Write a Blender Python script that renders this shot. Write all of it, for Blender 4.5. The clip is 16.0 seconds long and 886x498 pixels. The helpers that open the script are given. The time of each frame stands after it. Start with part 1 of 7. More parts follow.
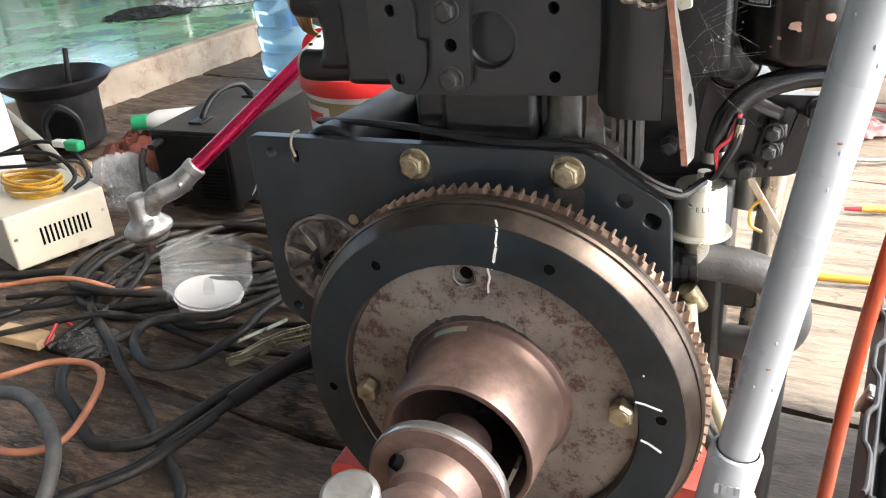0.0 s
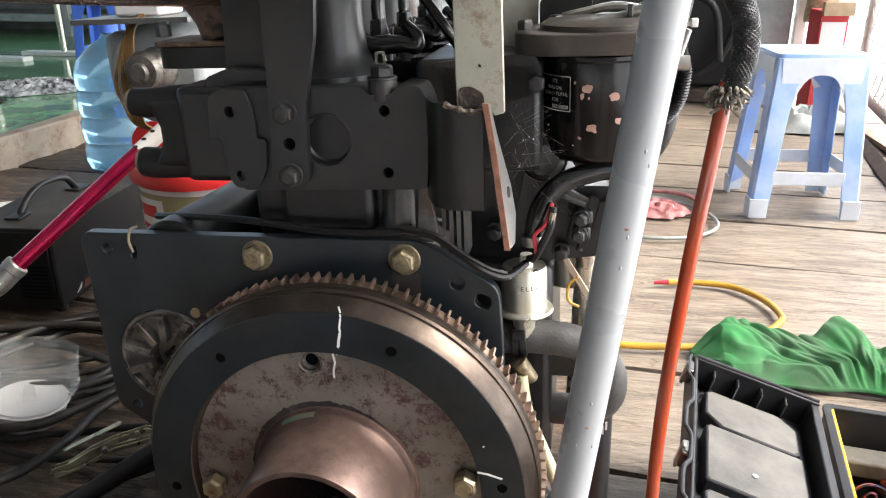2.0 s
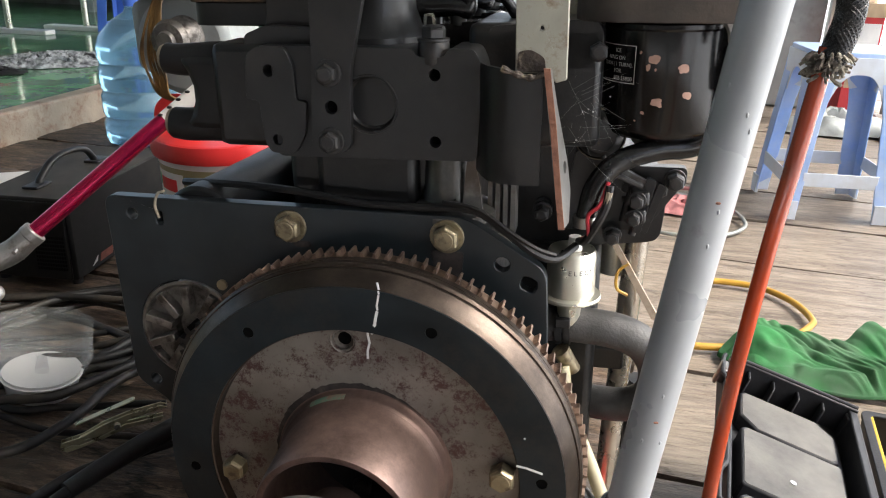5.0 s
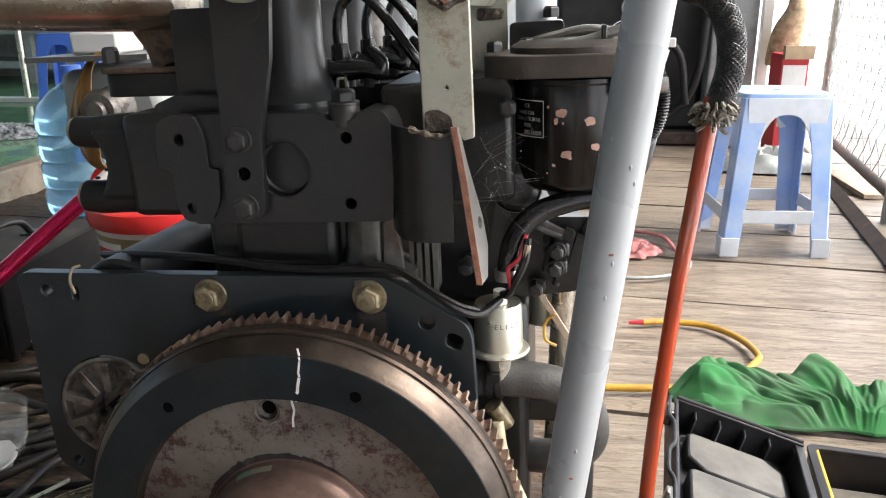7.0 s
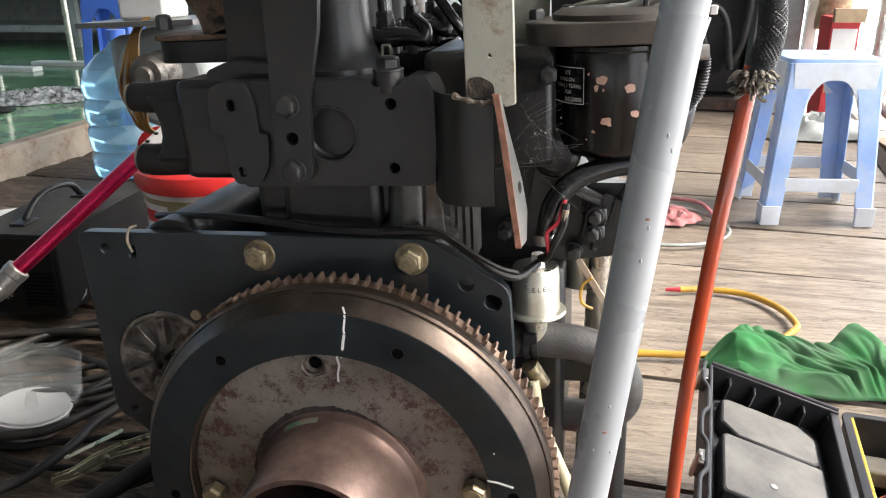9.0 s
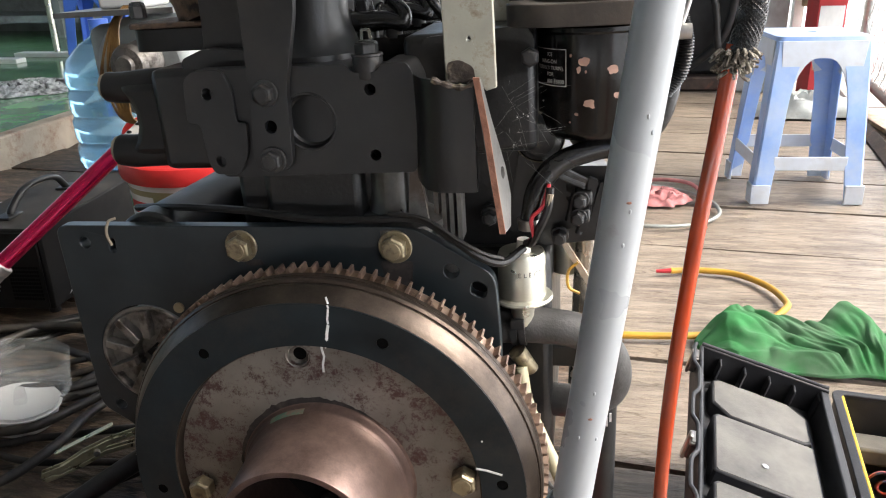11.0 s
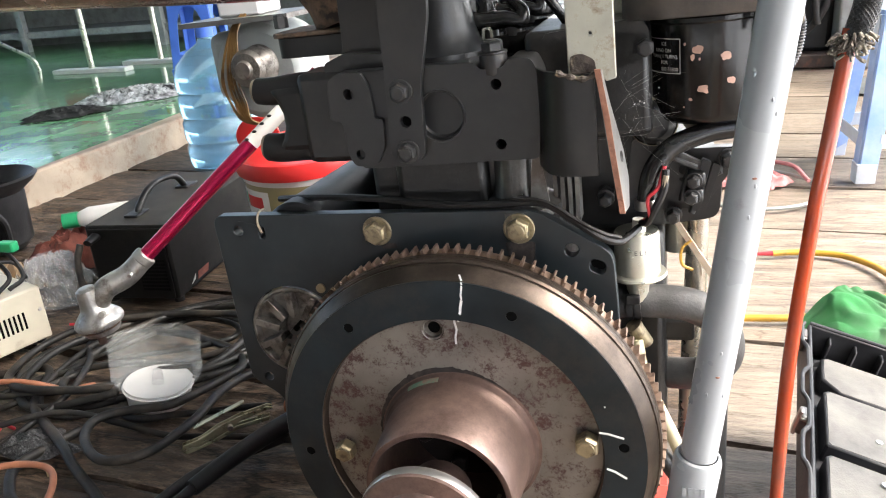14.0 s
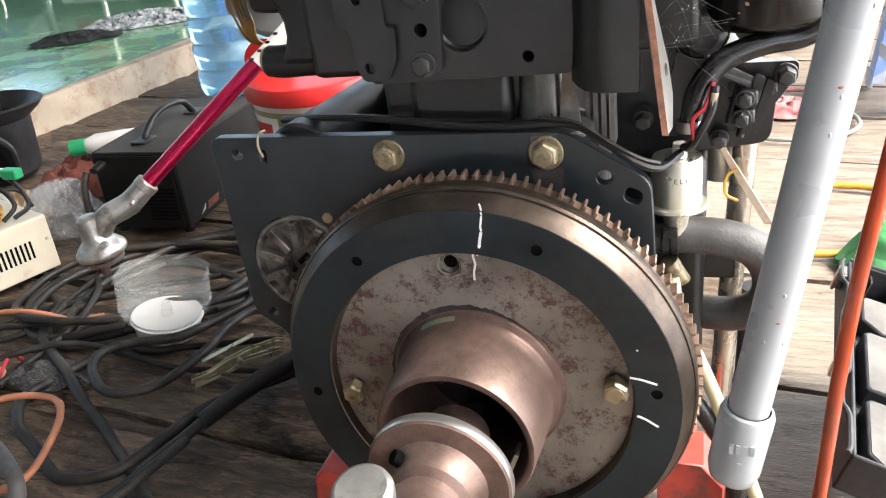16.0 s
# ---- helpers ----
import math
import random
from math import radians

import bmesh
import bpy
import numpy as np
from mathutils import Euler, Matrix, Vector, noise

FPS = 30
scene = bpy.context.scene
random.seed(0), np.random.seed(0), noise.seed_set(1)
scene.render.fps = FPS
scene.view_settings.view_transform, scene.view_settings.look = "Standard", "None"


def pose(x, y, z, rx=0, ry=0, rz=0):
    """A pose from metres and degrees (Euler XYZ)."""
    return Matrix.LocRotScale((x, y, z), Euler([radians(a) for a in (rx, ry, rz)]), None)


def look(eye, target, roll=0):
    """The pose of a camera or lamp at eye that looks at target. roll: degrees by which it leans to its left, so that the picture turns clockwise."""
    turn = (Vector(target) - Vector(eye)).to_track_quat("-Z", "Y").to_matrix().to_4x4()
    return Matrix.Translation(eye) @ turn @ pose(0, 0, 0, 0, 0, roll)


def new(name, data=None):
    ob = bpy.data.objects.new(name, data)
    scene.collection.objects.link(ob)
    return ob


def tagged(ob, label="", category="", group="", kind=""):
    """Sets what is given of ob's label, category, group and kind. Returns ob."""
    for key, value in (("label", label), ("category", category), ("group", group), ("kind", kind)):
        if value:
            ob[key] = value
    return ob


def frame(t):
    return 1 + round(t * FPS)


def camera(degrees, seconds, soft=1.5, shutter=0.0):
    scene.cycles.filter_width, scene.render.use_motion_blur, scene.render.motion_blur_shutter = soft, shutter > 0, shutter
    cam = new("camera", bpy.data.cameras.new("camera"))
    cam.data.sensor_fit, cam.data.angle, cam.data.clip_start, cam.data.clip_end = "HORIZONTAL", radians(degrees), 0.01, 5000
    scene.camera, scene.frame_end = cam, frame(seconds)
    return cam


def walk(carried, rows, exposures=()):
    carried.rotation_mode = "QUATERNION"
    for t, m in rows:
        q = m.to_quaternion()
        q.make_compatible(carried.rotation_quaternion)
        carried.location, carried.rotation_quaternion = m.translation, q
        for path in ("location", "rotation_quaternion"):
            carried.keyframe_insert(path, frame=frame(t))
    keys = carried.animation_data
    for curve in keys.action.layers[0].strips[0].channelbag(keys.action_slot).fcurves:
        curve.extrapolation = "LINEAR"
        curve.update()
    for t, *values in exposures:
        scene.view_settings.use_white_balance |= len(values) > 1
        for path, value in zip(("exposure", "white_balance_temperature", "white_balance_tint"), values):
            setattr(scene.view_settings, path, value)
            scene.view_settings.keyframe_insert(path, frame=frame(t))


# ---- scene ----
cam = camera(59.78, 16.0, soft=1.1)
ROWS = [
    (0, 0.2334, -0.5301, 0.7189, 63.0600, 2.9246, 21.8404),
    (0.5, 0.2358, -0.5292, 0.7206, 64.3629, 2.6246, 18.9930),
    (1, 0.2545, -0.5393, 0.7323, 68.1264, 1.1163, 14.0313),
    (1.5, 0.2523, -0.5346, 0.7264, 68.3595, 1.4416, 10.6953),
    (2, 0.2418, -0.5590, 0.7325, 69.1202, 0.3395, 10.0897),
    (2.5, 0.2395, -0.5595, 0.7312, 70.8679, -1.0890, 8.0347),
    (3, 0.2410, -0.5616, 0.7330, 71.4049, -1.2717, 5.5923),
    (3.5, 0.2468, -0.5339, 0.7213, 70.1147, -1.0425, 3.6986),
    (4, 0.2265, -0.5270, 0.7121, 69.3888, -2.5247, 4.6200),
    (4.5, 0.2229, -0.5280, 0.7095, 68.9041, -2.6717, 8.6458),
    (4.7, 0.2103, -0.5331, 0.7077, 68.2166, -1.7261, 11.6586),
    (6.8, 0.2368, -0.5267, 0.7127, 73.8788, 0.3293, 8.9313),
    (7, 0.2385, -0.5240, 0.7120, 72.4479, 0.2946, 7.8815),
    (7.5, 0.2392, -0.5258, 0.7115, 70.6824, 0.4339, 6.2151),
    (8, 0.2341, -0.5279, 0.7089, 69.9267, 0.5633, 7.9327),
    (8.5, 0.2358, -0.5428, 0.7170, 69.4603, 0.5214, 9.9903),
    (9, 0.2380, -0.5415, 0.7161, 69.9105, 0.5546, 10.6247),
    (9.2, 0.2379, -0.5384, 0.7157, 69.7521, 0.7115, 10.8324),
    (11.3, 0.2435, -0.5330, 0.7143, 68.4039, 1.4978, 9.6611),
    (11.5, 0.2417, -0.5351, 0.7136, 68.1873, 1.5969, 10.1267),
    (12, 0.2429, -0.5471, 0.7186, 68.8720, 2.3846, 10.4820),
    (12.5, 0.2318, -0.5601, 0.7214, 69.0372, 2.7820, 12.1302),
    (13, 0.2228, -0.5623, 0.7200, 67.4843, 3.5002, 14.7200),
    (13.5, 0.2214, -0.5815, 0.7249, 67.1941, 4.0772, 16.7619),
    (14, 0.2234, -0.5883, 0.7274, 68.4251, 4.7318, 15.1946),
    (14.5, 0.2205, -0.5795, 0.7227, 68.4943, 5.4691, 14.9961),
    (15, 0.2100, -0.5692, 0.7177, 67.2940, 5.3208, 15.6046),
    (15.5, 0.2012, -0.5415, 0.7020, 65.5135, 5.3189, 17.5965),
    (16, 0.2062, -0.5373, 0.7014, 63.5195, 4.8179, 16.4842),
]
walk(cam, [(t, pose(x, y, z, rx, ry, rz)) for t, x, y, z, rx, ry, rz in ROWS],
     [(0, 2.55), (0.5, 2.38), (1.0, 2.4), (1.5, 2.05), (2.0, 2.03), (2.5, 1.82), (3.5, 1.6), (4.0, 1.55), (4.5, 1.6), (7.0, 1.75), (8.0, 1.6), (9.0, 1.85), (12.5, 1.88), (13.0, 2.22), (13.5, 2.50), (14.0, 2.48), (15.0, 2.32), (15.5, 2.35), (16.0, 2.55)])

# ---- world and light ----
world = bpy.data.worlds.new("world")
scene.world = world
world.use_nodes = True
wn = world.node_tree
sky = wn.nodes.new("ShaderNodeTexSky")
sky.sky_type = "NISHITA"
sky.sun_disc = False
sky.sun_elevation, sky.sun_rotation = radians(48), radians(100)
sky.dust_density, sky.air_density = 4.0, 1.0
wn.links.new(sky.outputs[0], wn.nodes["Background"].inputs[0])
wn.nodes["Background"].inputs[1].default_value = 0.15

sun = new("sun", bpy.data.lights.new("sun", "SUN"))
sun.data.energy, sun.data.angle, sun.data.color = 2.0, radians(25), (1.0, 0.96, 0.9)
sun.matrix_world = look((6, 1.0, 6.5), (0, 0, 0))


# ---- materials ----
def mat(name, color, rough=0.6, metal=0.0, var=0.25, scale=30.0, bump=0.15, bscale=200.0, stain=None, amount=0.5, sscale=8.0,
        coat=0.0, trans=0.0, alpha=1.0, srough=0.65, island=0.0, detail=4.0, spec=0.5, streak=(1, 1, 1), edge=0.06, crack=0.0, cdark=0.12):
    m = bpy.data.materials.new(name)
    m.use_nodes = True
    n, l = m.node_tree.nodes, m.node_tree.links
    b = n["Principled BSDF"]
    tc = n.new("ShaderNodeTexCoord")
    mp = n.new("ShaderNodeMapping")
    mp.inputs["Scale"].default_value = streak
    l.new(tc.outputs["Object"], mp.inputs[0])
    n1 = n.new("ShaderNodeTexNoise")
    n1.inputs["Scale"].default_value, n1.inputs["Detail"].default_value = scale, detail
    l.new(mp.outputs[0], n1.inputs["Vector"])
    dark = [c * (1 - var) for c in color]
    lite = [min(1, c * (1 + var)) for c in color]
    r = n.new("ShaderNodeValToRGB")
    r.color_ramp.elements[0].position, r.color_ramp.elements[1].position = 0.3, 0.7
    r.color_ramp.elements[0].color, r.color_ramp.elements[1].color = (*dark, 1), (*lite, 1)
    l.new(n1.outputs["Fac"], r.inputs[0])
    out = r.outputs[0]
    if stain:
        n2 = n.new("ShaderNodeTexNoise")
        n2.inputs["Scale"].default_value, n2.inputs["Detail"].default_value = sscale, 9.0
        n2.inputs["Roughness"].default_value = srough
        l.new(mp.outputs[0], n2.inputs["Vector"])
        r2 = n.new("ShaderNodeValToRGB")
        r2.color_ramp.elements[0].position, r2.color_ramp.elements[1].position = 1 - amount - edge, 1 - amount + edge
        l.new(n2.outputs["Fac"], r2.inputs[0])
        mx = n.new("ShaderNodeMix")
        mx.data_type = "RGBA"
        l.new(r2.outputs[0], mx.inputs["Factor"])
        l.new(out, mx.inputs["A"])
        mx.inputs["B"].default_value = (*stain, 1)
        out = mx.outputs["Result"]
    if crack:
        vo = n.new("ShaderNodeTexVoronoi")
        vo.feature = "DISTANCE_TO_EDGE"
        vo.inputs["Scale"].default_value = crack
        wv = n.new("ShaderNodeVectorMath")
        wv.operation = "MULTIPLY_ADD"
        wv.inputs[1].default_value = (0.12, 0.12, 0.12)
        l.new(n1.outputs["Color"], wv.inputs[0])
        l.new(mp.outputs[0], wv.inputs[2])
        l.new(wv.outputs[0], vo.inputs["Vector"])
        rc = n.new("ShaderNodeValToRGB")
        rc.color_ramp.elements[0].position, rc.color_ramp.elements[1].position = 0.004, 0.03
        rc.color_ramp.elements[0].color = (cdark, cdark * 0.93, cdark * 0.86, 1)
        l.new(vo.outputs["Distance"], rc.inputs[0])
        mc = n.new("ShaderNodeMix")
        mc.data_type, mc.blend_type = "RGBA", "MULTIPLY"
        mc.inputs["Factor"].default_value = 1.0
        l.new(out, mc.inputs["A"])
        l.new(rc.outputs[0], mc.inputs["B"])
        out = mc.outputs["Result"]
    if island:
        oi = n.new("ShaderNodeObjectInfo")
        hs = n.new("ShaderNodeHueSaturation")
        mr = n.new("ShaderNodeMapRange")
        mr.inputs["To Min"].default_value, mr.inputs["To Max"].default_value = 1 - island, 1 + island
        l.new(oi.outputs["Random"], mr.inputs["Value"])
        l.new(mr.outputs[0], hs.inputs["Value"])
        l.new(out, hs.inputs["Color"])
        out = hs.outputs[0]
    l.new(out, b.inputs["Base Color"])
    b.inputs["Metallic"].default_value = metal
    b.inputs["Specular IOR Level"].default_value = spec
    b.inputs["Coat Weight"].default_value = coat
    b.inputs["Transmission Weight"].default_value = trans
    b.inputs["Alpha"].default_value = alpha
    rr = n.new("ShaderNodeMapRange")
    rr.inputs["To Min"].default_value, rr.inputs["To Max"].default_value = max(0.02, rough - 0.12), min(1, rough + 0.12)
    l.new(n1.outputs["Fac"], rr.inputs["Value"])
    l.new(rr.outputs[0], b.inputs["Roughness"])
    if bump:
        n3 = n.new("ShaderNodeTexNoise")
        n3.inputs["Scale"].default_value, n3.inputs["Detail"].default_value = bscale, 5.0
        l.new(mp.outputs[0], n3.inputs["Vector"])
        bp = n.new("ShaderNodeBump")
        bp.inputs["Strength"].default_value, bp.inputs["Distance"].default_value = bump, 0.002
        l.new(n3.outputs["Fac"], bp.inputs["Height"])
        l.new(bp.outputs[0], b.inputs["Normal"])
    return m


BLACK = mat("black_engine_paint", (0.0098, 0.0104, 0.0110), 0.35, 0, 0.35, 40, 0.05, 500, (0.025, 0.0225, 0.0200), 0.38, 14, spec=0.5, edge=0.14, srough=0.75)
CAST = mat("black_cast_iron", (0.0090, 0.0094, 0.0097), 0.36, 0, 0.35, 60, 0.16, 320, (0.031, 0.026, 0.022), 0.38, 20, spec=0.48, edge=0.12, srough=0.75)
PLATE = mat("blueblack_plate_paint", (0.0150, 0.0203, 0.0235), 0.32, 0, 0.25, 25, 0.03, 700, (0.033, 0.0335, 0.0335), 0.36, 12, spec=0.45, edge=0.12, srough=0.75)
FACE = mat("blued_flywheel_face", (0.0105, 0.0165, 0.0205), 0.36, 0.2, 0.35, 30, 0.03, 600, (0.034, 0.030, 0.026), 0.37, 12, spec=0.4, edge=0.13, srough=0.8)
RIM = mat("browned_machined_steel", (0.082, 0.064, 0.052), 0.33, 0.8, 0.4, 26, 0.05, 500, (0.028, 0.022, 0.018), 0.46, 12, edge=0.14, srough=0.84)
DRIVE = mat("stained_bare_steel", (0.235, 0.218, 0.196), 0.40, 0.65, 0.5, 10, 0.12, 600, (0.098, 0.056, 0.054), 0.462, 52, edge=0.035, srough=0.88, detail=8)
HUB = mat("coppery_hub_steel", (0.185, 0.124, 0.104), 0.44, 0.6, 0.38, 14, 0.06, 500, (0.075, 0.050, 0.043), 0.46, 12, edge=0.13, srough=0.84, detail=8)
TEETH = mat("bare_gear_teeth", (0.30, 0.215, 0.165), 0.42, 0.7, 0.3, 60, 0.06, 400, (0.13, 0.085, 0.065), 0.44, 50)
STEEL = mat("dull_steel", (0.45, 0.44, 0.42), 0.33, 0.9, 0.15, 60, 0.05, 600, (0.22, 0.18, 0.15), 0.38, 25)
ZINC = mat("yellow_zinc_bolt", (0.30, 0.255, 0.165), 0.36, 0.75, 0.25, 80, 0.05, 500, (0.15, 0.12, 0.085), 0.44, 90)
SILVER = mat("zinc_plated", (0.62, 0.61, 0.52), 0.3, 0.8, 0.12, 40, 0.03, 500)
GREYBOLT = mat("grey_bolt", (0.040, 0.040, 0.040), 0.38, 0.5, 0.35, 80, 0.1, 500, (0.09, 0.075, 0.06), 0.36, 120)
# near black: the shade inside holes and slots, put in as colour
HOLESHADE = mat("recess_shade_black", (0.003, 0.003, 0.003), 0.9, 0.0, 0.2, 100, 0.0, spec=0.05)
PAINTPEN = mat("white_paint_mark", (0.8, 0.8, 0.78), 0.6, 0, 0.05, 100, 0.0)
RUST = mat("rusty_edge", (0.28, 0.13, 0.085), 0.75, 0.1, 0.3, 90, 0.4, 400, (0.05, 0.035, 0.03), 0.4, 40)
DUSTCAST = mat("dusty_cast_iron", (0.034, 0.031, 0.028), 0.5, 0.1, 0.35, 40, 0.15, 300, (0.085, 0.066, 0.052), 0.42, 12, edge=0.14, spec=0.4)
WORNCAST = mat("scuffed_cast_metal", (0.150, 0.148, 0.142), 0.32, 0.75, 0.4, 40, 0.12, 300, (0.035, 0.032, 0.029), 0.44, 16, edge=0.13)
GREYSTEEL = mat("grey_sheet", (0.17, 0.17, 0.165), 0.42, 0.5, 0.25, 30, 0.1, 300, (0.08, 0.065, 0.055), 0.40, 18)
CREAM = mat("cream_painted_plate", (0.37, 0.37, 0.31), 0.40, 0.2, 0.2, 30, 0.08, 300, (0.20, 0.145, 0.08), 0.40, 30, edge=0.08, srough=0.82)
WELD = mat("burnt_weld", (0.060, 0.048, 0.040), 0.6, 0.4, 0.5, 150, 0.8, 250, (0.26, 0.22, 0.15), 0.40, 90)
FILTER = mat("filter_black_enamel", (0.0045, 0.0045, 0.0048), 0.20, 0, 0.2, 30, 0.02, 400, (0.008, 0.0078, 0.0076), 0.4, 26, spec=0.45)
RUBBER = mat("black_rubber", (0.0085, 0.0085, 0.0088), 0.46, 0, 0.3, 60, 0.12, 300, (0.024, 0.021, 0.018), 0.37, 18, spec=0.4)
CABLE = mat("dusty_cable_rubber", (0.0125, 0.0120, 0.0115), 0.5, 0, 0.35, 40, 0.2, 260, (0.060, 0.048, 0.036), 0.40, 14, edge=0.13, spec=0.35)
GLOSSY = mat("glossy_black_hose", (0.0060, 0.0060, 0.0062), 0.25, 0, 0.3, 40, 0.04, 300, (0.017, 0.015, 0.013), 0.36, 25, spec=0.5)
GREYRUB = mat("dusty_grey_rubber", (0.070, 0.069, 0.067), 0.58, 0, 0.3, 50, 0.25, 400, (0.024, 0.023, 0.022), 0.44, 24, edge=0.13)
PVC = mat("grey_pvc", (0.31, 0.33, 0.345), 0.28, 0, 0.08, 12, 0.05, 200, (0.22, 0.22, 0.215), 0.31, 34)
ORANGE = mat("orange_hose", (0.42, 0.050, 0.012), 0.14, 0, 0.3, 14, 0.02, 200, (0.20, 0.050, 0.030), 0.46, 9, coat=0.4, edge=0.14)
REDPAINT = mat("red_stand_paint", (0.42, 0.05, 0.035), 0.5, 0, 0.2, 30, 0.1, 200, (0.12, 0.05, 0.04), 0.38, 20)
CHROME = mat("worn_chrome_pipe", (0.50, 0.455, 0.385), 0.26, 0.9, 0.2, 30, 0.05, 300, (0.22, 0.16, 0.115), 0.38, 18, edge=0.1)
MAGENTA = mat("magenta_anodised", (0.50, 0.012, 0.080), 0.20, 0.75, 0.1, 20, 0.01, 300, coat=0.4)
ALU = mat("cast_aluminium", (0.36, 0.355, 0.34), 0.40, 0.8, 0.25, 40, 0.25, 260, (0.17, 0.155, 0.135), 0.42, 26)
LABELW = mat("white_print", (0.55, 0.55, 0.54), 0.5, 0, 0.25, 300, 0.0)
BUCKET = mat("olive_pail", (0.30, 0.26, 0.13), 0.4, 0, 0.08, 10, 0.03, 100)
REDPLASTIC = mat("red_plastic_lid", (0.62, 0.03, 0.03), 0.35, 0, 0.1, 10, 0.05, 100)
WHITEPLASTIC = mat("white_plastic", (0.72, 0.71, 0.68), 0.4, 0, 0.06, 20, 0.05, 200, (0.4, 0.38, 0.34), 0.32, 15)
GREENPLASTIC = mat("green_plastic", (0.02, 0.33, 0.13), 0.4, 0, 0.1, 20, 0.0)
BLUEWATER = mat("blue_bottle_plastic", (0.30, 0.58, 0.80), 0.14, 0, 0.10, 6, 0.02, 60, trans=0.78)
BLUEPLASTIC = mat("blue_plastic", (0.07, 0.17, 0.62), 0.4, 0, 0.1, 10, 0.03, 200)
# blue mixed with white: overexposure glare on the deck stool, kept in its colour
PALEBLUE = mat("glare_pale_blue_plastic", (0.26, 0.42, 0.78), 0.36, 0, 0.15, 8, 0.04, 200, (0.48, 0.58, 0.72), 0.42, 7, edge=0.18)
# milky feet and union; on the stool's aprons the white also holds glare
PALEGREY = mat("milky_plastic", (0.60, 0.66, 0.74), 0.4, 0, 0.1, 12, 0.05, 200, (0.50, 0.52, 0.53), 0.4, 9, edge=0.15)
BEIGE = mat("beige_enamel", (0.56, 0.52, 0.41), 0.42, 0, 0.06, 20, 0.04, 300, (0.42, 0.37, 0.28), 0.3, 12)
WELDERBLACK = mat("black_powder_coat", (0.0060, 0.0060, 0.0062), 0.55, 0, 0.3, 50, 0.15, 700, (0.017, 0.016, 0.014), 0.40, 9, edge=0.15, spec=0.15)
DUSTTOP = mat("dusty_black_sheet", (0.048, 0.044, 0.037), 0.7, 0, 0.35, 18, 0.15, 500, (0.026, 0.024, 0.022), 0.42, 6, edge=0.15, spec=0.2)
BASINBLACK = mat("scuffed_black_rubber", (0.013, 0.0125, 0.0135), 0.45, 0, 0.3, 20, 0.2, 120, (0.032, 0.030, 0.030), 0.4, 10, edge=0.12, spec=0.3)
GASKET = mat("dark_rusty_gasket", (0.13, 0.085, 0.055), 0.75, 0.1, 0.4, 90, 0.5, 300, (0.03, 0.023, 0.02), 0.45, 60)
BROWNCLOTH = mat("rust_brown_cloth", (0.17, 0.05, 0.035), 0.9, 0, 0.25, 60, 0.5, 300)
GREENCLOTH = mat("green_cloth", (0.036, 0.150, 0.052), 0.9, 0, 0.35, 9, 0.25, 1300, (0.085, 0.155, 0.090), 0.47, 8, edge=0.13, spec=0.12)
PINKCLOTH = mat("pink_cloth", (0.48, 0.20, 0.20), 0.9, 0, 0.3, 40, 0.4, 300)
RAGGREY = mat("grey_rags", (0.36, 0.37, 0.37), 0.95, 0, 0.85, 38, 0.6, 200, (0.02, 0.02, 0.02), 0.40, 14, edge=0.04)
RAGBLACK = mat("black_rags", (0.02, 0.02, 0.02), 0.95, 0, 0.4, 45, 0.6, 200)
GLOVE = mat("grey_knit_glove", (0.035, 0.035, 0.036), 0.95, 0, 0.8, 420, 0.9, 420, (0.13, 0.13, 0.13), 0.42, 260)
CLEAR = mat("clear_plastic", (0.60, 0.61, 0.59), 0.10, 0, 0.03, 20, 0.10, 60, alpha=0.15, spec=0.9)
BAGFILM = mat("crinkled_film", (0.62, 0.62, 0.62), 0.14, 0, 0.1, 20, 0.6, 50, alpha=0.26, spec=0.9)
CLEARHOSE = mat("clear_yellow_tube", (0.55, 0.50, 0.33), 0.2, 0, 0.1, 20, 0.02, 100, trans=0.35)
YELLOW = mat("yellow_hose_plastic", (0.52, 0.29, 0.035), 0.4, 0, 0.2, 20, 0.05, 200, (0.36, 0.2, 0.04), 0.4, 25)
YELLOWTRIM = mat("yellow_toolbox_plastic", (0.55, 0.38, 0.02), 0.45, 0, 0.2, 30, 0.1, 200, (0.06, 0.05, 0.03), 0.38, 40)
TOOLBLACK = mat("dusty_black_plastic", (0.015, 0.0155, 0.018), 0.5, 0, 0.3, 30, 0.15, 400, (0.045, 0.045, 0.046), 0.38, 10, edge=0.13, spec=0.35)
TOOLGREY = mat("dusty_grey_plastic", (0.052, 0.050, 0.046), 0.6, 0, 0.4, 30, 0.15, 400, (0.150, 0.143, 0.128), 0.46, 9, edge=0.18)
WOVEN = mat("woven_rag", (0.30, 0.05, 0.06), 0.95, 0, 0.5, 70, 0.6, 250, (0.03, 0.05, 0.11), 0.48, 40)
TERRA = mat("orange_brown_cable", (0.33, 0.13, 0.07), 0.5, 0, 0.2, 30, 0.05, 200)
COPPERWIRE = mat("varnished_wire", (0.21, 0.115, 0.035), 0.4, 0.1, 0.4, 40, 0.05, 200, (0.07, 0.042, 0.02), 0.42, 30)
WIRERED = mat("red_wire", (0.50, 0.035, 0.05), 0.4, 0, 0.1, 20, 0.0)
DECK = mat("worn_deck_wood", (0.250, 0.207, 0.162), 0.45, 0, 0.34, 16, 0.8, 80, (0.105, 0.082, 0.064), 0.46, 3.6, island=0.16, streak=(1, 7, 7), edge=0.09, detail=12, srough=0.84, crack=4.2, cdark=0.55)
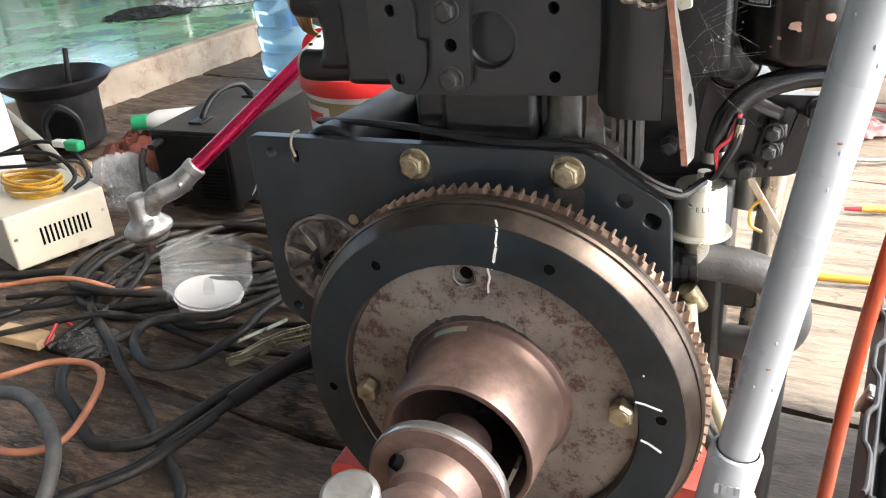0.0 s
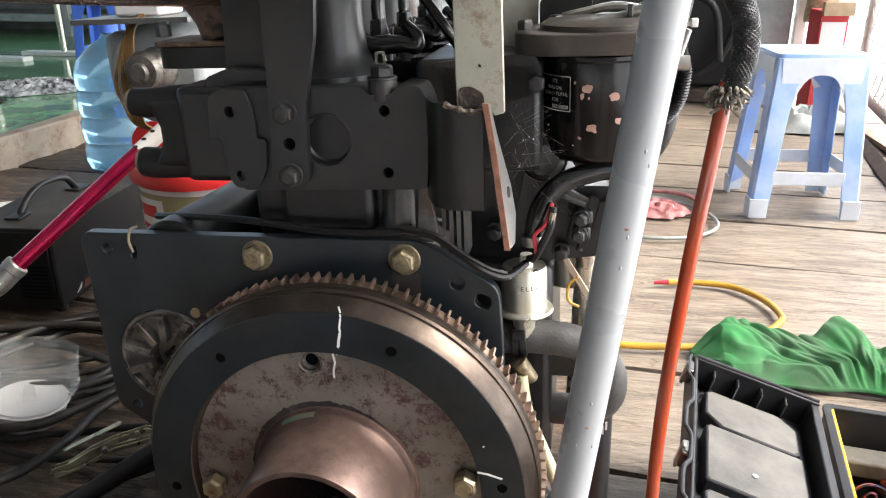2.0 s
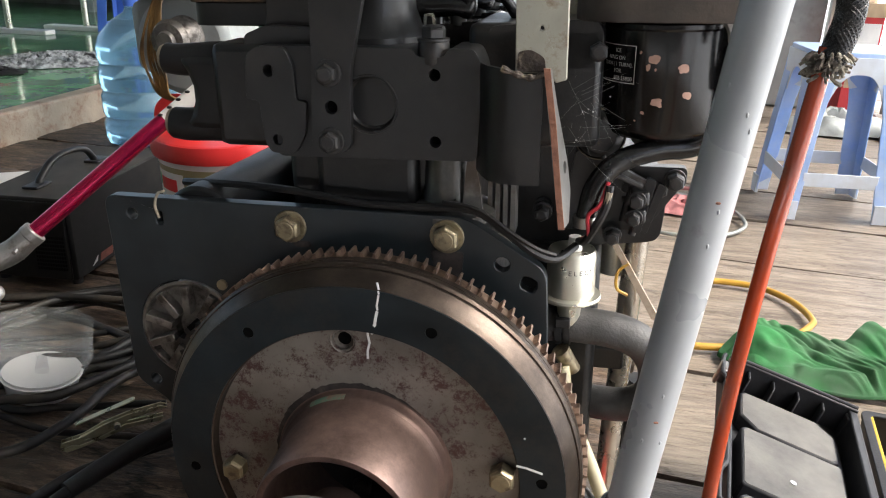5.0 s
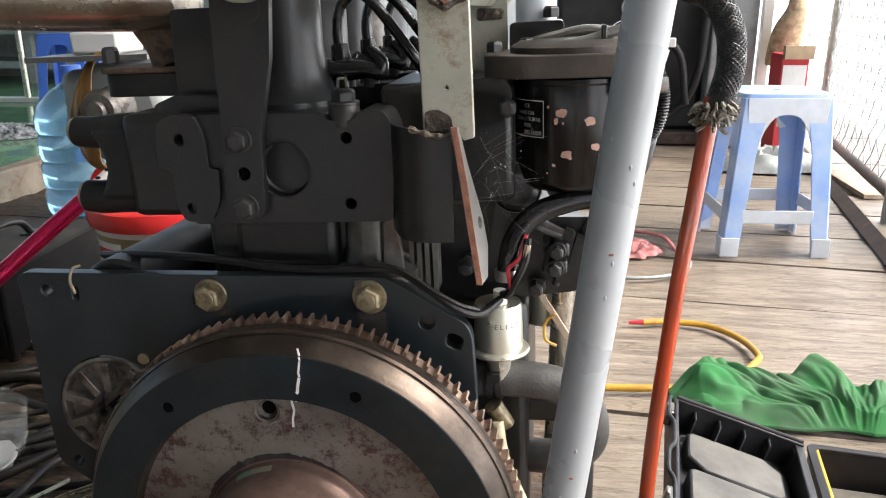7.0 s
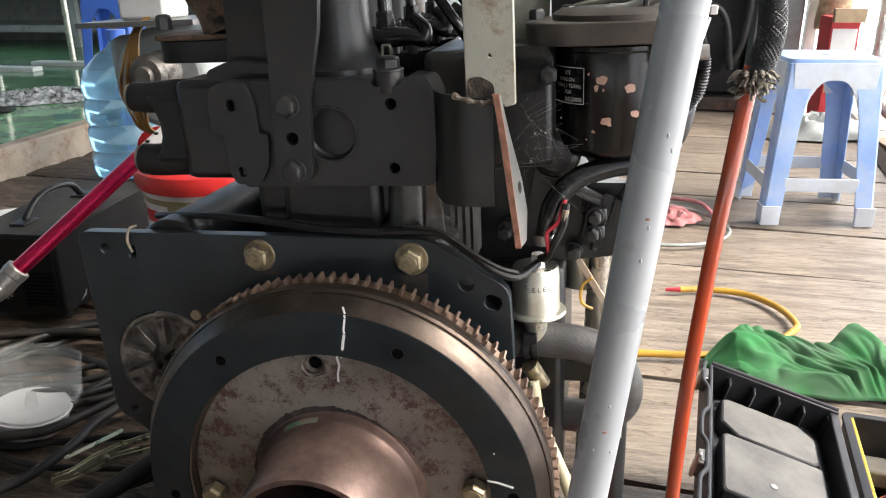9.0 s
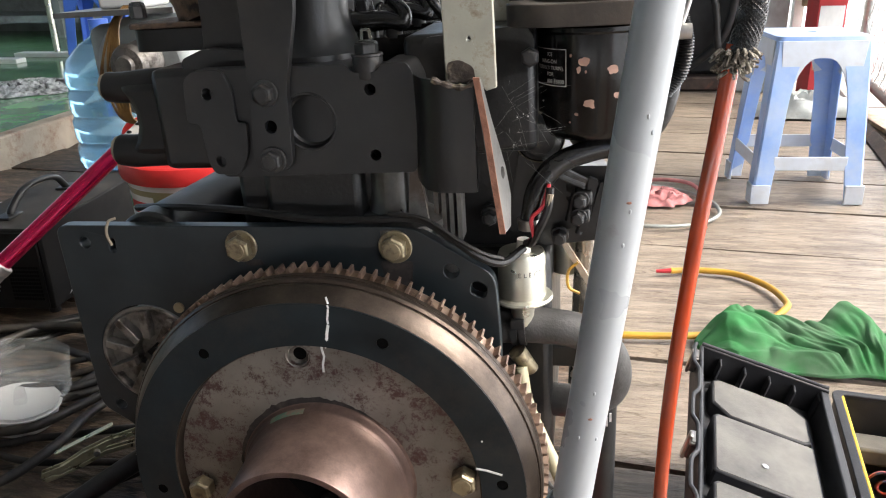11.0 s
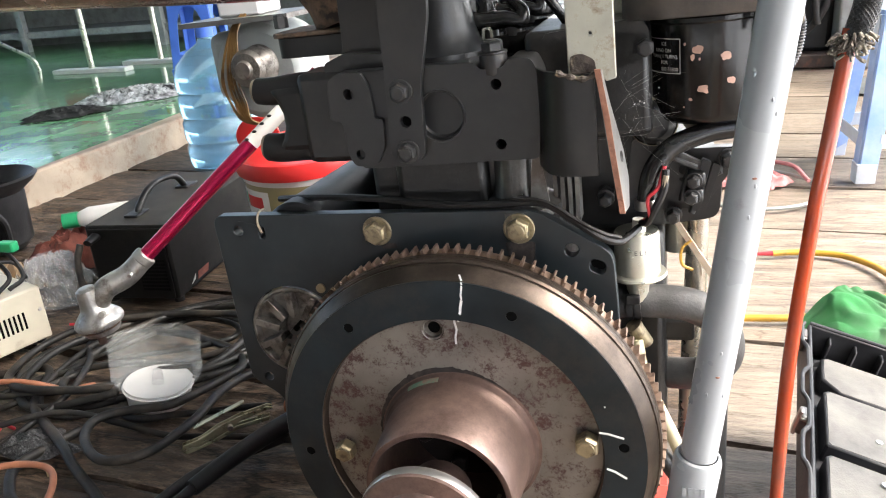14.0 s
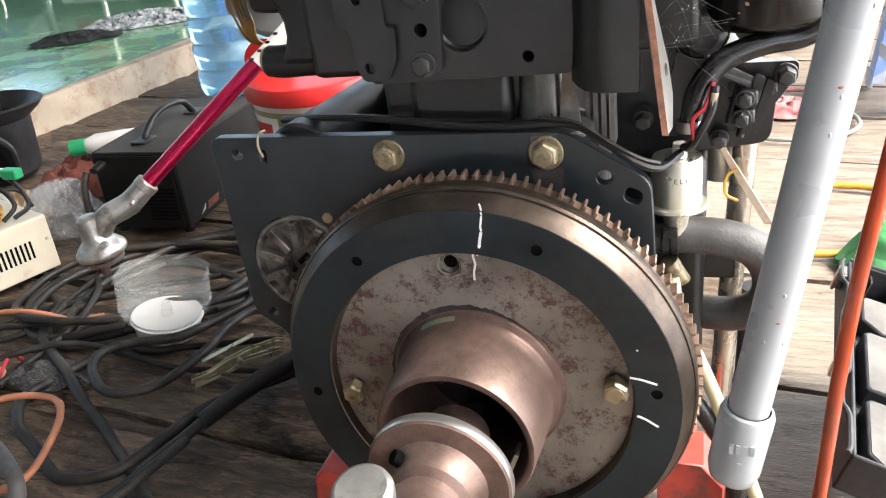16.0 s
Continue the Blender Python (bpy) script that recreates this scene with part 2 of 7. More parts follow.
OILY = mat("oil_stained_timber", (0.054, 0.038, 0.026), 0.55, 0, 0.65, 26, 1.0, 60, (0.215, 0.148, 0.100), 0.45, 9, island=0.2, streak=(1, 3.4, 3.4), edge=0.07, srough=0.86, detail=10, crack=2.2, cdark=0.08)
BRASSY = mat("plated_clamp_steel", (0.52, 0.48, 0.33), 0.30, 0.85, 0.25, 40, 0.05, 300, (0.20, 0.16, 0.10), 0.40, 50)
# dark finish of the added south wall, so little light bounces back
BLOCKWALL = mat("unseen_blocker_wall", (0.085, 0.075, 0.065), 0.8, 0, 0.3, 3, 0.3, 60)
DARKGAP = mat("under_deck", (0.02, 0.017, 0.014), 0.9, 0, 0.2, 10, 0.0)
KERB = mat("concrete_edge", (0.40, 0.325, 0.245), 0.85, 0, 0.2, 8, 0.6, 90, (0.27, 0.165, 0.115), 0.43, 9, srough=0.8)
# light veins serve both the tile's marbling and streaky reflections painted in
TILE = mat("green_marbled_tile", (0.125, 0.315, 0.150), 0.08, 0, 0.3, 5, 0.006, 30, (0.225, 0.43, 0.245), 0.44, 3.6, edge=0.06, island=0.06, spec=0.5, srough=0.78, detail=7, crack=7.0, cdark=1.22)
GROUT = mat("tile_joint", (0.24, 0.36, 0.28), 0.7, 0, 0.1, 20, 0.1, 100)
RUSTBEAM = mat("rusty_beam", (0.070, 0.050, 0.040), 0.65, 0.3, 0.4, 20, 0.5, 150, (0.15, 0.075, 0.05), 0.38, 18)
FENCE = mat("galvanised_wire", (0.32, 0.34, 0.32), 0.5, 0.5, 0.2, 30, 0.1, 100)
GREENPOST = mat("green_tinted_post", (0.22, 0.30, 0.24), 0.6, 0, 0.25, 15, 0.2, 100)
WALL = mat("grey_wall_paint", (0.42, 0.45, 0.45), 0.7, 0, 0.12, 3, 0.1, 60)
ROOFM = mat("corrugated_roof", (0.30, 0.31, 0.31), 0.6, 0.3, 0.2, 4, 0.1, 60)
GREYPANEL = mat("grey_panel", (0.31, 0.335, 0.325), 0.55, 0, 0.18, 10, 0.1, 100, (0.20, 0.20, 0.185), 0.38, 14, edge=0.12)
MACHINE = mat("dark_machinery", (0.018, 0.018, 0.018), 0.5, 0.2, 0.4, 20, 0.2, 100)
CARTON = mat("red_carton", (0.50, 0.03, 0.035), 0.6, 0, 0.1, 10, 0.05, 100)
CARDBOARD = mat("cardboard", (0.40, 0.29, 0.18), 0.8, 0, 0.1, 20, 0.1, 200)
FURRY = mat("tan_plush", (0.42, 0.32, 0.20), 0.95, 0, 0.4, 40, 0.6, 150)
# emissive white for the backdrop: overexposed distance that also lights the right side
GLOWBACK = bpy.data.materials.new("glowing_backdrop")
GLOWBACK.use_nodes = True
GLOWBACK.node_tree.nodes["Principled BSDF"].inputs["Base Color"].default_value = (0.8, 0.8, 0.8, 1)
GLOWBACK.node_tree.nodes["Principled BSDF"].inputs["Emission Color"].default_value = (1.0, 0.99, 0.97, 1)
GLOWBACK.node_tree.nodes["Principled BSDF"].inputs["Emission Strength"].default_value = 1.3
WATERM = mat("river_ground", (0.80, 0.81, 0.80), 0.5, 0, 0.06, 0.5, 0.1, 2)
BRAID = mat("black_braid", (0.0080, 0.0080, 0.0085), 0.34, 0, 0.4, 90, 0.4, 350, spec=0.5)
FRAY = mat("frayed_fibre", (0.13, 0.11, 0.09), 0.95, 0, 0.7, 120, 0.8, 300, (0.36, 0.34, 0.28), 0.42, 60)
TAN = mat("dirty_tan_knot", (0.26, 0.22, 0.16), 0.8, 0, 0.2, 40, 0.2, 200)
BREEZE = mat("spider_web", (0.30, 0.30, 0.29), 0.8, 0, 0.1, 20, 0.0)
KNIFE = mat("pale_wood", (0.52, 0.36, 0.20), 0.6, 0, 0.15, 20, 0.1, 100)
NOSE = mat("dirty_cast_nose", (0.170, 0.158, 0.142), 0.45, 0.6, 0.35, 60, 0.3, 300, (0.045, 0.037, 0.030), 0.44, 40)
SOOT = mat("dark_soot", (0.022, 0.018, 0.017), 0.7, 0.2, 0.4, 80, 0.2, 300, (0.075, 0.058, 0.052), 0.42, 60, edge=0.1)
CHIP = mat("primer_chip", (0.44, 0.27, 0.21), 0.7, 0, 0.15, 120, 0.1, 300)
GREENRES = mat("verdigris", (0.14, 0.25, 0.18), 0.6, 0.3, 0.3, 40, 0.2, 200, (0.28, 0.17, 0.13), 0.46, 40)


# ---- mesh helpers ----
def part(name, bm, material, parent=None, label="", bevel=0.0, smooth=True, seg=2, sharp=38):
    me = bpy.data.meshes.new(name)
    bmesh.ops.recalc_face_normals(bm, faces=bm.faces)
    bm.to_mesh(me)
    bm.free()
    me.materials.append(material)
    if smooth and len(me.polygons):
        me.shade_smooth()
        me.set_sharp_from_angle(angle=radians(sharp))
    ob = new(name, me)
    ob.parent = parent
    if label:
        tagged(ob, label)
    if bevel:
        mod = ob.modifiers.new("bevel", "BEVEL")
        mod.width, mod.segments, mod.limit_method, mod.angle_limit = bevel, seg, "ANGLE", radians(50)
    return ob


def thing(name, label, category, m=None, group=""):
    ob = new(name)
    ob.empty_display_size = 0.05
    if m is not None:
        ob.matrix_basis = m
    return tagged(ob, label, category, group)


def box(lo, hi, bm=None):
    bm = bm or bmesh.new()
    c = [(a + b) / 2 for a, b in zip(lo, hi)]
    s = [b - a for a, b in zip(lo, hi)]
    bmesh.ops.create_cube(bm, size=1.0, matrix=Matrix.Translation(c) @ Matrix.Diagonal((*s, 1)))
    return bm


def frustum(p0, p1, r0, r1=None, seg=28, bm=None, caps=True):
    bm = bm or bmesh.new()
    r1 = r0 if r1 is None else r1
    p0, p1 = Vector(p0), Vector(p1)
    d = p1 - p0
    m = Matrix.Translation((p0 + p1) / 2) @ d.to_track_quat("Z", "Y").to_matrix().to_4x4()
    bmesh.ops.create_cone(bm, cap_ends=caps, segments=seg, radius1=r0, radius2=r1, depth=d.length, matrix=m)
    return bm


def spline(pts, n=8):
    p = [Vector(q) for q in pts]
    p = [2 * p[0] - p[1]] + p + [2 * p[-1] - p[-2]]
    out = []
    for i in range(1, len(p) - 2):
        for k in range(n):
            t = k / n
            a, b, c, d = p[i - 1:i + 3]
            out.append(0.5 * (2 * b + (c - a) * t + (2 * a - 5 * b + 4 * c - d) * t * t + (3 * b - a - 3 * c + d) * t ** 3))
    return out + [p[-2]]


def tube(pts, r, seg=10, n=8, bm=None, wob=0.0, rib=0.0):
    bm = bm or bmesh.new()
    c = spline(pts, n)
    rings, up = [], Vector((0.13, 0.21, 0.97))
    for i, p in enumerate(c):
        d = (c[min(i + 1, len(c) - 1)] - c[max(i - 1, 0)]).normalized()
        a = d.cross(up).normalized()
        up = a.cross(d).normalized()
        rr = (r if not callable(r) else r(i / (len(c) - 1))) * (1 + (rib if i % 2 else -rib))
        q = p + Vector((noise.noise(p * 9), noise.noise(p * 9 + Vector((5, 0, 0))), 0)) * wob
        rings.append([bm.verts.new(q + rr * (math.cos(2 * math.pi * k / seg) * a + math.sin(2 * math.pi * k / seg) * up)) for k in range(seg)])
    for x, y in zip(rings, rings[1:]):
        for k in range(seg):
            bm.faces.new((x[k], x[(k + 1) % seg], y[(k + 1) % seg], y[k]))
    bm.faces.new(rings[0][::-1])
    bm.faces.new(rings[-1])
    return bm


def lathe(profile, m=None, seg=48, bm=None, closed=False):
    """Turns (radius, height) rows round z, then moves by m."""
    bm = bm or bmesh.new()
    m = m or Matrix()
    rings = []
    for r, h in profile:
        if r < 1e-6:
            rings.append([bm.verts.new(m @ Vector((0, 0, h)))])
        else:
            rings.append([bm.verts.new(m @ Vector((r * math.cos(2 * math.pi * k / seg), r * math.sin(2 * math.pi * k / seg), h))) for k in range(seg)])
    pairs = list(zip(rings, rings[1:])) + ([(rings[-1], rings[0])] if closed else [])
    for a, b in pairs:
        for k in range(seg):
            j = (k + 1) % seg
            if len(a) == 1 and len(b) > 1:
                bm.faces.new((a[0], b[k], b[j]))
            elif len(b) == 1 and len(a) > 1:
                bm.faces.new((a[k], a[j], b[0]))
            elif len(a) > 1:
                bm.faces.new((a[k], a[j], b[j], b[k]))
    return bm


def rounded(pts, r, n=4):
    """A polygon with its corners rounded."""
    out = []
    for i, p in enumerate(pts):
        p, a, b = Vector(p), Vector(pts[i - 1]), Vector(pts[(i + 1) % len(pts)])
        u, v = a - p, b - p
        k = min(r, u.length * 0.45, v.length * 0.45)
        s, e = p + u.normalized() * k, p + v.normalized() * k
        for j in range(n + 1):
            t = j / n
            out.append(tuple((1 - t) ** 2 * s + 2 * t * (1 - t) * p + t * t * e))
    return out


def ring2(cx, cz, r, n=18):
    return [(cx + r * math.cos(2 * math.pi * k / n), cz + r * math.sin(2 * math.pi * k / n)) for k in range(n)]


def slab(outline, y0, y1, holes=(), bm=None, plane="xz"):
    """A plate with holes through it: an outline in x and z, from y0 to y1 (or in x and y, from z = y0 to y1)."""
    bm = bm or bmesh.new()
    put = (lambda u, v, w: (u, w, v)) if plane == "xz" else ((lambda u, v, w: (u, v, w)) if plane == "xy" else (lambda u, v, w: (w, u, v)))
    sides, edges = [], []
    for loop in (outline, *holes):
        a = [bm.verts.new(put(u, v, y0)) for u, v in loop]
        edges += [bm.edges.new((a[i], a[(i + 1) % len(a)])) for i in range(len(a))]
        sides.append(a)
    made = bmesh.ops.triangle_fill(bm, use_beauty=True, use_dissolve=False, edges=edges)
    front = [g for g in made["geom"] if isinstance(g, bmesh.types.BMFace)]
    twin = {}
    for a in sides:
        for v in a:
            w = v.co.copy()
            w["xyz".index({"xz": "y", "xy": "z", "yz": "x"}[plane])] = y1
            twin[v] = bm.verts.new(w)
    for f in front:
        bm.faces.new([twin[v] for v in reversed(f.verts)])
    for a in sides:
        for i in range(len(a)):
            j = (i + 1) % len(a)
            bm.faces.new((a[i], a[j], twin[a[j]], twin[a[i]]))
    return bm


TOY = Matrix.Rotation(radians(90), 4, "X")      # lathe axis z becomes -y


def hexbolt(bm, p, d, r, h, washer=0.0, wt=0.002):
    p, d = Vector(p), Vector(d).normalized()
    if washer:
        frustum(p, p + d * wt, washer, washer * 0.97, 24, bm)
    frustum(p + d * wt, p + d * (wt + h * 0.8), r, r, 6, bm)
    frustum(p + d * (wt + h * 0.8), p + d * (wt + h), r * 0.98, r * 0.84, 6, bm)
    frustum(p + d * (wt + h), p + d * (wt + h + 0.0006), r * 0.66, r * 0.6, 16, bm)
    return bm


def bolt(p, d, r, h, material, parent, washer=0.0, name="bolt", label=""):
    return part(name, hexbolt(bmesh.new(), p, d, r, h, washer), material, parent, label, bevel=0.0005)


def heap(cx, cy, rx, ry, h, seed, nx=60, ny=44, turn=0.0, lift=0.003, folds=7.0, rough=0.9, drape=0.0):
    """Crumpled cloth: a sheet with an uneven outline whose folds rise and fall; it lies on the floor and has thickness."""
    bm = bmesh.new()
    s = Vector((seed * 3.1, seed * 1.7, 0))
    top = {}
    for i in range(nx + 1):
        for j in range(ny + 1):
            u, v = 2 * i / nx - 1, 2 * j / ny - 1
            ang = math.atan2(v, u)
            k = 1 + 0.28 * noise.noise(Vector((math.cos(ang) * 1.3, math.sin(ang) * 1.3, seed))) + 0.1 * noise.noise(Vector((math.cos(ang) * 4, math.sin(ang) * 4, seed + 5)))
            q = max(abs(u), abs(v))
            rad = math.hypot(u, v)
            u2, v2 = (u / rad * q * k, v / rad * q * k) if rad > 1e-6 else (0, 0)
            p = Vector((u2 * folds * 0.5, v2 * folds * 0.5, 0)) + s
            if drape:
                p = Vector(((u2 * 0.8 + v2 * 0.6) * folds * 0.5 * (1 - drape), (v2 * 0.8 - u2 * 0.6) * folds * 0.5 * (1 + drape), 0)) + s
            warp = Vector((noise.noise(p * 0.6), noise.noise(p * 0.6 + Vector((9, 3, 0))), 0)) * 1.2
            ridge = 1 - math.sqrt(noise.noise(p + warp) ** 2 + 0.004) * 2.4
            fine = 1 - math.sqrt(noise.noise(p * 2.3 + warp) ** 2 + 0.006) * 2
            z = max(0.0, 0.45 + 0.5 * ridge * rough + 0.12 * fine) * h * max(0.0, 1 - q ** 2.6)
            x, y = u2 * rx + 0.02 * warp.x, v2 * ry + 0.02 * warp.y
            top[i, j] = bm.verts.new((cx + x * math.cos(turn) - y * math.sin(turn), cy + x * math.sin(turn) + y * math.cos(turn), lift + z))
    for i in range(nx):
        for j in range(ny):
            bm.faces.new((top[i, j], top[i + 1, j], top[i + 1, j + 1], top[i, j + 1]))
    return bm


# ---- setting ----
DT = -0.100                                   # the deck's turn against the engine
deckm = pose(0, 0, 0, 0, 0, math.degrees(DT))


def structure(ob, label="", category=""):
    return tagged(ob, label, category, kind="structure")


ground = structure(part("ground", box((-60, -60, -1.3), (60, 60, -1.2)), WATERM), "pale open ground and water far below the deck", "ground")
# glowing sheet added outside; it whitens the view and throws light inward
structure(part("backdrop", slab([(48, -40), (52, -40), (52, 56), (-6, 56), (-6, 52), (48, 52)], -1.2, 22, plane="xy"), GLOWBACK), "glowing white backdrop standing in for the overexposed distance", "sky")
floor = structure(new("floor"), "worn wooden plank deck, oil-stained around the engine", "floor")
under = part("joists", box((-2.6, -2.4, -0.10), (1.62, 5.2, -0.055)), DARKGAP, floor)

# roof and far walls that close the shed; most unseen, sized to shape light
roof = structure(part("ceiling", box((-8.0, -3.4, 2.75), (1.9, 7.2, 2.80)), ROOFM), "unseen grey shed roof that holds back sky light", "ceiling")
wall_west = structure(part("wall_west", box((-8.1, -3.4, 0), (-8.0, 7.2, 1.7)), WALL), "unseen grey wall cut low to let light in", "wall")
# added behind the camera, out of view, to keep the engine's front dark
light_block_south = structure(part("light_block_south", box((-8.0, -3.4, -0.1), (1.9, -3.3, 2.75)), BLOCKWALL), "unseen dark wall added to block light from the south", "wall")
wall_north = structure(part("wall_north", box((-8.0, 7.1, 0.1), (0.2, 7.2, 1.5)), WALL), "grey wall open above, behind the tiled room", "wall")

# raised tiled floor with its concrete edge
tiled = structure(new("tiled_floor"), "glossy green marbled tile floor, raised above the deck", "floor")
part("grout_bed", box((-8.0, -3.0, -0.1), (-1.90, 7.1, 0.097)), GROUT, tiled)
kerb = structure(part("floor_edge", slab([(-1.935, -3.0), (-1.86, -3.0), (-1.90, 1.5), (-1.83, 2.6), (-1.84, 7.1), (-1.935, 7.1)], -0.06, 0.1075, plane="xy"), KERB, None, bevel=0.008), "chipped bare concrete edge of the raised tile floor", "kerb")

# ---- engine ----
engine = thing("diesel_engine", "black-painted diesel engine with exposed brown flywheel on a red stand", "engine", pose(0, 0, 0.065, 0, -2, 0))
CX, CZ = 0.068, 0.259
ENGC = Matrix.Translation((CX, 0, CZ)) @ TOY


def ln(prof):
    """A profile of (radius, -y) turned round the crankshaft."""
    return [(r, d) for r, d in prof]


plate = slab(rounded([(-0.161, 0.453), (0.139, 0.4515), (0.2005, 0.413), (0.203, 0.36), (0.203, 0.13), (-0.10, 0.13), (-0.128, 0.262), (-0.158, 0.282)], 0.010),
             0.0, 0.011, [ring2(-0.137, 0.438, 0.0048), ring2(0.167, 0.416, 0.0058), rounded([(0.180, 0.398), (0.192, 0.393), (0.195, 0.404), (0.183, 0.409)], 0.006),
                          rounded([(-0.116, 0.430), (-0.110, 0.430), (-0.110, 0.442), (-0.116, 0.442)], 0.003), ring2(-0.097, 0.335, 0.0475, 36), ring2(-0.139, 0.284, 0.005)])
back_plate = part("back_plate", plate, PLATE, engine, "blue-black painted steel adapter plate", bevel=0.0012)
bolt((0.0, 0, 0.436), (0, -1, 0), 0.0105, 0.009, ZINC, back_plate, 0.0135, label="yellow zinc flange bolt")
bolt((0.125, 0, 0.436), (0, -1, 0), 0.0105, 0.009, ZINC, back_plate, 0.0135, label="yellow zinc flange bolt")
part("dowel", frustum((-0.064, -0.002, 0.381), (-0.064, 0.006, 0.381), 0.0045, 0.0048, 16), ZINC, back_plate, "brass dowel")
part("knotted_string", tube([(-0.113, 0.000, 0.436), (-0.1138, -0.0025, 0.447), (-0.113, 0.002, 0.4555), (-0.112, 0.010, 0.4555)], 0.0012, 6, 5), TAN, back_plate)
part("rust_stain", slab(rounded([(-0.002, 0.4245), (0.015, 0.4245), (0.017, 0.420), (0.004, 0.419)], 0.002), -0.0004, 0.0), SOOT, back_plate)
part("rust_stain", slab(rounded([(0.112, 0.424), (0.138, 0.424), (0.136, 0.404), (0.116, 0.404)], 0.003), -0.0004, 0.0), SOOT, back_plate)

# starter nose in its opening
starter = part("starter_nose", lathe(ln([(0.0, -0.012), (0.017, -0.012), (0.018, -0.004), (0.026, -0.006), (0.045, -0.004), (0.0465, 0.001), (0.0435, 0.0015), (0.041, -0.003), (0.041, -0.03), (0.0, -0.03)]),
               Matrix.Translation((-0.097, 0, 0.335)) @ TOY, 48), NOSE, engine, "dirty aluminium starter nose housing", bevel=0.0006)
for k in range(7):
    a = radians(20 + 36 * k)
    bm = box((0.017, -0.004, -0.0034), (0.042, 0.010, 0.0034))
    bm.transform(Matrix.Translation((-0.097, 0, 0.335)) @ Matrix.Rotation(-a, 4, "Y"))
    part("spoke", bm, NOSE, starter, bevel=0.0008)
bm = frustum((-0.085, -0.006, 0.322), (-0.085, 0.02, 0.322), 0.019, 0.019, 24)
for k in range(11):
    a = 2 * math.pi * k / 11
    b2 = box((0.018, -0.006, -0.0025), (0.0235, 0.02, 0.0025))
    b2.transform(Matrix.Translation((-0.085, 0, 0.322)) @ Matrix.Rotation(a, 4, "Y"))
    tmp = bpy.data.meshes.new("tmp")
    b2.to_mesh(tmp)
    b2.free()
    bm.from_mesh(tmp)
    bpy.data.meshes.remove(tmp)
frustum((-0.085, -0.010, 0.322), (-0.085, -0.006, 0.322), 0.0085, 0.010, 16, bm)
part("pinion", bm, GREYBOLT, starter, "dark toothed starter pinion")
part("starter_body", frustum((-0.084, 0.012, 0.425), (-0.066, 0.27, 0.425), 0.035, 0.035, 36), BLACK, engine, "long black cylinder behind the plate", bevel=0.003)
part("starter_bracket", slab(rounded([(-0.10, 0.40), (0.0, 0.40), (0.0, 0.45), (-0.03, 0.47), (-0.09, 0.44)], 0.01), 0.15, 0.17), BLACK, engine, bevel=0.002)

# flywheel
fly = part("flywheel", lathe(ln([(0.100, 0.016), (0.162, 0.016), (0.1650, 0.018), (0.1650, 0.0332), (0.1690, 0.0336), (0.1690, 0.0385), (0.1684, 0.0388), (0.1684, 0.0393), (0.1690, 0.0396), (0.1690, 0.0445), (0.1674, 0.0466), (0.1662, 0.0466), (0.1662, 0.0486), (0.1648, 0.0506),
                               (0.1612, 0.0582), (0.1592, 0.0606), (0.1580, 0.0622), (0.1240, 0.0622), (0.1230, 0.0614), (0.1222, 0.047), (0.100, 0.047)]), ENGC, 128, closed=True), RIM, engine,
           "heavy brown machined steel flywheel", sharp=24)
holes = [radians(125.2), radians(65.5), radians(4.8), radians(-55), radians(-115), radians(-175)]
bm = slab(ring2(CX, CZ, 0.1577, 120), -0.0635, -0.0620, [ring2(CX, CZ, 0.1242, 90)] + [ring2(CX + 0.1402 * math.cos(a), CZ + 0.1402 * math.sin(a), 0.0044, 14) for a in holes])
part("friction_face", bm, FACE, fly, "blued black annular face with tapped holes")
# black discs just under the face give these shallow holes their dark depth
for a in holes:
    part("tapped_hole", frustum((CX + 0.1402 * math.cos(a), -0.0628, CZ + 0.1402 * math.sin(a)), (CX + 0.1402 * math.cos(a), -0.0621, CZ + 0.1402 * math.sin(a)), 0.0046, 0.0046, 14), HOLESHADE, fly)
bm = lathe(ln([(0.1560, 0.0185), (0.1672, 0.0185), (0.1672, 0.033), (0.1560, 0.033)]), ENGC, 120, closed=True)
NT = 116
for k in range(NT):
    a = 2 * math.pi * k / NT
    vs = []
    for y in (-0.0188, -0.0328):
        for rr, hw in ((0.1655, 0.0019), (0.1722, 0.0009)):
            for s in (-1, 1):
                t = a + s * hw / rr
                vs.append(bm.verts.new((CX + rr * math.cos(t), y, CZ + rr * math.sin(t))))
    for q in ((0, 1, 3, 2), (4, 6, 7, 5), (2, 3, 7, 6), (0, 2, 6, 4), (1, 5, 7, 3)):
        bm.faces.new([vs[i] for i in q])
part("ring_gear", bm, TEETH, fly, "worn brown ring gear with fine teeth", smooth=False)

# drive plate with hub
bm = slab(ring2(CX, CZ, 0.1222, 90), -0.0530, -0.047, [ring2(CX, CZ, 0.062, 60), ring2(0.057, 0.3685, 0.0082, 24)])
drive = part("drive_plate", bm, DRIVE, fly, "bare steel drive plate mottled with reddish rust")
part("plate_hole", lathe([(0.0098, -0.0008), (0.0085, 0.0), (0.0082, 0.003), (0.0066, 0.0036), (0.0050, 0.0040), (0.0050, 0.012), (0, 0.012)], Matrix.Translation((0.057, -0.0527, 0.3685)) @ Matrix.Rotation(radians(-90), 4, "X"), 20), NOSE, fly, "threaded hole")
part("hole_shade", frustum((0.057, -0.0488, 0.3685), (0.057, -0.0478, 0.3685), 0.0052, 0.0052, 20), HOLESHADE, fly)
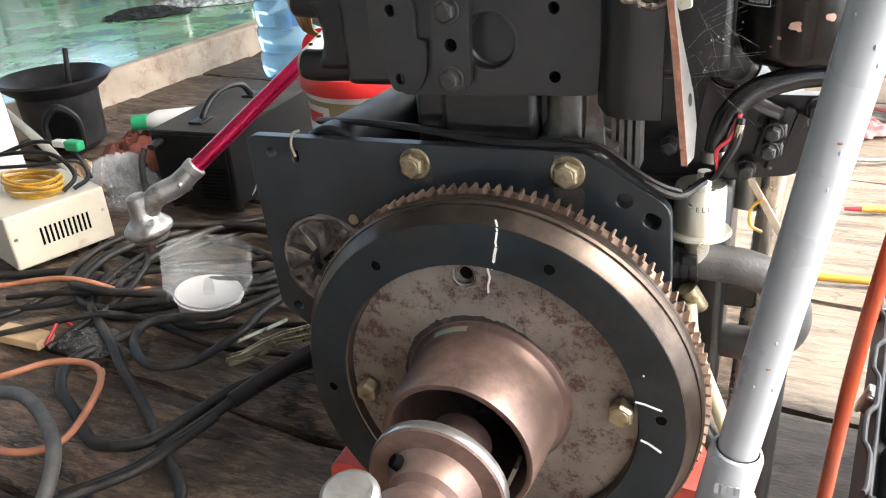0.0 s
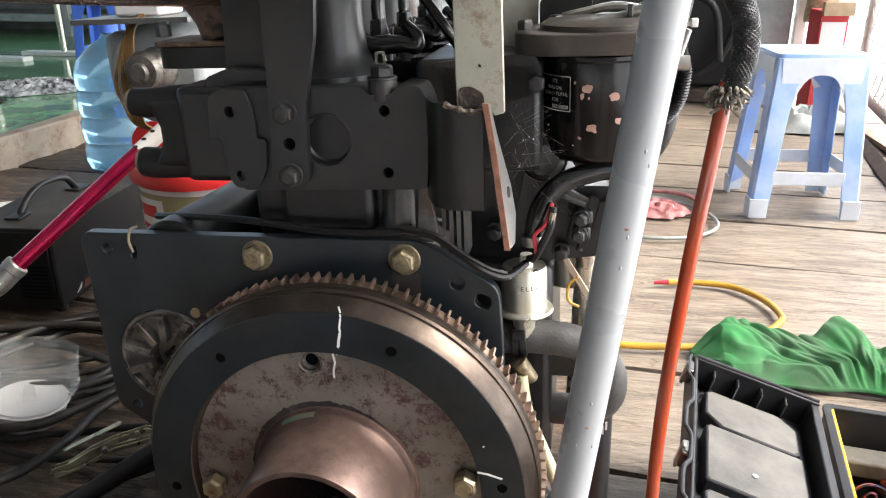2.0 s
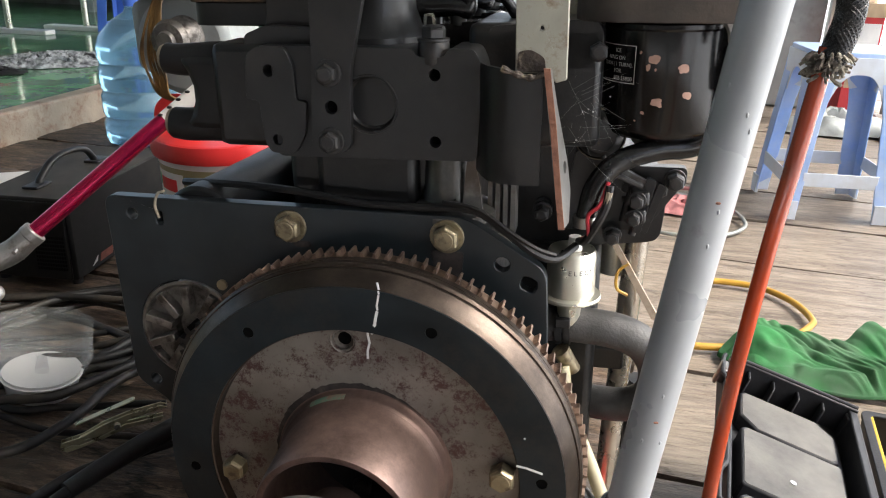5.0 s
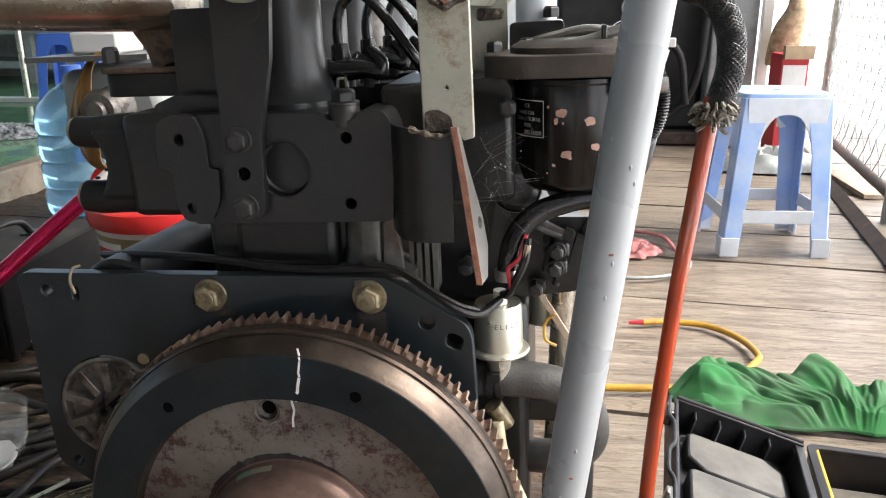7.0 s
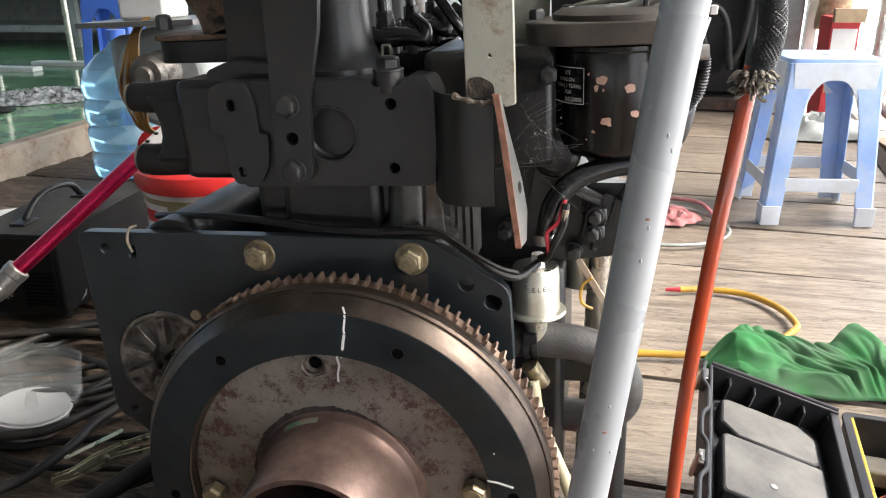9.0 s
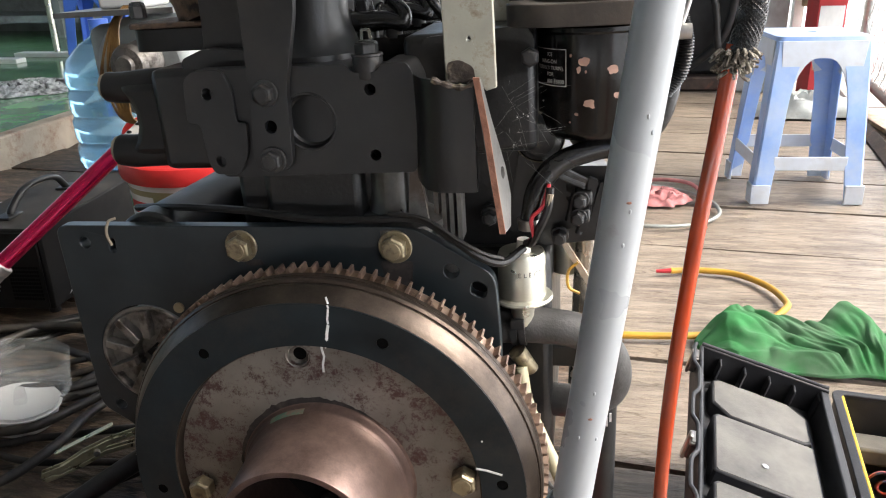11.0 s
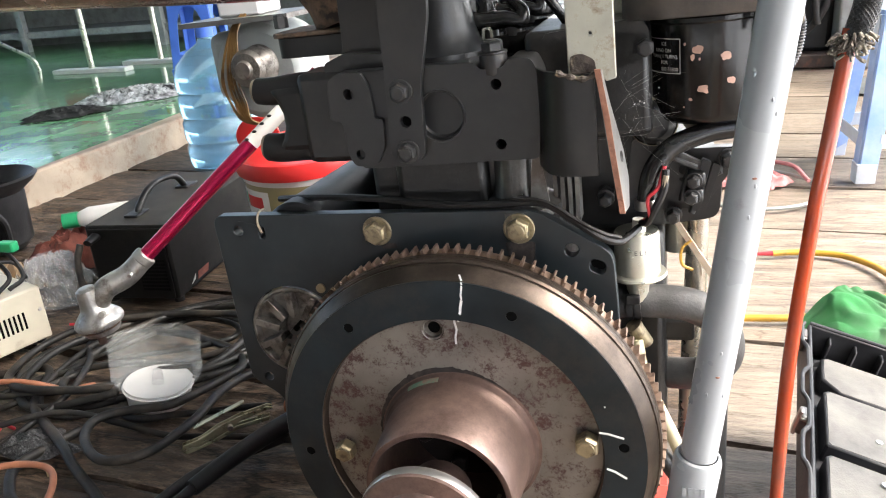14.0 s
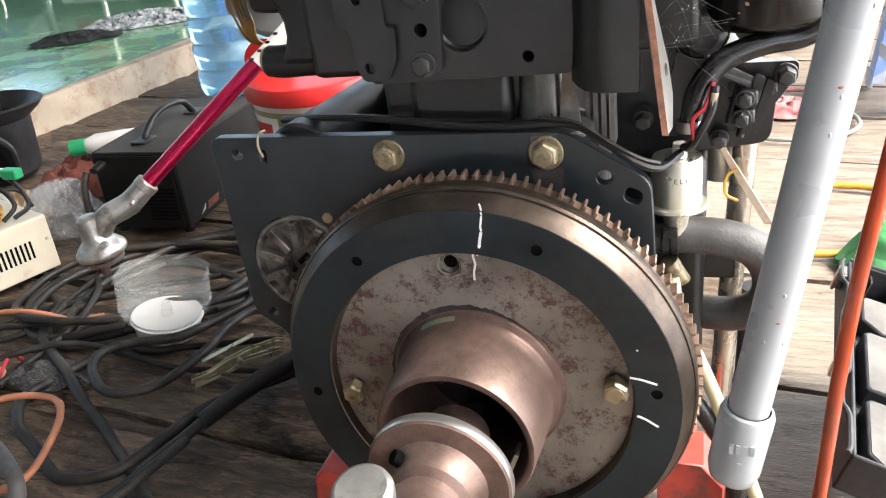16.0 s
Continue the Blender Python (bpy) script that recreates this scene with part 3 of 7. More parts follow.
part("centre_hub", lathe(ln([(0.0668, 0.0520), (0.0664, 0.0600), (0.0652, 0.0640), (0.0640, 0.0660), (0.0634, 0.0720), (0.0625, 0.095), (0.0605, 0.1225), (0.0595, 0.1245), (0.0560, 0.1250), (0.0548, 0.1240), (0.0545, 0.050), (0.056, 0.02)]), ENGC, 96), HUB, fly,
     "coppery brown machined hub sleeve", sharp=50)
part("hub_fillet", lathe(ln([(0.0720, 0.0529), (0.0692, 0.0536), (0.0676, 0.0560), (0.0672, 0.0600), (0.0664, 0.0618), (0.0656, 0.0632)]), ENGC, 96), HUB, fly, "scratched ring at the hub root")
bm = bmesh.new()
vs = []
for k in range(15):
    a = radians(98 + 26 * k / 14)
    vs.append([bm.verts.new((CX + r * math.cos(a), -y, CZ + r * math.sin(a))) for r, y in ((0.0679, 0.0575), (0.0674, 0.0606), (0.0664, 0.0628))])
for a, b in zip(vs, vs[1:]):
    for i in (0, 1):
        bm.faces.new((a[i], b[i], b[i + 1], a[i + 1]))
part("green_patina", bm, GREENRES, fly, "greenish oxide patch")
bm = bmesh.new()
vs = []
for k in range(61):
    a = radians(48 + 135 * k / 60)
    w = 0.008 * math.sin(math.pi * k / 60) * (1 + 0.9 * noise.noise(Vector((k * 0.7, 3, 0))))
    vs.append([bm.verts.new((CX + r * math.cos(a), -0.0534, CZ + r * math.sin(a))) for r in (0.0702, 0.0708 + 0.55 * w)])
for a, b in zip(vs, vs[1:]):
    bm.faces.new((a[0], b[0], b[1], a[1]))
part("soot_stain", bm, SOOT, fly, "dark crusted stain round the hub")
part("crank_recess", lathe(ln([(0.056, 0.022), (0.03, 0.020), (0.028, 0.030), (0.0, 0.030)]), ENGC, 48), BLACK, fly, "dark crankshaft end inside the hub")
for k in range(6):
    a = radians(15 + 60 * k)
    bolt((CX + 0.042 * math.cos(a), -0.022, CZ + 0.042 * math.sin(a)), (0, -1, 0), 0.0085, 0.009, GREYBOLT, fly)
part("recess_arm", tube([(CX + 0.002, -0.03, CZ + 0.05), (CX + 0.004, -0.045, CZ + 0.03), (CX + 0.012, -0.05, CZ + 0.01)], 0.006, 8, 5), GREYBOLT, fly)
bolt((-0.0385, -0.053, 0.2475), (0, -1, 0), 0.0098, 0.012, ZINC, fly, label="yellow zinc hex bolt")
bolt((0.1780, -0.053, 0.2700), (0, -1, 0), 0.0105, 0.0125, ZINC, fly, label="yellow zinc hex bolt")

def stroke(pts, y, w, name="paint_mark"):
    bm = bmesh.new()
    for (a, b), (c, d) in zip(pts, pts[1:]):
        u = Vector((c - a, d - b)).normalized() * w
        n = Vector((-u.y, u.x))
        q = [(a + n.x, b + n.y), (c + n.x, d + n.y), (c - n.x, d - n.y), (a - n.x, b - n.y)]
        lo = [bm.verts.new((x, y, z)) for x, z in q]
        hi = [bm.verts.new((x, y + 0.0004, z)) for x, z in q]
        bm.faces.new(lo)
        bm.faces.new(hi[::-1])
        for i in range(4):
            bm.faces.new((lo[i], hi[i], hi[(i + 1) % 4], lo[(i + 1) % 4]))
    part(name, bm, PAINTPEN, fly, "white paint pen line", smooth=False)


stroke([(0.0880, 0.4218), (0.0890, 0.4165)], -0.0627, 0.0007)
stroke([(0.0888, 0.4160), (0.0893, 0.4135)], -0.0640, 0.0006)
stroke([(0.0890, 0.4128), (0.0882, 0.4085), (0.0874, 0.4045), (0.0878, 0.4010)], -0.0640, 0.0007)
stroke([(0.0876, 0.4003), (0.0860, 0.3940), (0.0853, 0.3890), (0.0845, 0.3883)], -0.0640, 0.0010)
stroke([(0.0802, 0.3762), (0.0790, 0.3784), (0.0765, 0.3780), (0.0764, 0.3752), (0.0776, 0.3690), (0.0758, 0.3620), (0.0756, 0.3556)], -0.0535, 0.0008)
stroke([(0.1885, 0.2845), (0.1960, 0.2835), (0.2080, 0.2800)], -0.0640, 0.0008)
stroke([(0.1935, 0.2500), (0.2000, 0.2475), (0.2090, 0.2415)], -0.0640, 0.0009)
part("paint_mark", frustum((0.1940, -0.0638, 0.3085), (0.1940, -0.0634, 0.3085), 0.0008, 0.0008, 10), PAINTPEN, fly, "white paint pen dot")

# output coupling in front of the hub
coup = part("output_coupling", lathe(ln([(0.0, 0.110), (0.024, 0.110), (0.024, 0.152), (0.050, 0.153), (0.0515, 0.1545), (0.0515, 0.163), (0.0500, 0.1645), (0.036, 0.1650), (0.030, 0.1720), (0.0285, 0.180), (0.0235, 0.184), (0.0235, 0.192),
                              (0.0305, 0.197), (0.0305, 0.235), (0.0290, 0.237), (0.0, 0.237)]), ENGC, 80), HUB, engine, "turned brown steel coupling disc and shaft", sharp=30)
part("coupling_rim", lathe(ln([(0.0517, 0.1548), (0.0520, 0.1552), (0.0520, 0.1628), (0.0517, 0.1632)]), ENGC, 80), STEEL, coup, "bright rim")
part("set_screw", frustum((CX - 0.022, -0.170, CZ + 0.022), (CX - 0.026, -0.172, CZ + 0.026), 0.006, 0.005, 14), HOLESHADE, coup)
part("keeper_bar", slab(rounded([(0.098, 0.215), (0.101, 0.215), (0.116, 0.254), (0.113, 0.255)], 0.001), -0.125, -0.110), STEEL, coup, "thin bright steel bar")

# red stand under the engine
part("stand_leg", slab([(-0.166, -0.065), (-0.088, -0.065), (-0.088, 0.078), (-0.138, 0.080), (-0.147, 0.070)], 0.012, 0.06), REDPAINT, engine, "red painted steel stand", bevel=0.002)
part("stand_leg", slab([(0.200, -0.065), (0.262, -0.065), (0.262, 0.118), (0.244, 0.140), (0.206, 0.142)], 0.012, 0.06), REDPAINT, engine, "red painted steel stand", bevel=0.002)
part("stand_rail", box((-0.14, 0.06, -0.065), (-0.09, 0.70, 0.06)), REDPAINT, engine, "red painted steel stand", bevel=0.003)
part("stand_rail", box((0.205, 0.06, -0.065), (0.24, 0.20, 0.05)), REDPAINT, engine, "red painted steel stand", bevel=0.003)

# cylinder block and rear housing
part("oil_sump", box((-0.085, 0.012, 0.09), (0.165, 0.62, 0.30)), CAST, engine, bevel=0.012)
part("cylinder_block", box((-0.010, 0.030, 0.28), (0.142, 0.62, 0.50)), CAST, engine, "black cast-iron cylinder block", bevel=0.006)
part("block_side", box((0.015, 0.02, 0.44), (0.098, 0.05, 0.499)), CAST, engine, bevel=0.008)
bm = lathe([(0.020, 0.0), (0.021, 0.03), (0.0235, 0.042), (0.036, 0.050), (0.036, 0.056)], Matrix.Translation((0.122, 0.035, 0.499)) @ Matrix.Rotation(radians(180), 4, "X"), 32)
part("water_neck", bm, WORNCAST, engine, "scuffed cast water neck with silvery wear")
part("thin_flange", slab(rounded([(0.134, 0.452), (0.150, 0.450), (0.148, 0.47), (0.142, 0.504), (0.139, 0.504)], 0.003), 0.012, 0.017), GREYSTEEL, engine)
house = slab(rounded([(-0.002, 0.494), (0.148, 0.496), (0.152, 0.560), (0.146, 0.574), (0.128, 0.574), (0.124, 0.568), (0.106, 0.568), (0.102, 0.574), (-0.002, 0.574)], 0.005),
             -0.006, 0.040, [ring2(0.0703, 0.5343, 0.0194, 36), ring2(0.118, 0.556, 0.0042), ring2(0.118, 0.509, 0.0042)])
rear = part("rear_housing", house, BLACK, engine, "flat black rear housing with a round recess", bevel=0.0025)
part("recess_floor", lathe([(0.0, 0.0), (0.0174, 0.0), (0.0192, 0.0015), (0.0192, -0.004), (0.0, -0.004)], Matrix.Translation((0.0703, 0.004, 0.5343)) @ TOY, 40), BLACK, rear)
part("recess_lip", lathe([(0.0196, 0.0), (0.0201, 0.0008), (0.0211, 0.0008), (0.0215, 0.0)], Matrix.Translation((0.0703, -0.006, 0.5343)) @ TOY, 40), BLACK, rear)
for x, z in ((0.118, 0.556), (0.118, 0.509)):
    part("bolt_hole", frustum((x, 0.004, z), (x, 0.010, z), 0.0042, 0.0042, 14), HOLESHADE, rear)
ear = slab(rounded([(-0.022, 0.536), (-0.020, 0.567), (-0.012, 0.574), (0.010, 0.574), (0.016, 0.560), (0.0165, 0.536), (0.024, 0.536), (0.022, 0.512), (0.014, 0.497), (-0.006, 0.497), (-0.010, 0.506), (-0.012, 0.536)], 0.005),
           -0.010, 0.030, [ring2(-0.003, 0.557, 0.0044), ring2(0.0, 0.507, 0.0040)])
earp = part("mounting_ear", ear, BLACK, engine, "cast mounting boss with two tapped holes", bevel=0.002)
for x, z in ((-0.003, 0.557), (0.0, 0.507)):
    part("bolt_hole", frustum((x, 0.002, z), (x, 0.008, z), 0.0044, 0.0044, 14), HOLESHADE, earp)
part("ear_back", box((-0.055, 0.004, 0.497), (0.004, 0.05, 0.574)), BLACK, engine, bevel=0.006)
strap = part("lifting_strap", slab(rounded([(0.0285, 0.506), (0.034, 0.500), (0.053, 0.500), (0.0575, 0.506), (0.0600, 0.560), (0.0715, 0.610), (0.0760, 0.655), (0.0765, 0.72), (0.034, 0.72), (0.034, 0.655), (0.0315, 0.560)], 0.004), -0.0145, -0.0075,
                                   [ring2(0.0445, 0.533, 0.0048)]), BLACK, engine, "black steel lifting strap", bevel=0.0008)
part("strap_hole", frustum((0.0445, -0.009, 0.533), (0.0445, -0.0062, 0.533), 0.0047, 0.0047, 14), HOLESHADE, strap)
bolt((0.044, -0.0145, 0.557), (0, -1, 0), 0.0078, 0.007, GREYBOLT, strap, 0.0098, label="grey hex bolt with washer")
bolt((0.0435, -0.0145, 0.509), (0, -1, 0), 0.0078, 0.007, GREYBOLT, strap, 0.0098, label="grey hex bolt with washer")
part("corner_boss", lathe([(0.0, 0.010), (0.0105, 0.010), (0.011, 0.008), (0.011, -0.004), (0.009, -0.008)], Matrix.Translation((0.1155, 0.004, 0.568)), 20), GREYBOLT, rear, "worn bare boss")
bolt((0.1155, 0.004, 0.578), (0, 0, 1), 0.0088, 0.008, GREYBOLT, rear, 0.0115)

# manifold arms
for z, r in ((0.5605, 0.0125), (0.5105, 0.0135)):
    bm = tube([(-0.099, 0.020, z), (-0.085, 0.020, z - 0.001), (-0.060, 0.022, z), (-0.030, 0.022, z)], lambda s, r=r: r * (0.92 + 0.16 * s), 18, 6)
    a = part("manifold_arm", bm, RUBBER, engine, "dusty black outlet arm")
    part("arm_end", frustum((-0.102, 0.020, z), (-0.097, 0.020, z), r * 0.80, r * 0.9, 18), TAN, a, "bare brass-coloured arm end")
bm = box((-0.074, 0.006, 0.508), (-0.03, 0.042, 0.564))
bmesh.ops.subdivide_edges(bm, edges=bm.edges, cuts=4, use_grid_fill=True)
for v in bm.verts:
    v.co.x += 0.012 * (abs(v.co.z - 0.536) / 0.028) ** 2 * (-1 if v.co.x < -0.05 else 0)
part("manifold_body", bm, RUBBER, engine, bevel=0.006)
up = part("upright_casting", slab(rounded([(-0.022, 0.570), (0.040, 0.570), (0.040, 0.646), (-0.012, 0.646), (-0.014, 0.590)], 0.004), 0.020, 0.09), BLACK, engine, bevel=0.003)
part("casting_foot", slab(rounded([(-0.028, 0.570), (0.050, 0.570), (0.050, 0.583), (-0.010, 0.587), (-0.028, 0.580)], 0.004), 0.008, 0.09), BLACK, up, bevel=0.002)
bm = lathe([(0.040, 0.0), (0.0395, 0.004), (0.033, 0.010), (0.0285, 0.022), (0.0265, 0.045), (0.0265, 0.075), (0.024, 0.085)], Matrix.Translation((0.064, 0.048, 0.574)), 40)
part("rear_cylinder", bm, BLACK, engine, "satin black flared cylinder casting")
for k in range(4):
    part("cylinder_barrel", lathe([(0.036, 0.0), (0.033, 0.012), (0.030, 0.04), (0.030, 0.10)], Matrix.Translation((0.058, 0.13 + 0.095 * k, 0.555)), 28), GREYSTEEL if k == 2 else BLACK, engine)
part("head_deck", box((-0.03, 0.05, 0.50), (0.20, 0.60, 0.566)), CAST, engine, bevel=0.005)
part("side_rail_cover", box((0.135, 0.03, 0.50), (0.232, 0.14, 0.588)), CAST, engine, bevel=0.006)

# injectors with their pipes
for k in range(3):
    y = 0.075 + 0.095 * k
    inj = part("injector", frustum((0.098, y, 0.555), (0.098, y, 0.604), 0.0095, 0.0085, 16), BLACK, engine, "glossy black injector with pipe unions", bevel=0.0008)
    part("pipe_nut", frustum((0.097, y, 0.603), (0.096, y, 0.616), 0.0085, 0.0070, 6), GLOSSY, inj, bevel=0.001)
    part("banjo", frustum((0.083, y - 0.006, 0.597), (0.104, y - 0.006, 0.596), 0.0078, 0.0074, 18), GLOSSY, inj, bevel=0.0015)
    part("banjo_ring", frustum((0.086, y - 0.006, 0.597), (0.089, y - 0.006, 0.597), 0.0090, 0.0090, 18), GLOSSY, inj, bevel=0.001)
    part("return_elbow", tube([(0.102, y - 0.006, 0.596), (0.116, y - 0.006, 0.5965), (0.127, y - 0.004, 0.594), (0.128, y - 0.001, 0.602), (0.118, y + 0.006, 0.610)], lambda s: 0.0080 - 0.003 * s, 14, 6), GLOSSY, inj, "moulded rubber return elbow")
    part("elbow_neck", frustum((0.120, y - 0.003, 0.583), (0.120, y - 0.003, 0.591), 0.0062, 0.0070, 14), GREYBOLT, inj)
    part("clip", slab(rounded([(0.095, 0.581), (0.105, 0.581), (0.104, 0.592), (0.096, 0.592)], 0.002), y - 0.0150, y - 0.0135, [rounded([(0.0975, 0.583), (0.1025, 0.583), (0.102, 0.590), (0.098, 0.590)], 0.001)]), SILVER, inj)
    bm = slab(rounded([(0.088, 0.562), (0.150, 0.562), (0.155, 0.570), (0.146, 0.582), (0.136, 0.5865), (0.110, 0.584), (0.088, 0.582)], 0.004), y - 0.008, y + 0.022)
    part("rocker_clamp", bm, GLOSSY, inj, "wedge-shaped glossy clamp casting", bevel=0.003)
    part("clamp_rib", slab(rounded([(0.134, 0.562), (0.152, 0.562), (0.154, 0.570), (0.142, 0.580), (0.134, 0.579)], 0.003), y - 0.0110, y - 0.0075), GLOSSY, inj, bevel=0.001)
    part("injector_pipe", tube([(0.096, y, 0.612), (0.0955, y, 0.628), (0.100, y - 0.001, 0.644), (0.112, y - 0.002, 0.653), (0.125, y - 0.002, 0.645), (0.140, y - 0.003, 0.626), (0.158, y - 0.003, 0.600), (0.175, y + 0.01, 0.572)], 0.0042, 12, 8), GLOSSY, inj, "thin black fuel pipe")

# exhaust pipe along the top
ex = part("exhaust_pipe", tube([(-0.75, 0.075, 0.690), (-0.40, 0.070, 0.6775), (-0.18, 0.070, 0.6635), (-0.06, 0.070, 0.6580), (-0.02, 0.070, 0.6570)], 0.0275, 28, 5), CHROME, engine, "brownish heat-stained steel exhaust pipe")
part("exhaust_elbow", tube([(-0.055, 0.09, 0.645), (-0.042, 0.085, 0.625), (-0.035, 0.08, 0.602)], lambda s: 0.027 - 0.003 * s, 20, 6), GASKET, engine, "rusted exhaust elbow")
part("exhaust_flange", slab(rounded([(-0.095, 0.05), (0.005, 0.05), (0.005, 0.12), (-0.095, 0.12)], 0.012), 0.600, 0.6042, plane="xy"), GASKET, engine, "dark rusty gasket edge of the exhaust flange", bevel=0.001)
part("flange_base", slab(rounded([(-0.092, 0.052), (0.005, 0.052), (0.005, 0.12), (-0.092, 0.12)], 0.012), 0.582, 0.600, plane="xy"), BLACK, engine, bevel=0.002)
bolt((-0.086, 0.06, 0.606), (0, 0, 1), 0.0065, 0.012, GREYBOLT, engine)
bolt((-0.012, 0.056, 0.606), (0, 0, 1), 0.006, 0.006, STEEL, engine)

# grey alternator with its wire bundle
alt = part("alternator", frustum((-0.165, 0.34, 0.535), (-0.165, 0.44, 0.535), 0.062, 0.062, 40), GREYPANEL, engine, "light grey alternator casing", bevel=0.01)
EYE = Vector((0.255, -0.54, 0.645))
alt.matrix_basis = Matrix.Translation(EYE) @ Matrix.Scale(1.42, 4) @ Matrix.Translation(-EYE) @ Matrix.Translation((-0.10, 0, 0))
part("casing_box", box((-0.235, 0.345, 0.50), (-0.165, 0.43, 0.588)), GREYPANEL, alt, bevel=0.014)
part("pulley", lathe([(0.0, 0.055), (0.010, 0.055), (0.012, 0.050), (0.020, 0.048), (0.024, 0.040), (0.018, 0.032), (0.024, 0.022), (0.026, 0.008), (0.020, 0.0)], Matrix.Translation((-0.155, 0.34, 0.545)) @ TOY, 32), NOSE, alt, "dirty steel pulley")
part("terminal_plate", box((-0.24, 0.30, 0.600), (-0.09, 0.42, 0.606)), GREYSTEEL, alt)
part("terminal_box", box((-0.20, 0.33, 0.606), (-0.14, 0.39, 0.632)), WHITEPLASTIC, alt, "white plastic terminal block", bevel=0.004)
for k in range(11):
    j = 0.0022 * (k - 5)
    i = 0.004 * noise.noise(Vector((k * 1.7, 0, 0)))
    part("wire", tube([(-0.160 + 0.3 * j, 0.33, 0.612), (-0.174 + 0.5 * j, 0.318, 0.592 - i), (-0.180 + j + i, 0.315, 0.559), (-0.184 + j + 2 * i, 0.315 + i, 0.530), (-0.181 + j + i, 0.316, 0.503), (-0.180 + 0.6 * j, 0.322, 0.478), (-0.160 + 0.4 * j, 0.345, 0.465)], 0.0015, 6, 9, wob=0.010),
         COPPERWIRE, alt, "varnished brown winding wire")

# bent bracket with rusty gusset
bm = bmesh.new()
prof = [(0.146, 0.004), (0.152, -0.012), (0.158, -0.024), (0.168, -0.0315), (0.182, -0.033), (0.1945, -0.031)]
outer = [[bm.verts.new((x, y, z)) for z in (0.488, 0.530, 0.5655 - 0.22 * max(0, x - 0.165))] for x, y in prof]
inner = [[bm.verts.new((x, y + 0.005, z)) for z in (0.488, 0.530, 0.5655 - 0.22 * max(0, x - 0.165))] for x, y in prof]
for g, flip in ((outer, False), (inner, True)):
    for a, b in zip(g, g[1:]):
        for i in (0, 1):
            bm.faces.new((a[i], b[i], b[i + 1], a[i + 1]))
for i in range(len(prof) - 1):
    for k in (0, 2):
        bm.faces.new((outer[i][k], outer[i + 1][k], inner[i + 1][k], inner[i][k]))
for k in (0, 1):
    for i in (0, -1):
        bm.faces.new((outer[i][k], outer[i][k + 1], inner[i][k + 1], inner[i][k]))
brk = part("curved_bracket", bm, BLACK, engine, "bent black steel bracket", sharp=60)
bm = slab(rounded([(-0.034, 0.565), (-0.031, 0.566), (-0.024, 0.540), (-0.008, 0.500), (-0.006, 0.478), (-0.018, 0.459), (-0.032, 0.459), (-0.034, 0.50)], 0.002), 0.0, 0.0042, [ring2(-0.017, 0.498, 0.0045, 16)], plane="yz")
for v in bm.verts:
    v.co.x += 0.196 + (0.565 - v.co.z) * 0.125 + (v.co.y + 0.03) * 0.16
gus = part("gusset", bm, GREYSTEEL, brk, "grey steel gusset")
bm = bmesh.new()
for a, b in (((0.1955, 0.566), (0.2010, 0.530)), ((0.2010, 0.530), (0.2045, 0.500)), ((0.2045, 0.500), (0.2095, 0.459))):
    q = [bm.verts.new(v) for v in ((a[0] - 0.0005, -0.0352, a[1]), (a[0] + 0.0036, -0.0352, a[1]), (b[0] + 0.0036, -0.0352, b[1]), (b[0] - 0.0005, -0.0352, b[1]))]
    w = [bm.verts.new(v.co + Vector((0, 0.0025, 0))) for v in q]
    bm.faces.new(q)
    bm.faces.new(w[::-1])
    for i in range(4):
        bm.faces.new((q[i], w[i], w[(i + 1) % 4], q[(i + 1) % 4]))
part("rusty_edge", bm, RUST, gus, "rust-brown cut edge", smooth=False)
part("weld_bead", tube([(0.168, -0.036, 0.566), (0.178, -0.034, 0.562), (0.188, -0.033, 0.560), (0.198, -0.032, 0.564)], lambda s: 0.0020 + 0.0006 * math.sin(23 * s), 8, 8, wob=0.003), WELD, brk, "rough weld bead")

# cream plates
cp = part("cream_plate", slab([(0.176, 0.562), (0.198, 0.562), (0.2025, 0.556), (0.2095, 0.558), (0.2075, 0.73), (0.175, 0.73)], -0.0275, -0.0215, [ring2(0.1925, 0.590, 0.0014, 10)]), CREAM, engine, "stained cream painted steel bar", bevel=0.0008)
part("burnt_patch", slab(rounded([(0.1775, 0.563), (0.196, 0.5625), (0.195, 0.572), (0.186, 0.577), (0.1775, 0.5755)], 0.003), -0.0281, -0.0275), WELD, cp, "burnt weld spatter")
cp2 = part("cream_plate", slab([(0.192, 0.575), (0.2235, 0.575), (0.2235, 0.650), (0.192, 0.650)], 0.120, 0.126), CREAM, engine, "stained cream painted steel bar", bevel=0.0008)
part("burnt_patch", slab(rounded([(0.199, 0.628), (0.220, 0.629), (0.221, 0.637), (0.199, 0.638)], 0.003), 0.1192, 0.120), WELD, cp2, "burnt weld spatter")
bm = bmesh.new()
loops = []
for half in (0.034, 0.0295):
    loops.append([[bm.verts.new((0.1945 + dx + s * 0.055, y, 0.675 + dz - s * 0.006)) for dx, dz in ((0, -half), (half, 0), (0, half), (-half, 0))] for y, s in ((-0.036, 0.0), (0.115, 0.30), (0.20, 0.42))])
for g in loops:
    for a, b in zip(g, g[1:]):
        for i in range(4):
            bm.faces.new((a[i], a[(i + 1) % 4], b[(i + 1) % 4], b[i]))
for e in (0, -1):
    for i in range(4):
        bm.faces.new((loops[0][e][i], loops[0][e][(i + 1) % 4], loops[1][e][(i + 1) % 4], loops[1][e][i]))
tube_sq = part("lifting_beam", bm, CREAM, engine, "cream painted square steel tube set on its corner", smooth=False)
bm = bmesh.new()
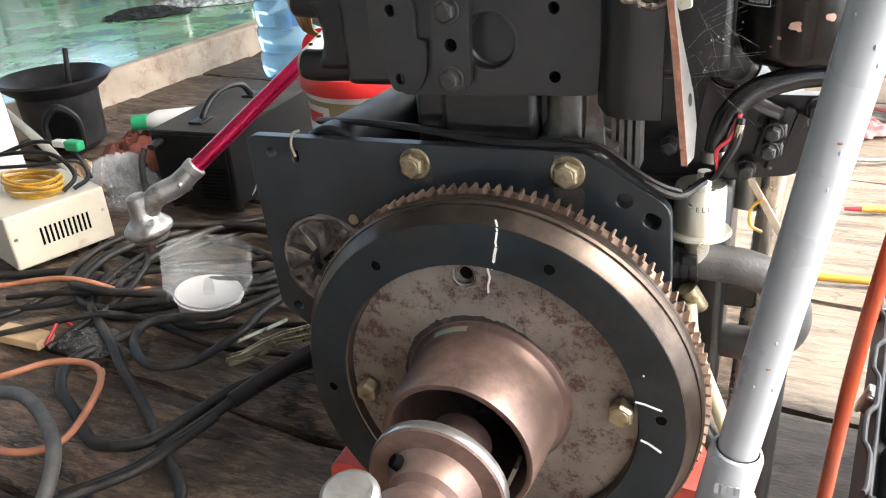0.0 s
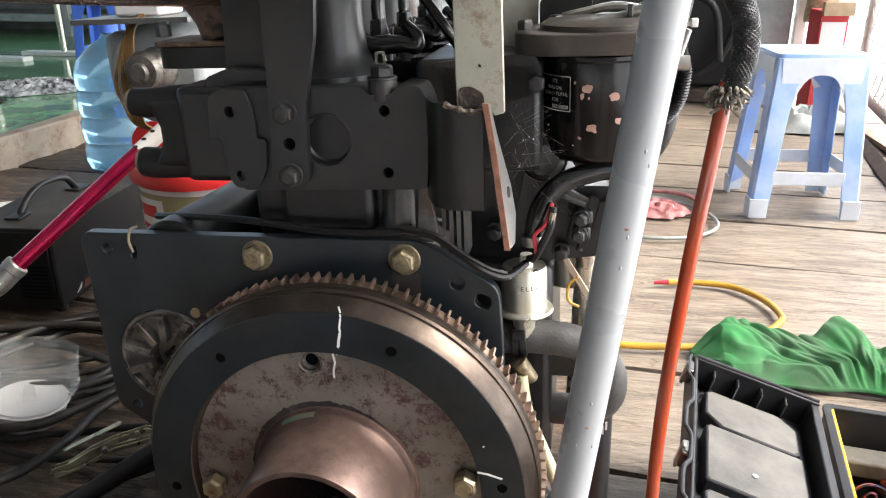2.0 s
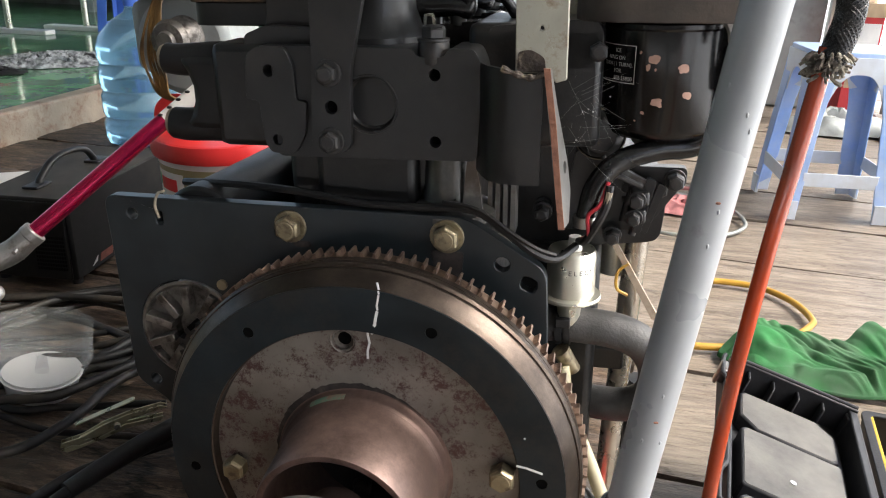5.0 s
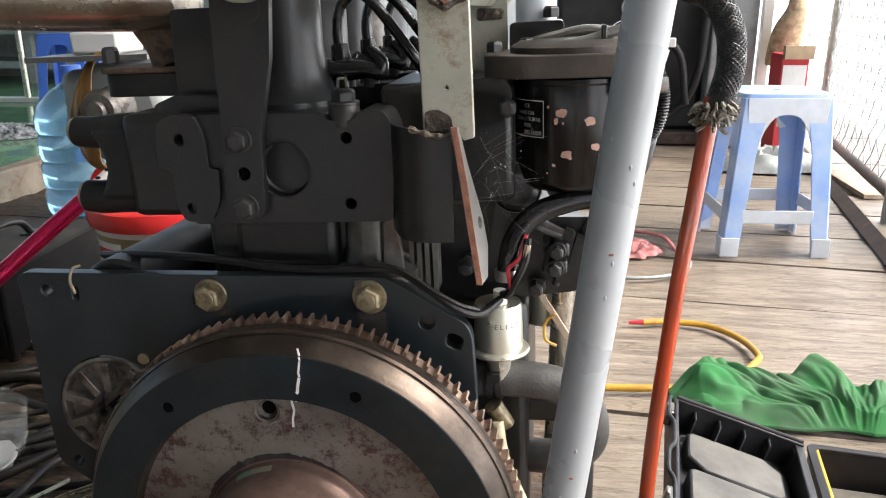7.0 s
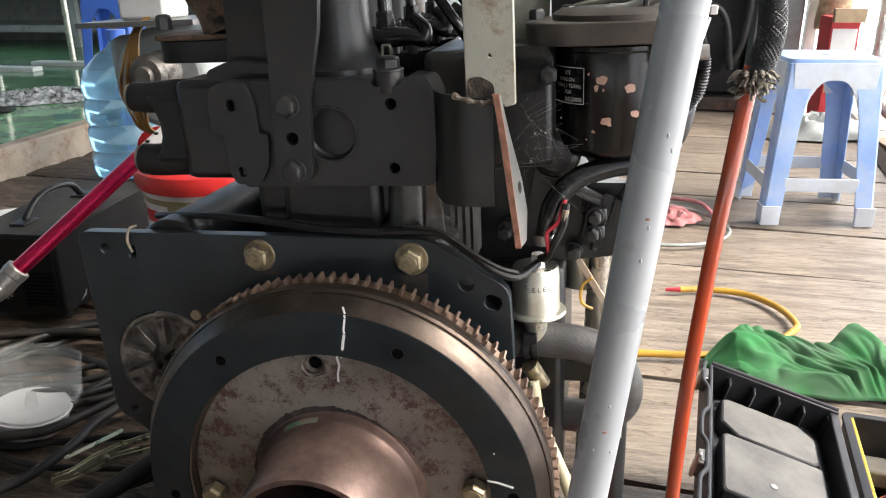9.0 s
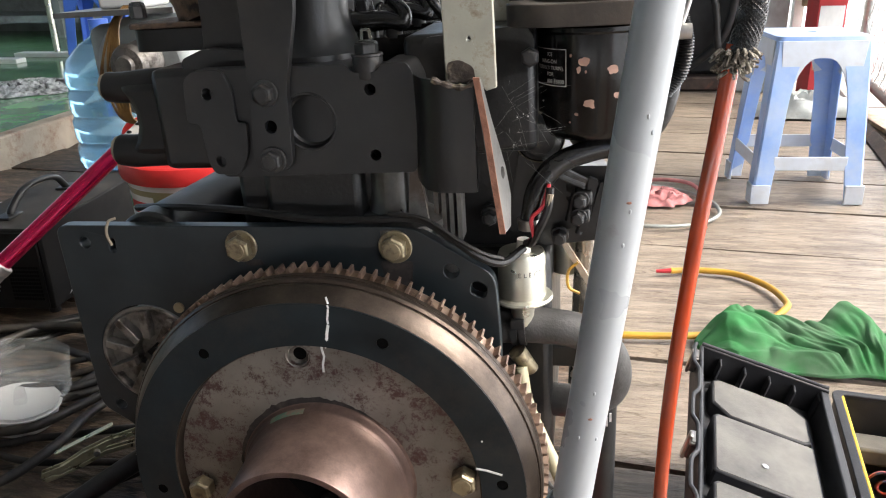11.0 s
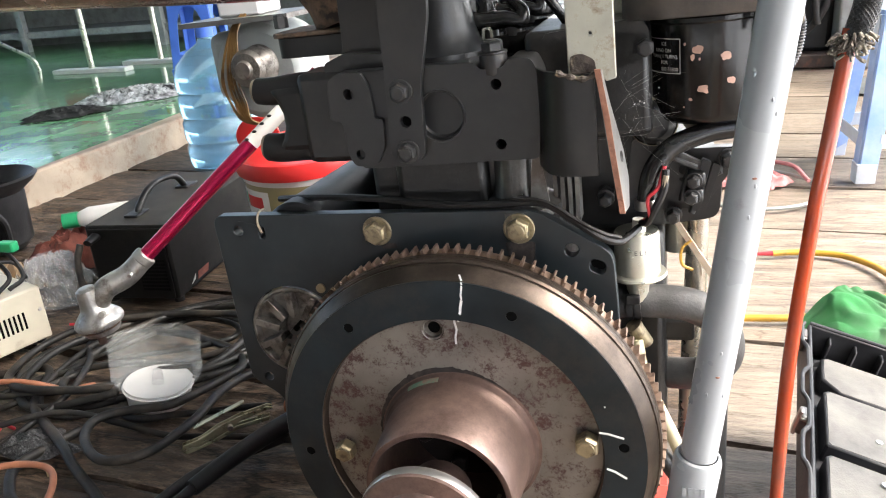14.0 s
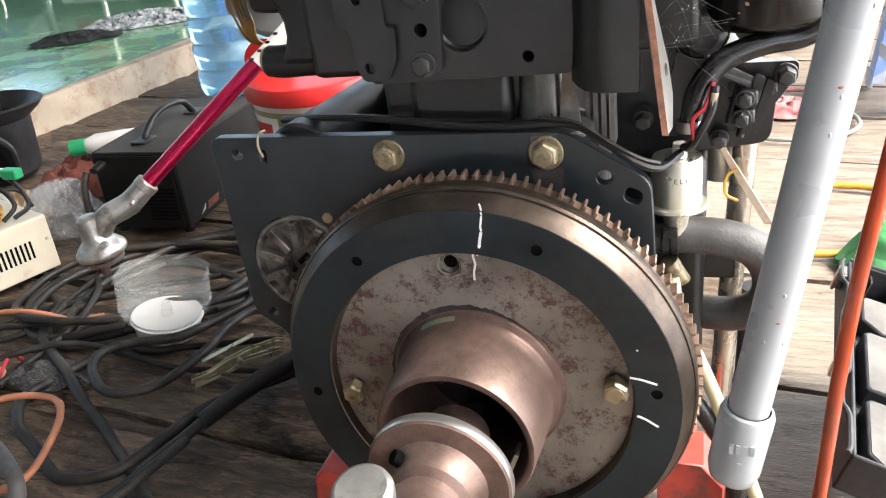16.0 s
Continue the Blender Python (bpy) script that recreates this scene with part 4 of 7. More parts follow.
q = [bm.verts.new(v) for v in ((0.1605, -0.0365, 0.675), (0.1945, -0.0365, 0.641), (0.2285, -0.0365, 0.675), (0.2240, -0.0365, 0.675), (0.1945, -0.0365, 0.6455), (0.1650, -0.0365, 0.675))]
bm.faces.new((q[0], q[1], q[4], q[5]))
bm.faces.new((q[1], q[2], q[3], q[4]))
part("cut_edge", bm, RUST, tube_sq, "reddish bare sawn edge", smooth=False)
part("weld_bead", tube([(0.186, -0.033, 0.646), (0.194, -0.034, 0.640), (0.206, -0.032, 0.645), (0.214, -0.03, 0.652)], lambda s: 0.0024 + 0.0007 * math.sin(21 * s), 8, 8, wob=0.003), WELD, tube_sq, "rough weld bead")
disc = part("lifting_disc", lathe([(0.0, 0.0), (0.019, 0.0), (0.0205, -0.0015), (0.0205, -0.016), (0.0, -0.016)], Matrix.Translation((0.0600, -0.0305, 0.6680)) @ TOY, 40), CREAM, engine, "stained cream round bar end welded to the strap", bevel=0.0008)
part("half_moon_notch", lathe([(0.0, 0.0), (0.0095, 0.0), (0.0095, -0.0006), (0.0, -0.0006)], Matrix.Translation((0.0590, -0.0149, 0.6440)) @ TOY, 28), BLACK, disc)
part("white_union", lathe([(0.0165, 0.0), (0.0165, 0.022), (0.0185, 0.023), (0.0185, 0.028), (0.0165, 0.029), (0.0165, 0.050), (0.0, 0.050)], Matrix.Translation((0.246, 0.13, 0.622)), 28), PALEGREY, engine, "greyish white plastic pipe union")
part("dark_block", slab(rounded([(0.226, 0.602), (0.268, 0.602), (0.268, 0.627), (0.226, 0.626)], 0.004), 0.10, 0.15), BLACK, engine, bevel=0.003)
bolt((0.258, 0.11, 0.627), (0, 0, 1), 0.0070, 0.008, GREYBOLT, engine)

# oil filter and its head
FX, FY = 0.2755, 0.066
fil = part("oil_filter", lathe([(0.0, 0.0), (0.038, 0.0), (0.0425, 0.003), (0.045, 0.008), (0.045, 0.076), (0.0462, 0.0775), (0.0462, 0.0805), (0.043, 0.082), (0.0, 0.082)], Matrix.Translation((FX, FY, 0.508)), 64), FILTER, engine,
           "chipped black spin-on oil filter")


def on_filter(a0, a1, z0, z1, off, name, material, label=""):
    bm = bmesh.new()
    n = max(2, int(abs(a1 - a0) / 4))
    cols = []
    for k in range(n + 1):
        a = radians(a0 + (a1 - a0) * k / n)
        cols.append([bm.verts.new((FX + r * math.cos(a), FY + r * math.sin(a), z)) for r, z in ((0.045 + off, z0), (0.045 + off, z1))])
    for a, b in zip(cols, cols[1:]):
        bm.faces.new((a[0], b[0], b[1], a[1]))
    return part(name, bm, material, fil, label)


for a0, a1, z0, z1 in ((190, 240.6, 0.5737, 0.5742), (190, 240.6, 0.5480, 0.5485), (239.9, 240.6, 0.5480, 0.5742)):
    on_filter(a0, a1, z0, z1, 0.0003, "label_frame", LABELW, "white printed label frame")


def lettering(text, a_end, z, size):
    """Raised lettering wrapped round the filter, ending at the angle a_end."""
    cu = bpy.data.curves.new("lettering", "FONT")
    cu.body, cu.size, cu.extrude, cu.align_x = text, size, 0.0, "RIGHT"
    tmp = bpy.data.objects.new("tmp", cu)
    scene.collection.objects.link(tmp)
    me = bpy.data.meshes.new_from_object(tmp.evaluated_get(bpy.context.evaluated_depsgraph_get()))
    bpy.data.objects.remove(tmp)
    for v in me.vertices:
        a = radians(a_end) + v.co.x / 0.045
        v.co = Vector((FX + 0.0454 * math.cos(a), FY + 0.0454 * math.sin(a), z + v.co.y))
    me.materials.clear()
    me.materials.append(LABELW)
    ob = new("lettering", me)
    ob.parent = fil
    return ob


def chip(a, z, w, h, seed):
    bm = bmesh.new()
    ring = []
    for k in range(16):
        t = 2 * math.pi * k / 16
        s = 1 + 0.45 * noise.noise(Vector((math.cos(t) * 1.6, math.sin(t) * 1.6, seed * 3.3)))
        ang = radians(a) + w * s * math.cos(t) / 0.045
        ring.append(bm.verts.new((FX + 0.0452 * math.cos(ang), FY + 0.0452 * math.sin(ang), z + h * s * math.sin(t))))
    mid = bm.verts.new((FX + 0.0452 * math.cos(radians(a)), FY + 0.0452 * math.sin(radians(a)), z))
    for p, q in zip(ring, ring[1:] + ring[:1]):
        bm.faces.new((mid, p, q))
    part("paint_chip", bm, CHIP, fil, "flaked patch of pinkish primer")


for k, (a, z, w, h) in enumerate(((257, 0.5660, 0.0045, 0.0030), (252.5, 0.5605, 0.0016, 0.0024), (259, 0.5590, 0.0008, 0.0010), (262, 0.5370, 0.0042, 0.0026), (265, 0.5345, 0.0018, 0.0012), (250.5, 0.5290, 0.0014, 0.0012), (245, 0.5700, 0.0010, 0.0010), (283, 0.5600, 0.0040, 0.0030), (288, 0.5420, 0.0030, 0.0030), (244, 0.5230, 0.0007, 0.0006))):
    chip(a, z, w, h, k + 1)
bpy.context.view_layer.update()
for text, z in (("ICE          ", 0.5690), ("NING ON      ", 0.5640), ("TURN ( 1 TURN).", 0.5595), ("FOR         ", 0.5550), ("802-55800", 0.5500)):
    lettering(text, 238.3, z, 0.0038)
head = part("filter_head", slab(rounded([(0.210, 0.030), (0.235, 0.012), (0.33, 0.012), (0.33, 0.11), (0.215, 0.11)], 0.015), 0.5905, 0.606, plane="xy"), DUSTCAST, engine, "dusty cast filter head", bevel=0.003)
part("head_cap", lathe([(0.047, 0.0), (0.047, 0.004), (0.040, 0.008), (0.0, 0.009)], Matrix.Translation((FX, FY, 0.606)), 40), DUSTCAST, head)
for x, y in ((0.219, 0.036), (0.240, 0.075)):
    bolt((x, y, 0.606), (0, 0, 1), 0.0062, 0.007, GREYBOLT, head)
part("fuel_pipe", tube([(0.245, 0.10, 0.612), (0.262, 0.09, 0.616), (0.285, 0.085, 0.620), (0.308, 0.085, 0.617)], 0.0035, 8, 6), STEEL, head, "bright steel pipe")
part("vertical_stay", box((0.222, 0.05, 0.52), (0.231, 0.06, 0.592)), CAST, engine)
part("side_arm", slab(rounded([(0.150, 0.540), (0.226, 0.560), (0.232, 0.580), (0.226, 0.592), (0.150, 0.586)], 0.006), 0.030, 0.05), CAST, engine, bevel=0.003)
bolt((0.228, 0.03, 0.570), (0, -1, 0), 0.007, 0.008, GREYBOLT, engine)
part("gauge_union", tube([(0.300, 0.02, 0.600), (0.312, 0.018, 0.590), (0.316, 0.018, 0.575)], 0.004, 8, 6), STEEL, head, "small steel banjo union")
part("thin_corrugated_hose", tube([(0.326, 0.030, 0.606), (0.331, 0.030, 0.590), (0.3345, 0.030, 0.575), (0.3315, 0.032, 0.555), (0.322, 0.036, 0.540)], 0.0050, 12, 20, rib=0.12), RUBBER, head)
part("pipe_pair", tube([(0.232, 0.060, 0.6085), (0.255, 0.052, 0.6095), (0.285, 0.046, 0.614), (0.310, 0.044, 0.622)], 0.0036, 10, 6), STEEL, head, "bright steel pipe")
part("pipe_pair", tube([(0.285, 0.060, 0.610), (0.300, 0.052, 0.618), (0.312, 0.050, 0.624), (0.330, 0.046, 0.628)], 0.0036, 10, 6), GLOSSY, head)
part("pipe_clip", box((0.293, 0.040, 0.608), (0.297, 0.050, 0.624)), GREYBOLT, head, bevel=0.001)
part("cable_tie", tube([(0.322, 0.018, 0.603), (0.330, 0.016, 0.610), (0.3385, 0.016, 0.6115)], 0.0017, 6, 4), WHITEPLASTIC, head, "cut white cable tie")
part("tie_head", box((0.3345, 0.013, 0.6085), (0.3395, 0.018, 0.6145)), WHITEPLASTIC, head, bevel=0.0008)
part("banjo_stem", frustum((0.334, 0.018, 0.607), (0.327, 0.020, 0.583), 0.0024, 0.0028, 10), STEEL, head)
part("banjo_nut", frustum((0.319, 0.018, 0.584), (0.336, 0.018, 0.584), 0.0058, 0.0052, 12), STEEL, head, "worn steel banjo nut")
part("big_hose", tube([(0.318, 0.045, 0.600), (0.326, 0.045, 0.575), (0.326, 0.045, 0.545), (0.318, 0.045, 0.518), (0.300, 0.042, 0.503), (0.274, 0.036, 0.500), (0.248, 0.028, 0.492), (0.232, 0.022, 0.474), (0.226, 0.020, 0.445)], 0.0082, 20, 8), GLOSSY, engine, "thick black rubber hose")

# fuel pump side: dark castings, solenoid, wires
part("pump_body", slab(rounded([(0.165, 0.400), (0.285, 0.415), (0.288, 0.455), (0.262, 0.478), (0.245, 0.495), (0.165, 0.49)], 0.01), 0.075, 0.17), CAST, engine, "grimy black pump casting", bevel=0.004)
for x, z, r in ((0.2585, 0.462, 0.0065), (0.268, 0.452, 0.006), (0.263, 0.438, 0.006), (0.191, 0.440, 0.006), (0.283, 0.460, 0.007), (0.247, 0.425, 0.006)):
    bolt((x, 0.075, z), (-0.2, -1, 0.1), r, 0.010, GREYBOLT, engine, r * 1.3)
for k, (p, q) in enumerate((((0.246, 0.07, 0.458), (0.268, 0.06, 0.446)), ((0.262, 0.062, 0.472), (0.254, 0.06, 0.436)), ((0.274, 0.065, 0.470), (0.262, 0.06, 0.425)), ((0.238, 0.07, 0.474), (0.281, 0.064, 0.464)))):
    part("linkage", frustum(p, q, 0.003, 0.003, 10), GREYBOLT, engine)
part("pump_flange", slab(rounded([(0.205, 0.425), (0.272, 0.428), (0.300, 0.470), (0.300, 0.480), (0.262, 0.480), (0.215, 0.492)], 0.006), 0.064, 0.075), BLACK, engine, "flat black pump flange", bevel=0.002)
part("cable_stop", slab(rounded([(0.243, 0.478), (0.246, 0.484), (0.272, 0.470), (0.268, 0.463)], 0.002), 0.052, 0.058), GREYSTEEL, engine, bevel=0.0008)
for x, z in ((0.2625, 0.4585), (0.2610, 0.4445)):
    lev = part("lever_block", box((x - 0.004, 0.044, z - 0.005), (x + 0.010, 0.064, z + 0.006)), CAST, engine, bevel=0.002)
    bolt((x + 0.001, 0.044, z), (-0.1, -1, 0.05), 0.0056, 0.007, GREYBOLT, lev, 0.0070)
part("lever", slab(rounded([(0.270, 0.475), (0.277, 0.472), (0.268, 0.430), (0.262, 0.430)], 0.002), 0.050, 0.055), CAST, engine, bevel=0.001)
part("lever", slab(rounded([(0.279, 0.470), (0.285, 0.467), (0.273, 0.428), (0.268, 0.430)], 0.002), 0.055, 0.060), CAST, engine, bevel=0.001)
bolt((0.247, 0.056, 0.4255), (0, -1, 0), 0.0062, 0.010, GREYBOLT, engine, 0.0075)
bolt((0.291, 0.060, 0.4715), (0, -1, 0), 0.0070, 0.010, GREYBOLT, engine, 0.0085)
bolt((0.191, 0.062, 0.440), (0, -1, 0), 0.0062, 0.010, GREYBOLT, engine, 0.0080)
part("cable_end", tube([(0.236, 0.046, 0.492), (0.240, 0.046, 0.482), (0.254, 0.046, 0.474), (0.266, 0.046, 0.469)], 0.0022, 8, 6), GREYRUB, engine)
part("brown_cap", lathe([(0.0, 0.010), (0.012, 0.009), (0.017, 0.004), (0.0185, -0.004)], Matrix.Translation((0.2325, 0.050, 0.507)) @ TOY, 28), GREYBOLT, engine, "dusty dark end cover")
part("cover_band", lathe([(0.0187, 0.0), (0.0195, 0.001), (0.0195, 0.006), (0.0187, 0.007)], Matrix.Translation((0.2325, 0.054, 0.507)) @ TOY, 28), TAN, engine, "dusty tan band")
part("round_cover", lathe([(0.0, 0.012), (0.014, 0.012), (0.019, 0.008), (0.020, 0.0)], Matrix.Translation((0.232, 0.06, 0.506)) @ TOY, 28), CAST, engine, "dusty round cover")
part("cap_nut", frustum((0.262, 0.05, 0.502), (0.268, 0.046, 0.516), 0.0075, 0.0065, 12), CREAM, engine)
for k in range(4):
    part("finned_guard", box((0.151 + 0.006 * k, 0.03, 0.430), (0.1545 + 0.006 * k, 0.05, 0.492)), GREYSTEEL, engine)
sol = part("solenoid", lathe([(0.0, 0.0), (0.0245, 0.0), (0.0250, 0.0015), (0.0240, 0.003), (0.0195, 0.004), (0.0192, 0.038), (0.0180, 0.041), (0.0, 0.0415)], Matrix.Translation((0.217, 0.044, 0.3755)), 40), SILVER, engine,
           "silvery zinc-plated fuel solenoid can")
for k, (dx, h) in enumerate(((-6, 0), (0, 0), (6, 0), (12, 0), (18, 0))):
    cu = bpy.data.curves.new("lettering", "FONT")
    cu.body, cu.size, cu.extrude = "ELECT"[k], 0.0056, 0.0
    tmp = bpy.data.objects.new("tmp", cu)
    scene.collection.objects.link(tmp)
    me = bpy.data.meshes.new_from_object(tmp.evaluated_get(bpy.context.evaluated_depsgraph_get()))
    bpy.data.objects.remove(tmp)
    for v in me.vertices:
        a = radians(-82 + dx * 2.1) + v.co.x / 0.0194
        v.co = Vector((0.217 + 0.0196 * math.cos(a), 0.044 + 0.0196 * math.sin(a), 0.4005 + v.co.y))
    me.materials.clear()
    me.materials.append(GREYBOLT)
    ob = new("lettering", me)
    ob.parent = sol
part("stem", frustum((0.219, 0.040, 0.417), (0.219, 0.040, 0.428), 0.006, 0.005, 14), WHITEPLASTIC, sol)
part("lower_stem", frustum((0.217, 0.044, 0.345), (0.217, 0.044, 0.376), 0.008, 0.011, 14), SILVER, sol)
part("stay_plate", slab([(0.240, 0.424), (0.246, 0.422), (0.292, 0.345), (0.285, 0.345)], 0.075, 0.079), KERB, engine, "tan dirty stay plate")
part("wire_loop", tube([(0.262, 0.06, 0.400), (0.254, 0.06, 0.392), (0.254, 0.06, 0.378), (0.263, 0.06, 0.372)], 0.0013, 6, 6), YELLOW, engine, "thin yellow wire")
part("red_wire", tube([(0.241, 0.015, 0.480), (0.236, 0.010, 0.464), (0.228, 0.010, 0.455), (0.229, 0.012, 0.440), (0.224, 0.03, 0.430)], 0.0016, 6, 6), WIRERED, engine, "red insulated wire")
part("taped_wire", tube([(0.242, 0.012, 0.478), (0.240, 0.010, 0.462), (0.233, 0.010, 0.446), (0.227, 0.020, 0.432), (0.222, 0.035, 0.426)], 0.0032, 8, 6), RUBBER, engine)
part("wire_joint", frustum((0.240, 0.010, 0.462), (0.242, 0.010, 0.474), 0.0028, 0.0026, 8), TAN, engine)
part("hose_clip", frustum((0.2262, 0.02, 0.444), (0.2258, 0.02, 0.452), 0.0092, 0.0092, 18), STEEL, engine)
part("wiring_harness", tube([(-0.115, 0.05, 0.452), (-0.06, 0.02, 0.461), (0.0, 0.012, 0.461), (0.06, 0.008, 0.457), (0.10, 0.004, 0.4565), (0.140, 0.002, 0.4565), (0.165, -0.002, 0.442), (0.187, -0.003, 0.428), (0.205, 0.006, 0.421), (0.219, 0.03, 0.424)],
     0.0032, 8, 8, wob=0.006), RUBBER, engine, "taped black wiring harness")
part("thin_wire", tube([(0.12, 0.001, 0.462), (0.145, -0.002, 0.458), (0.170, -0.005, 0.442), (0.190, -0.003, 0.431), (0.205, 0.004, 0.425)], 0.0018, 6, 8, wob=0.006), RUBBER, engine)

# coolant hose and pipes at the side
hs = part("coolant_hose", tube([(0.196, 0.05, 0.346), (0.225, 0.05, 0.347), (0.256, 0.05, 0.344), (0.278, 0.052, 0.333), (0.290, 0.058, 0.312), (0.292, 0.062, 0.290), (0.285, 0.066, 0.274), (0.268, 0.072, 0.262), (0.245, 0.078, 0.258), (0.225, 0.085, 0.256)], 0.0150, 24, 8), GREYRUB, engine, "dusty grey rubber elbow hose")
for x in (0.207, 0.214):
    part("hose_clamp", frustum((x, 0.05, 0.3465), (x + 0.005, 0.05, 0.3467), 0.0170, 0.0170, 28), GREYBOLT, hs, "dark hose clamp")
part("clamp_screw", box((0.207, 0.030, 0.352), (0.219, 0.036, 0.360)), GREYBOLT, hs, bevel=0.001)
part("brass_fitting", frustum((0.212, 0.035, 0.330), (0.224, 0.04, 0.310), 0.008, 0.006, 12), ZINC, engine)
part("side_bar", box((0.19, 0.07, 0.296), (0.265, 0.10, 0.318)), CAST, engine, bevel=0.003)
part("lower_casting", box((0.165, 0.06, 0.20), (0.24, 0.30, 0.41)), CAST, engine, bevel=0.008)
part("drain_pipe", tube([(0.270, 0.096, 0.430), (0.265, 0.096, 0.32), (0.259, 0.096, 0.18), (0.254, 0.096, -0.045)], 0.0098, 20, 5), CHROME, engine, "bronze-tinted steel pipe")
part("short_can", frustum((0.252, 0.12, 0.37), (0.252, 0.12, 0.43), 0.016, 0.016, 24), SILVER, engine)
part("dark_sleeve", frustum((0.282, 0.12, -0.04), (0.286, 0.12, 0.262), 0.013, 0.013, 20), RUBBER, engine, "black sleeve with worn white marks")
for k in range(4):
    part("white_mark", box((0.281 + 0.0034 * k, 0.1064 + 0.0004 * k, 0.212 + 0.005 * (k % 2)), (0.2830 + 0.0034 * k, 0.1078 + 0.0004 * k, 0.222 + 0.004 * (k % 2))), LABELW, engine)
part("clear_tube", tube([(0.215, 0.03, 0.318), (0.222, 0.02, 0.285), (0.245, 0.00, 0.240), (0.275, -0.02, 0.170), (0.300, -0.03, 0.10), (0.33, -0.03, 0.02), (0.36, -0.02, -0.045)], 0.0058, 14, 8), CLEARHOSE, engine, "clear yellowed plastic drain tube")
part("braided_hose", tube([(0.195, 0.02, 0.27), (0.225, 0.00, 0.235), (0.252, -0.005, 0.195), (0.27, 0.0, 0.14), (0.275, 0.01, 0.03)], 0.0078, 14, 16, rib=0.03), BRAID, engine, "black braided hose")

# cobweb threads between bracket and filter
random.seed(5)
bm = bmesh.new()
for k in range(34):
    a = Vector((random.uniform(0.208, 0.235), random.uniform(0.0, 0.03), random.uniform(0.50, 0.555)))
    b = a + Vector((random.uniform(-0.03, 0.035), random.uniform(-0.01, 0.02), random.uniform(-0.035, 0.02)))
    frustum(a, b, 0.00005, 0.00005, 3, bm, caps=False)
for k in range(9):
    a = Vector((random.uniform(0.205, 0.245), random.uniform(0.0, 0.03), random.uniform(0.505, 0.55)))
    bmesh.ops.create_icosphere(bm, subdivisions=1, radius=random.uniform(0.0003, 0.0008), matrix=Matrix.Translation(a))
part("cobweb", bm, BREEZE, engine, "dusty cobweb threads", smooth=False)


# ---- beside the engine ----
pipe = thing("pvc_pipe", "dented grey PVC water pipe hanging beside the engine", "pipe")
A = Vector((0.2475, -0.181, 0.430))
up_ = (Vector((0.2655, -0.180, 0.599)) - A).normalized()
tip = A + up_ * 2.33
bm = tube([A, A + up_ * 0.6, A + up_ * 1.4, tip], 0.0106, 32, 6)
part("pipe_length", bm, PVC, pipe)
part("coupling", lathe([(0.0116, 0.0), (0.0132, -0.001), (0.0142, -0.004), (0.0142, -0.040), (0.0125, -0.047), (0.0085, -0.0505), (0.0, -0.051)], Matrix.Translation(A) @ up_.to_track_quat("Z", "Y").to_matrix().to_4x4(), 36), PVC, pipe, "grey PVC end cap socket")
random.seed(11)
for k in range(11):
    s, a = 0.02 + 0.30 * random.random(), random.uniform(-2.4, -0.6)
    c = A + up_ * s + Vector((0.0103 * math.cos(a), 0.0103 * math.sin(a), 0))
    bm = bmesh.new()
    bmesh.ops.create_icosphere(bm, subdivisions=2, radius=1, matrix=Matrix.Translation(c) @ Matrix.Diagonal((0.0008, 0.0008, 0.0014, 1)))
    part("glue_drop", bm, PVC, pipe)
for s in (0.1765, 0.06):
    c = A + up_ * s + Vector((0.0012, -0.0104, 0))
    bm = bmesh.new()
    bmesh.ops.create_icosphere(bm, subdivisions=2, radius=1, matrix=Matrix.Translation(c) @ Matrix.Diagonal((0.0013, 0.0006, 0.0007, 1)))
    part("dirt_spot", bm, RUST, pipe)
for k in range(5):
    c = A - up_ * (0.018 if k < 4 else 0.03) + Vector((-0.006 + 0.0035 * k if k < 4 else 0.0, -0.0142, 0))
    part("moulded_mark", box((c.x - 0.0012, c.y - 0.0004, c.z - 0.003), (c.x + 0.0010, c.y + 0.001, c.z + 0.003)), PVC, pipe)

rod = thing("orange_drain_hose", "glossy translucent orange hose pushed into a frayed black hose", "hose")
part("orange_tube", tube([(0.3215, -0.105, 0.666), (0.3165, -0.105, 0.608), (0.3110, -0.105, 0.545), (0.3055, -0.105, 0.44), (0.306, -0.105, 0.304), (0.309, -0.105, 0.12), (0.312, -0.103, 0.007)], 0.0045, 16, 6), ORANGE, rod)
HOSE = [(0.3225, -0.105, 0.655), (0.3285, -0.104, 0.680), (0.3270, -0.100, 0.700), (0.3180, -0.094, 0.7155), (0.3030, -0.086, 0.7220), (0.2930, -0.078, 0.7330), (0.2910, -0.072, 0.760), (0.2980, -0.068, 0.85), (0.310, -0.066, 1.00)]
blackhose = part("black_hose", tube(HOSE, 0.0068, 20, 10), BRAID, rod, "black braided rubber hose")
core = spline(HOSE[:7], 12)
for hand in (1, -1):
    for k in range(16):
        pts = []
        for i in range(0, len(core) - 1):
            d = (core[i + 1] - core[i]).normalized()
            a = d.cross(Vector((0, 1, 0.1))).normalized()
            b = a.cross(d)
            w = 2 * math.pi * k / 16 + hand * i * 0.36
            pts.append(core[i] + 0.0067 * (math.cos(w) * a + math.sin(w) * b))
        part("braid_strand", tube(pts, 0.0007, 5, 2), BRAID, blackhose)
random.seed(3)
bm = bmesh.new()
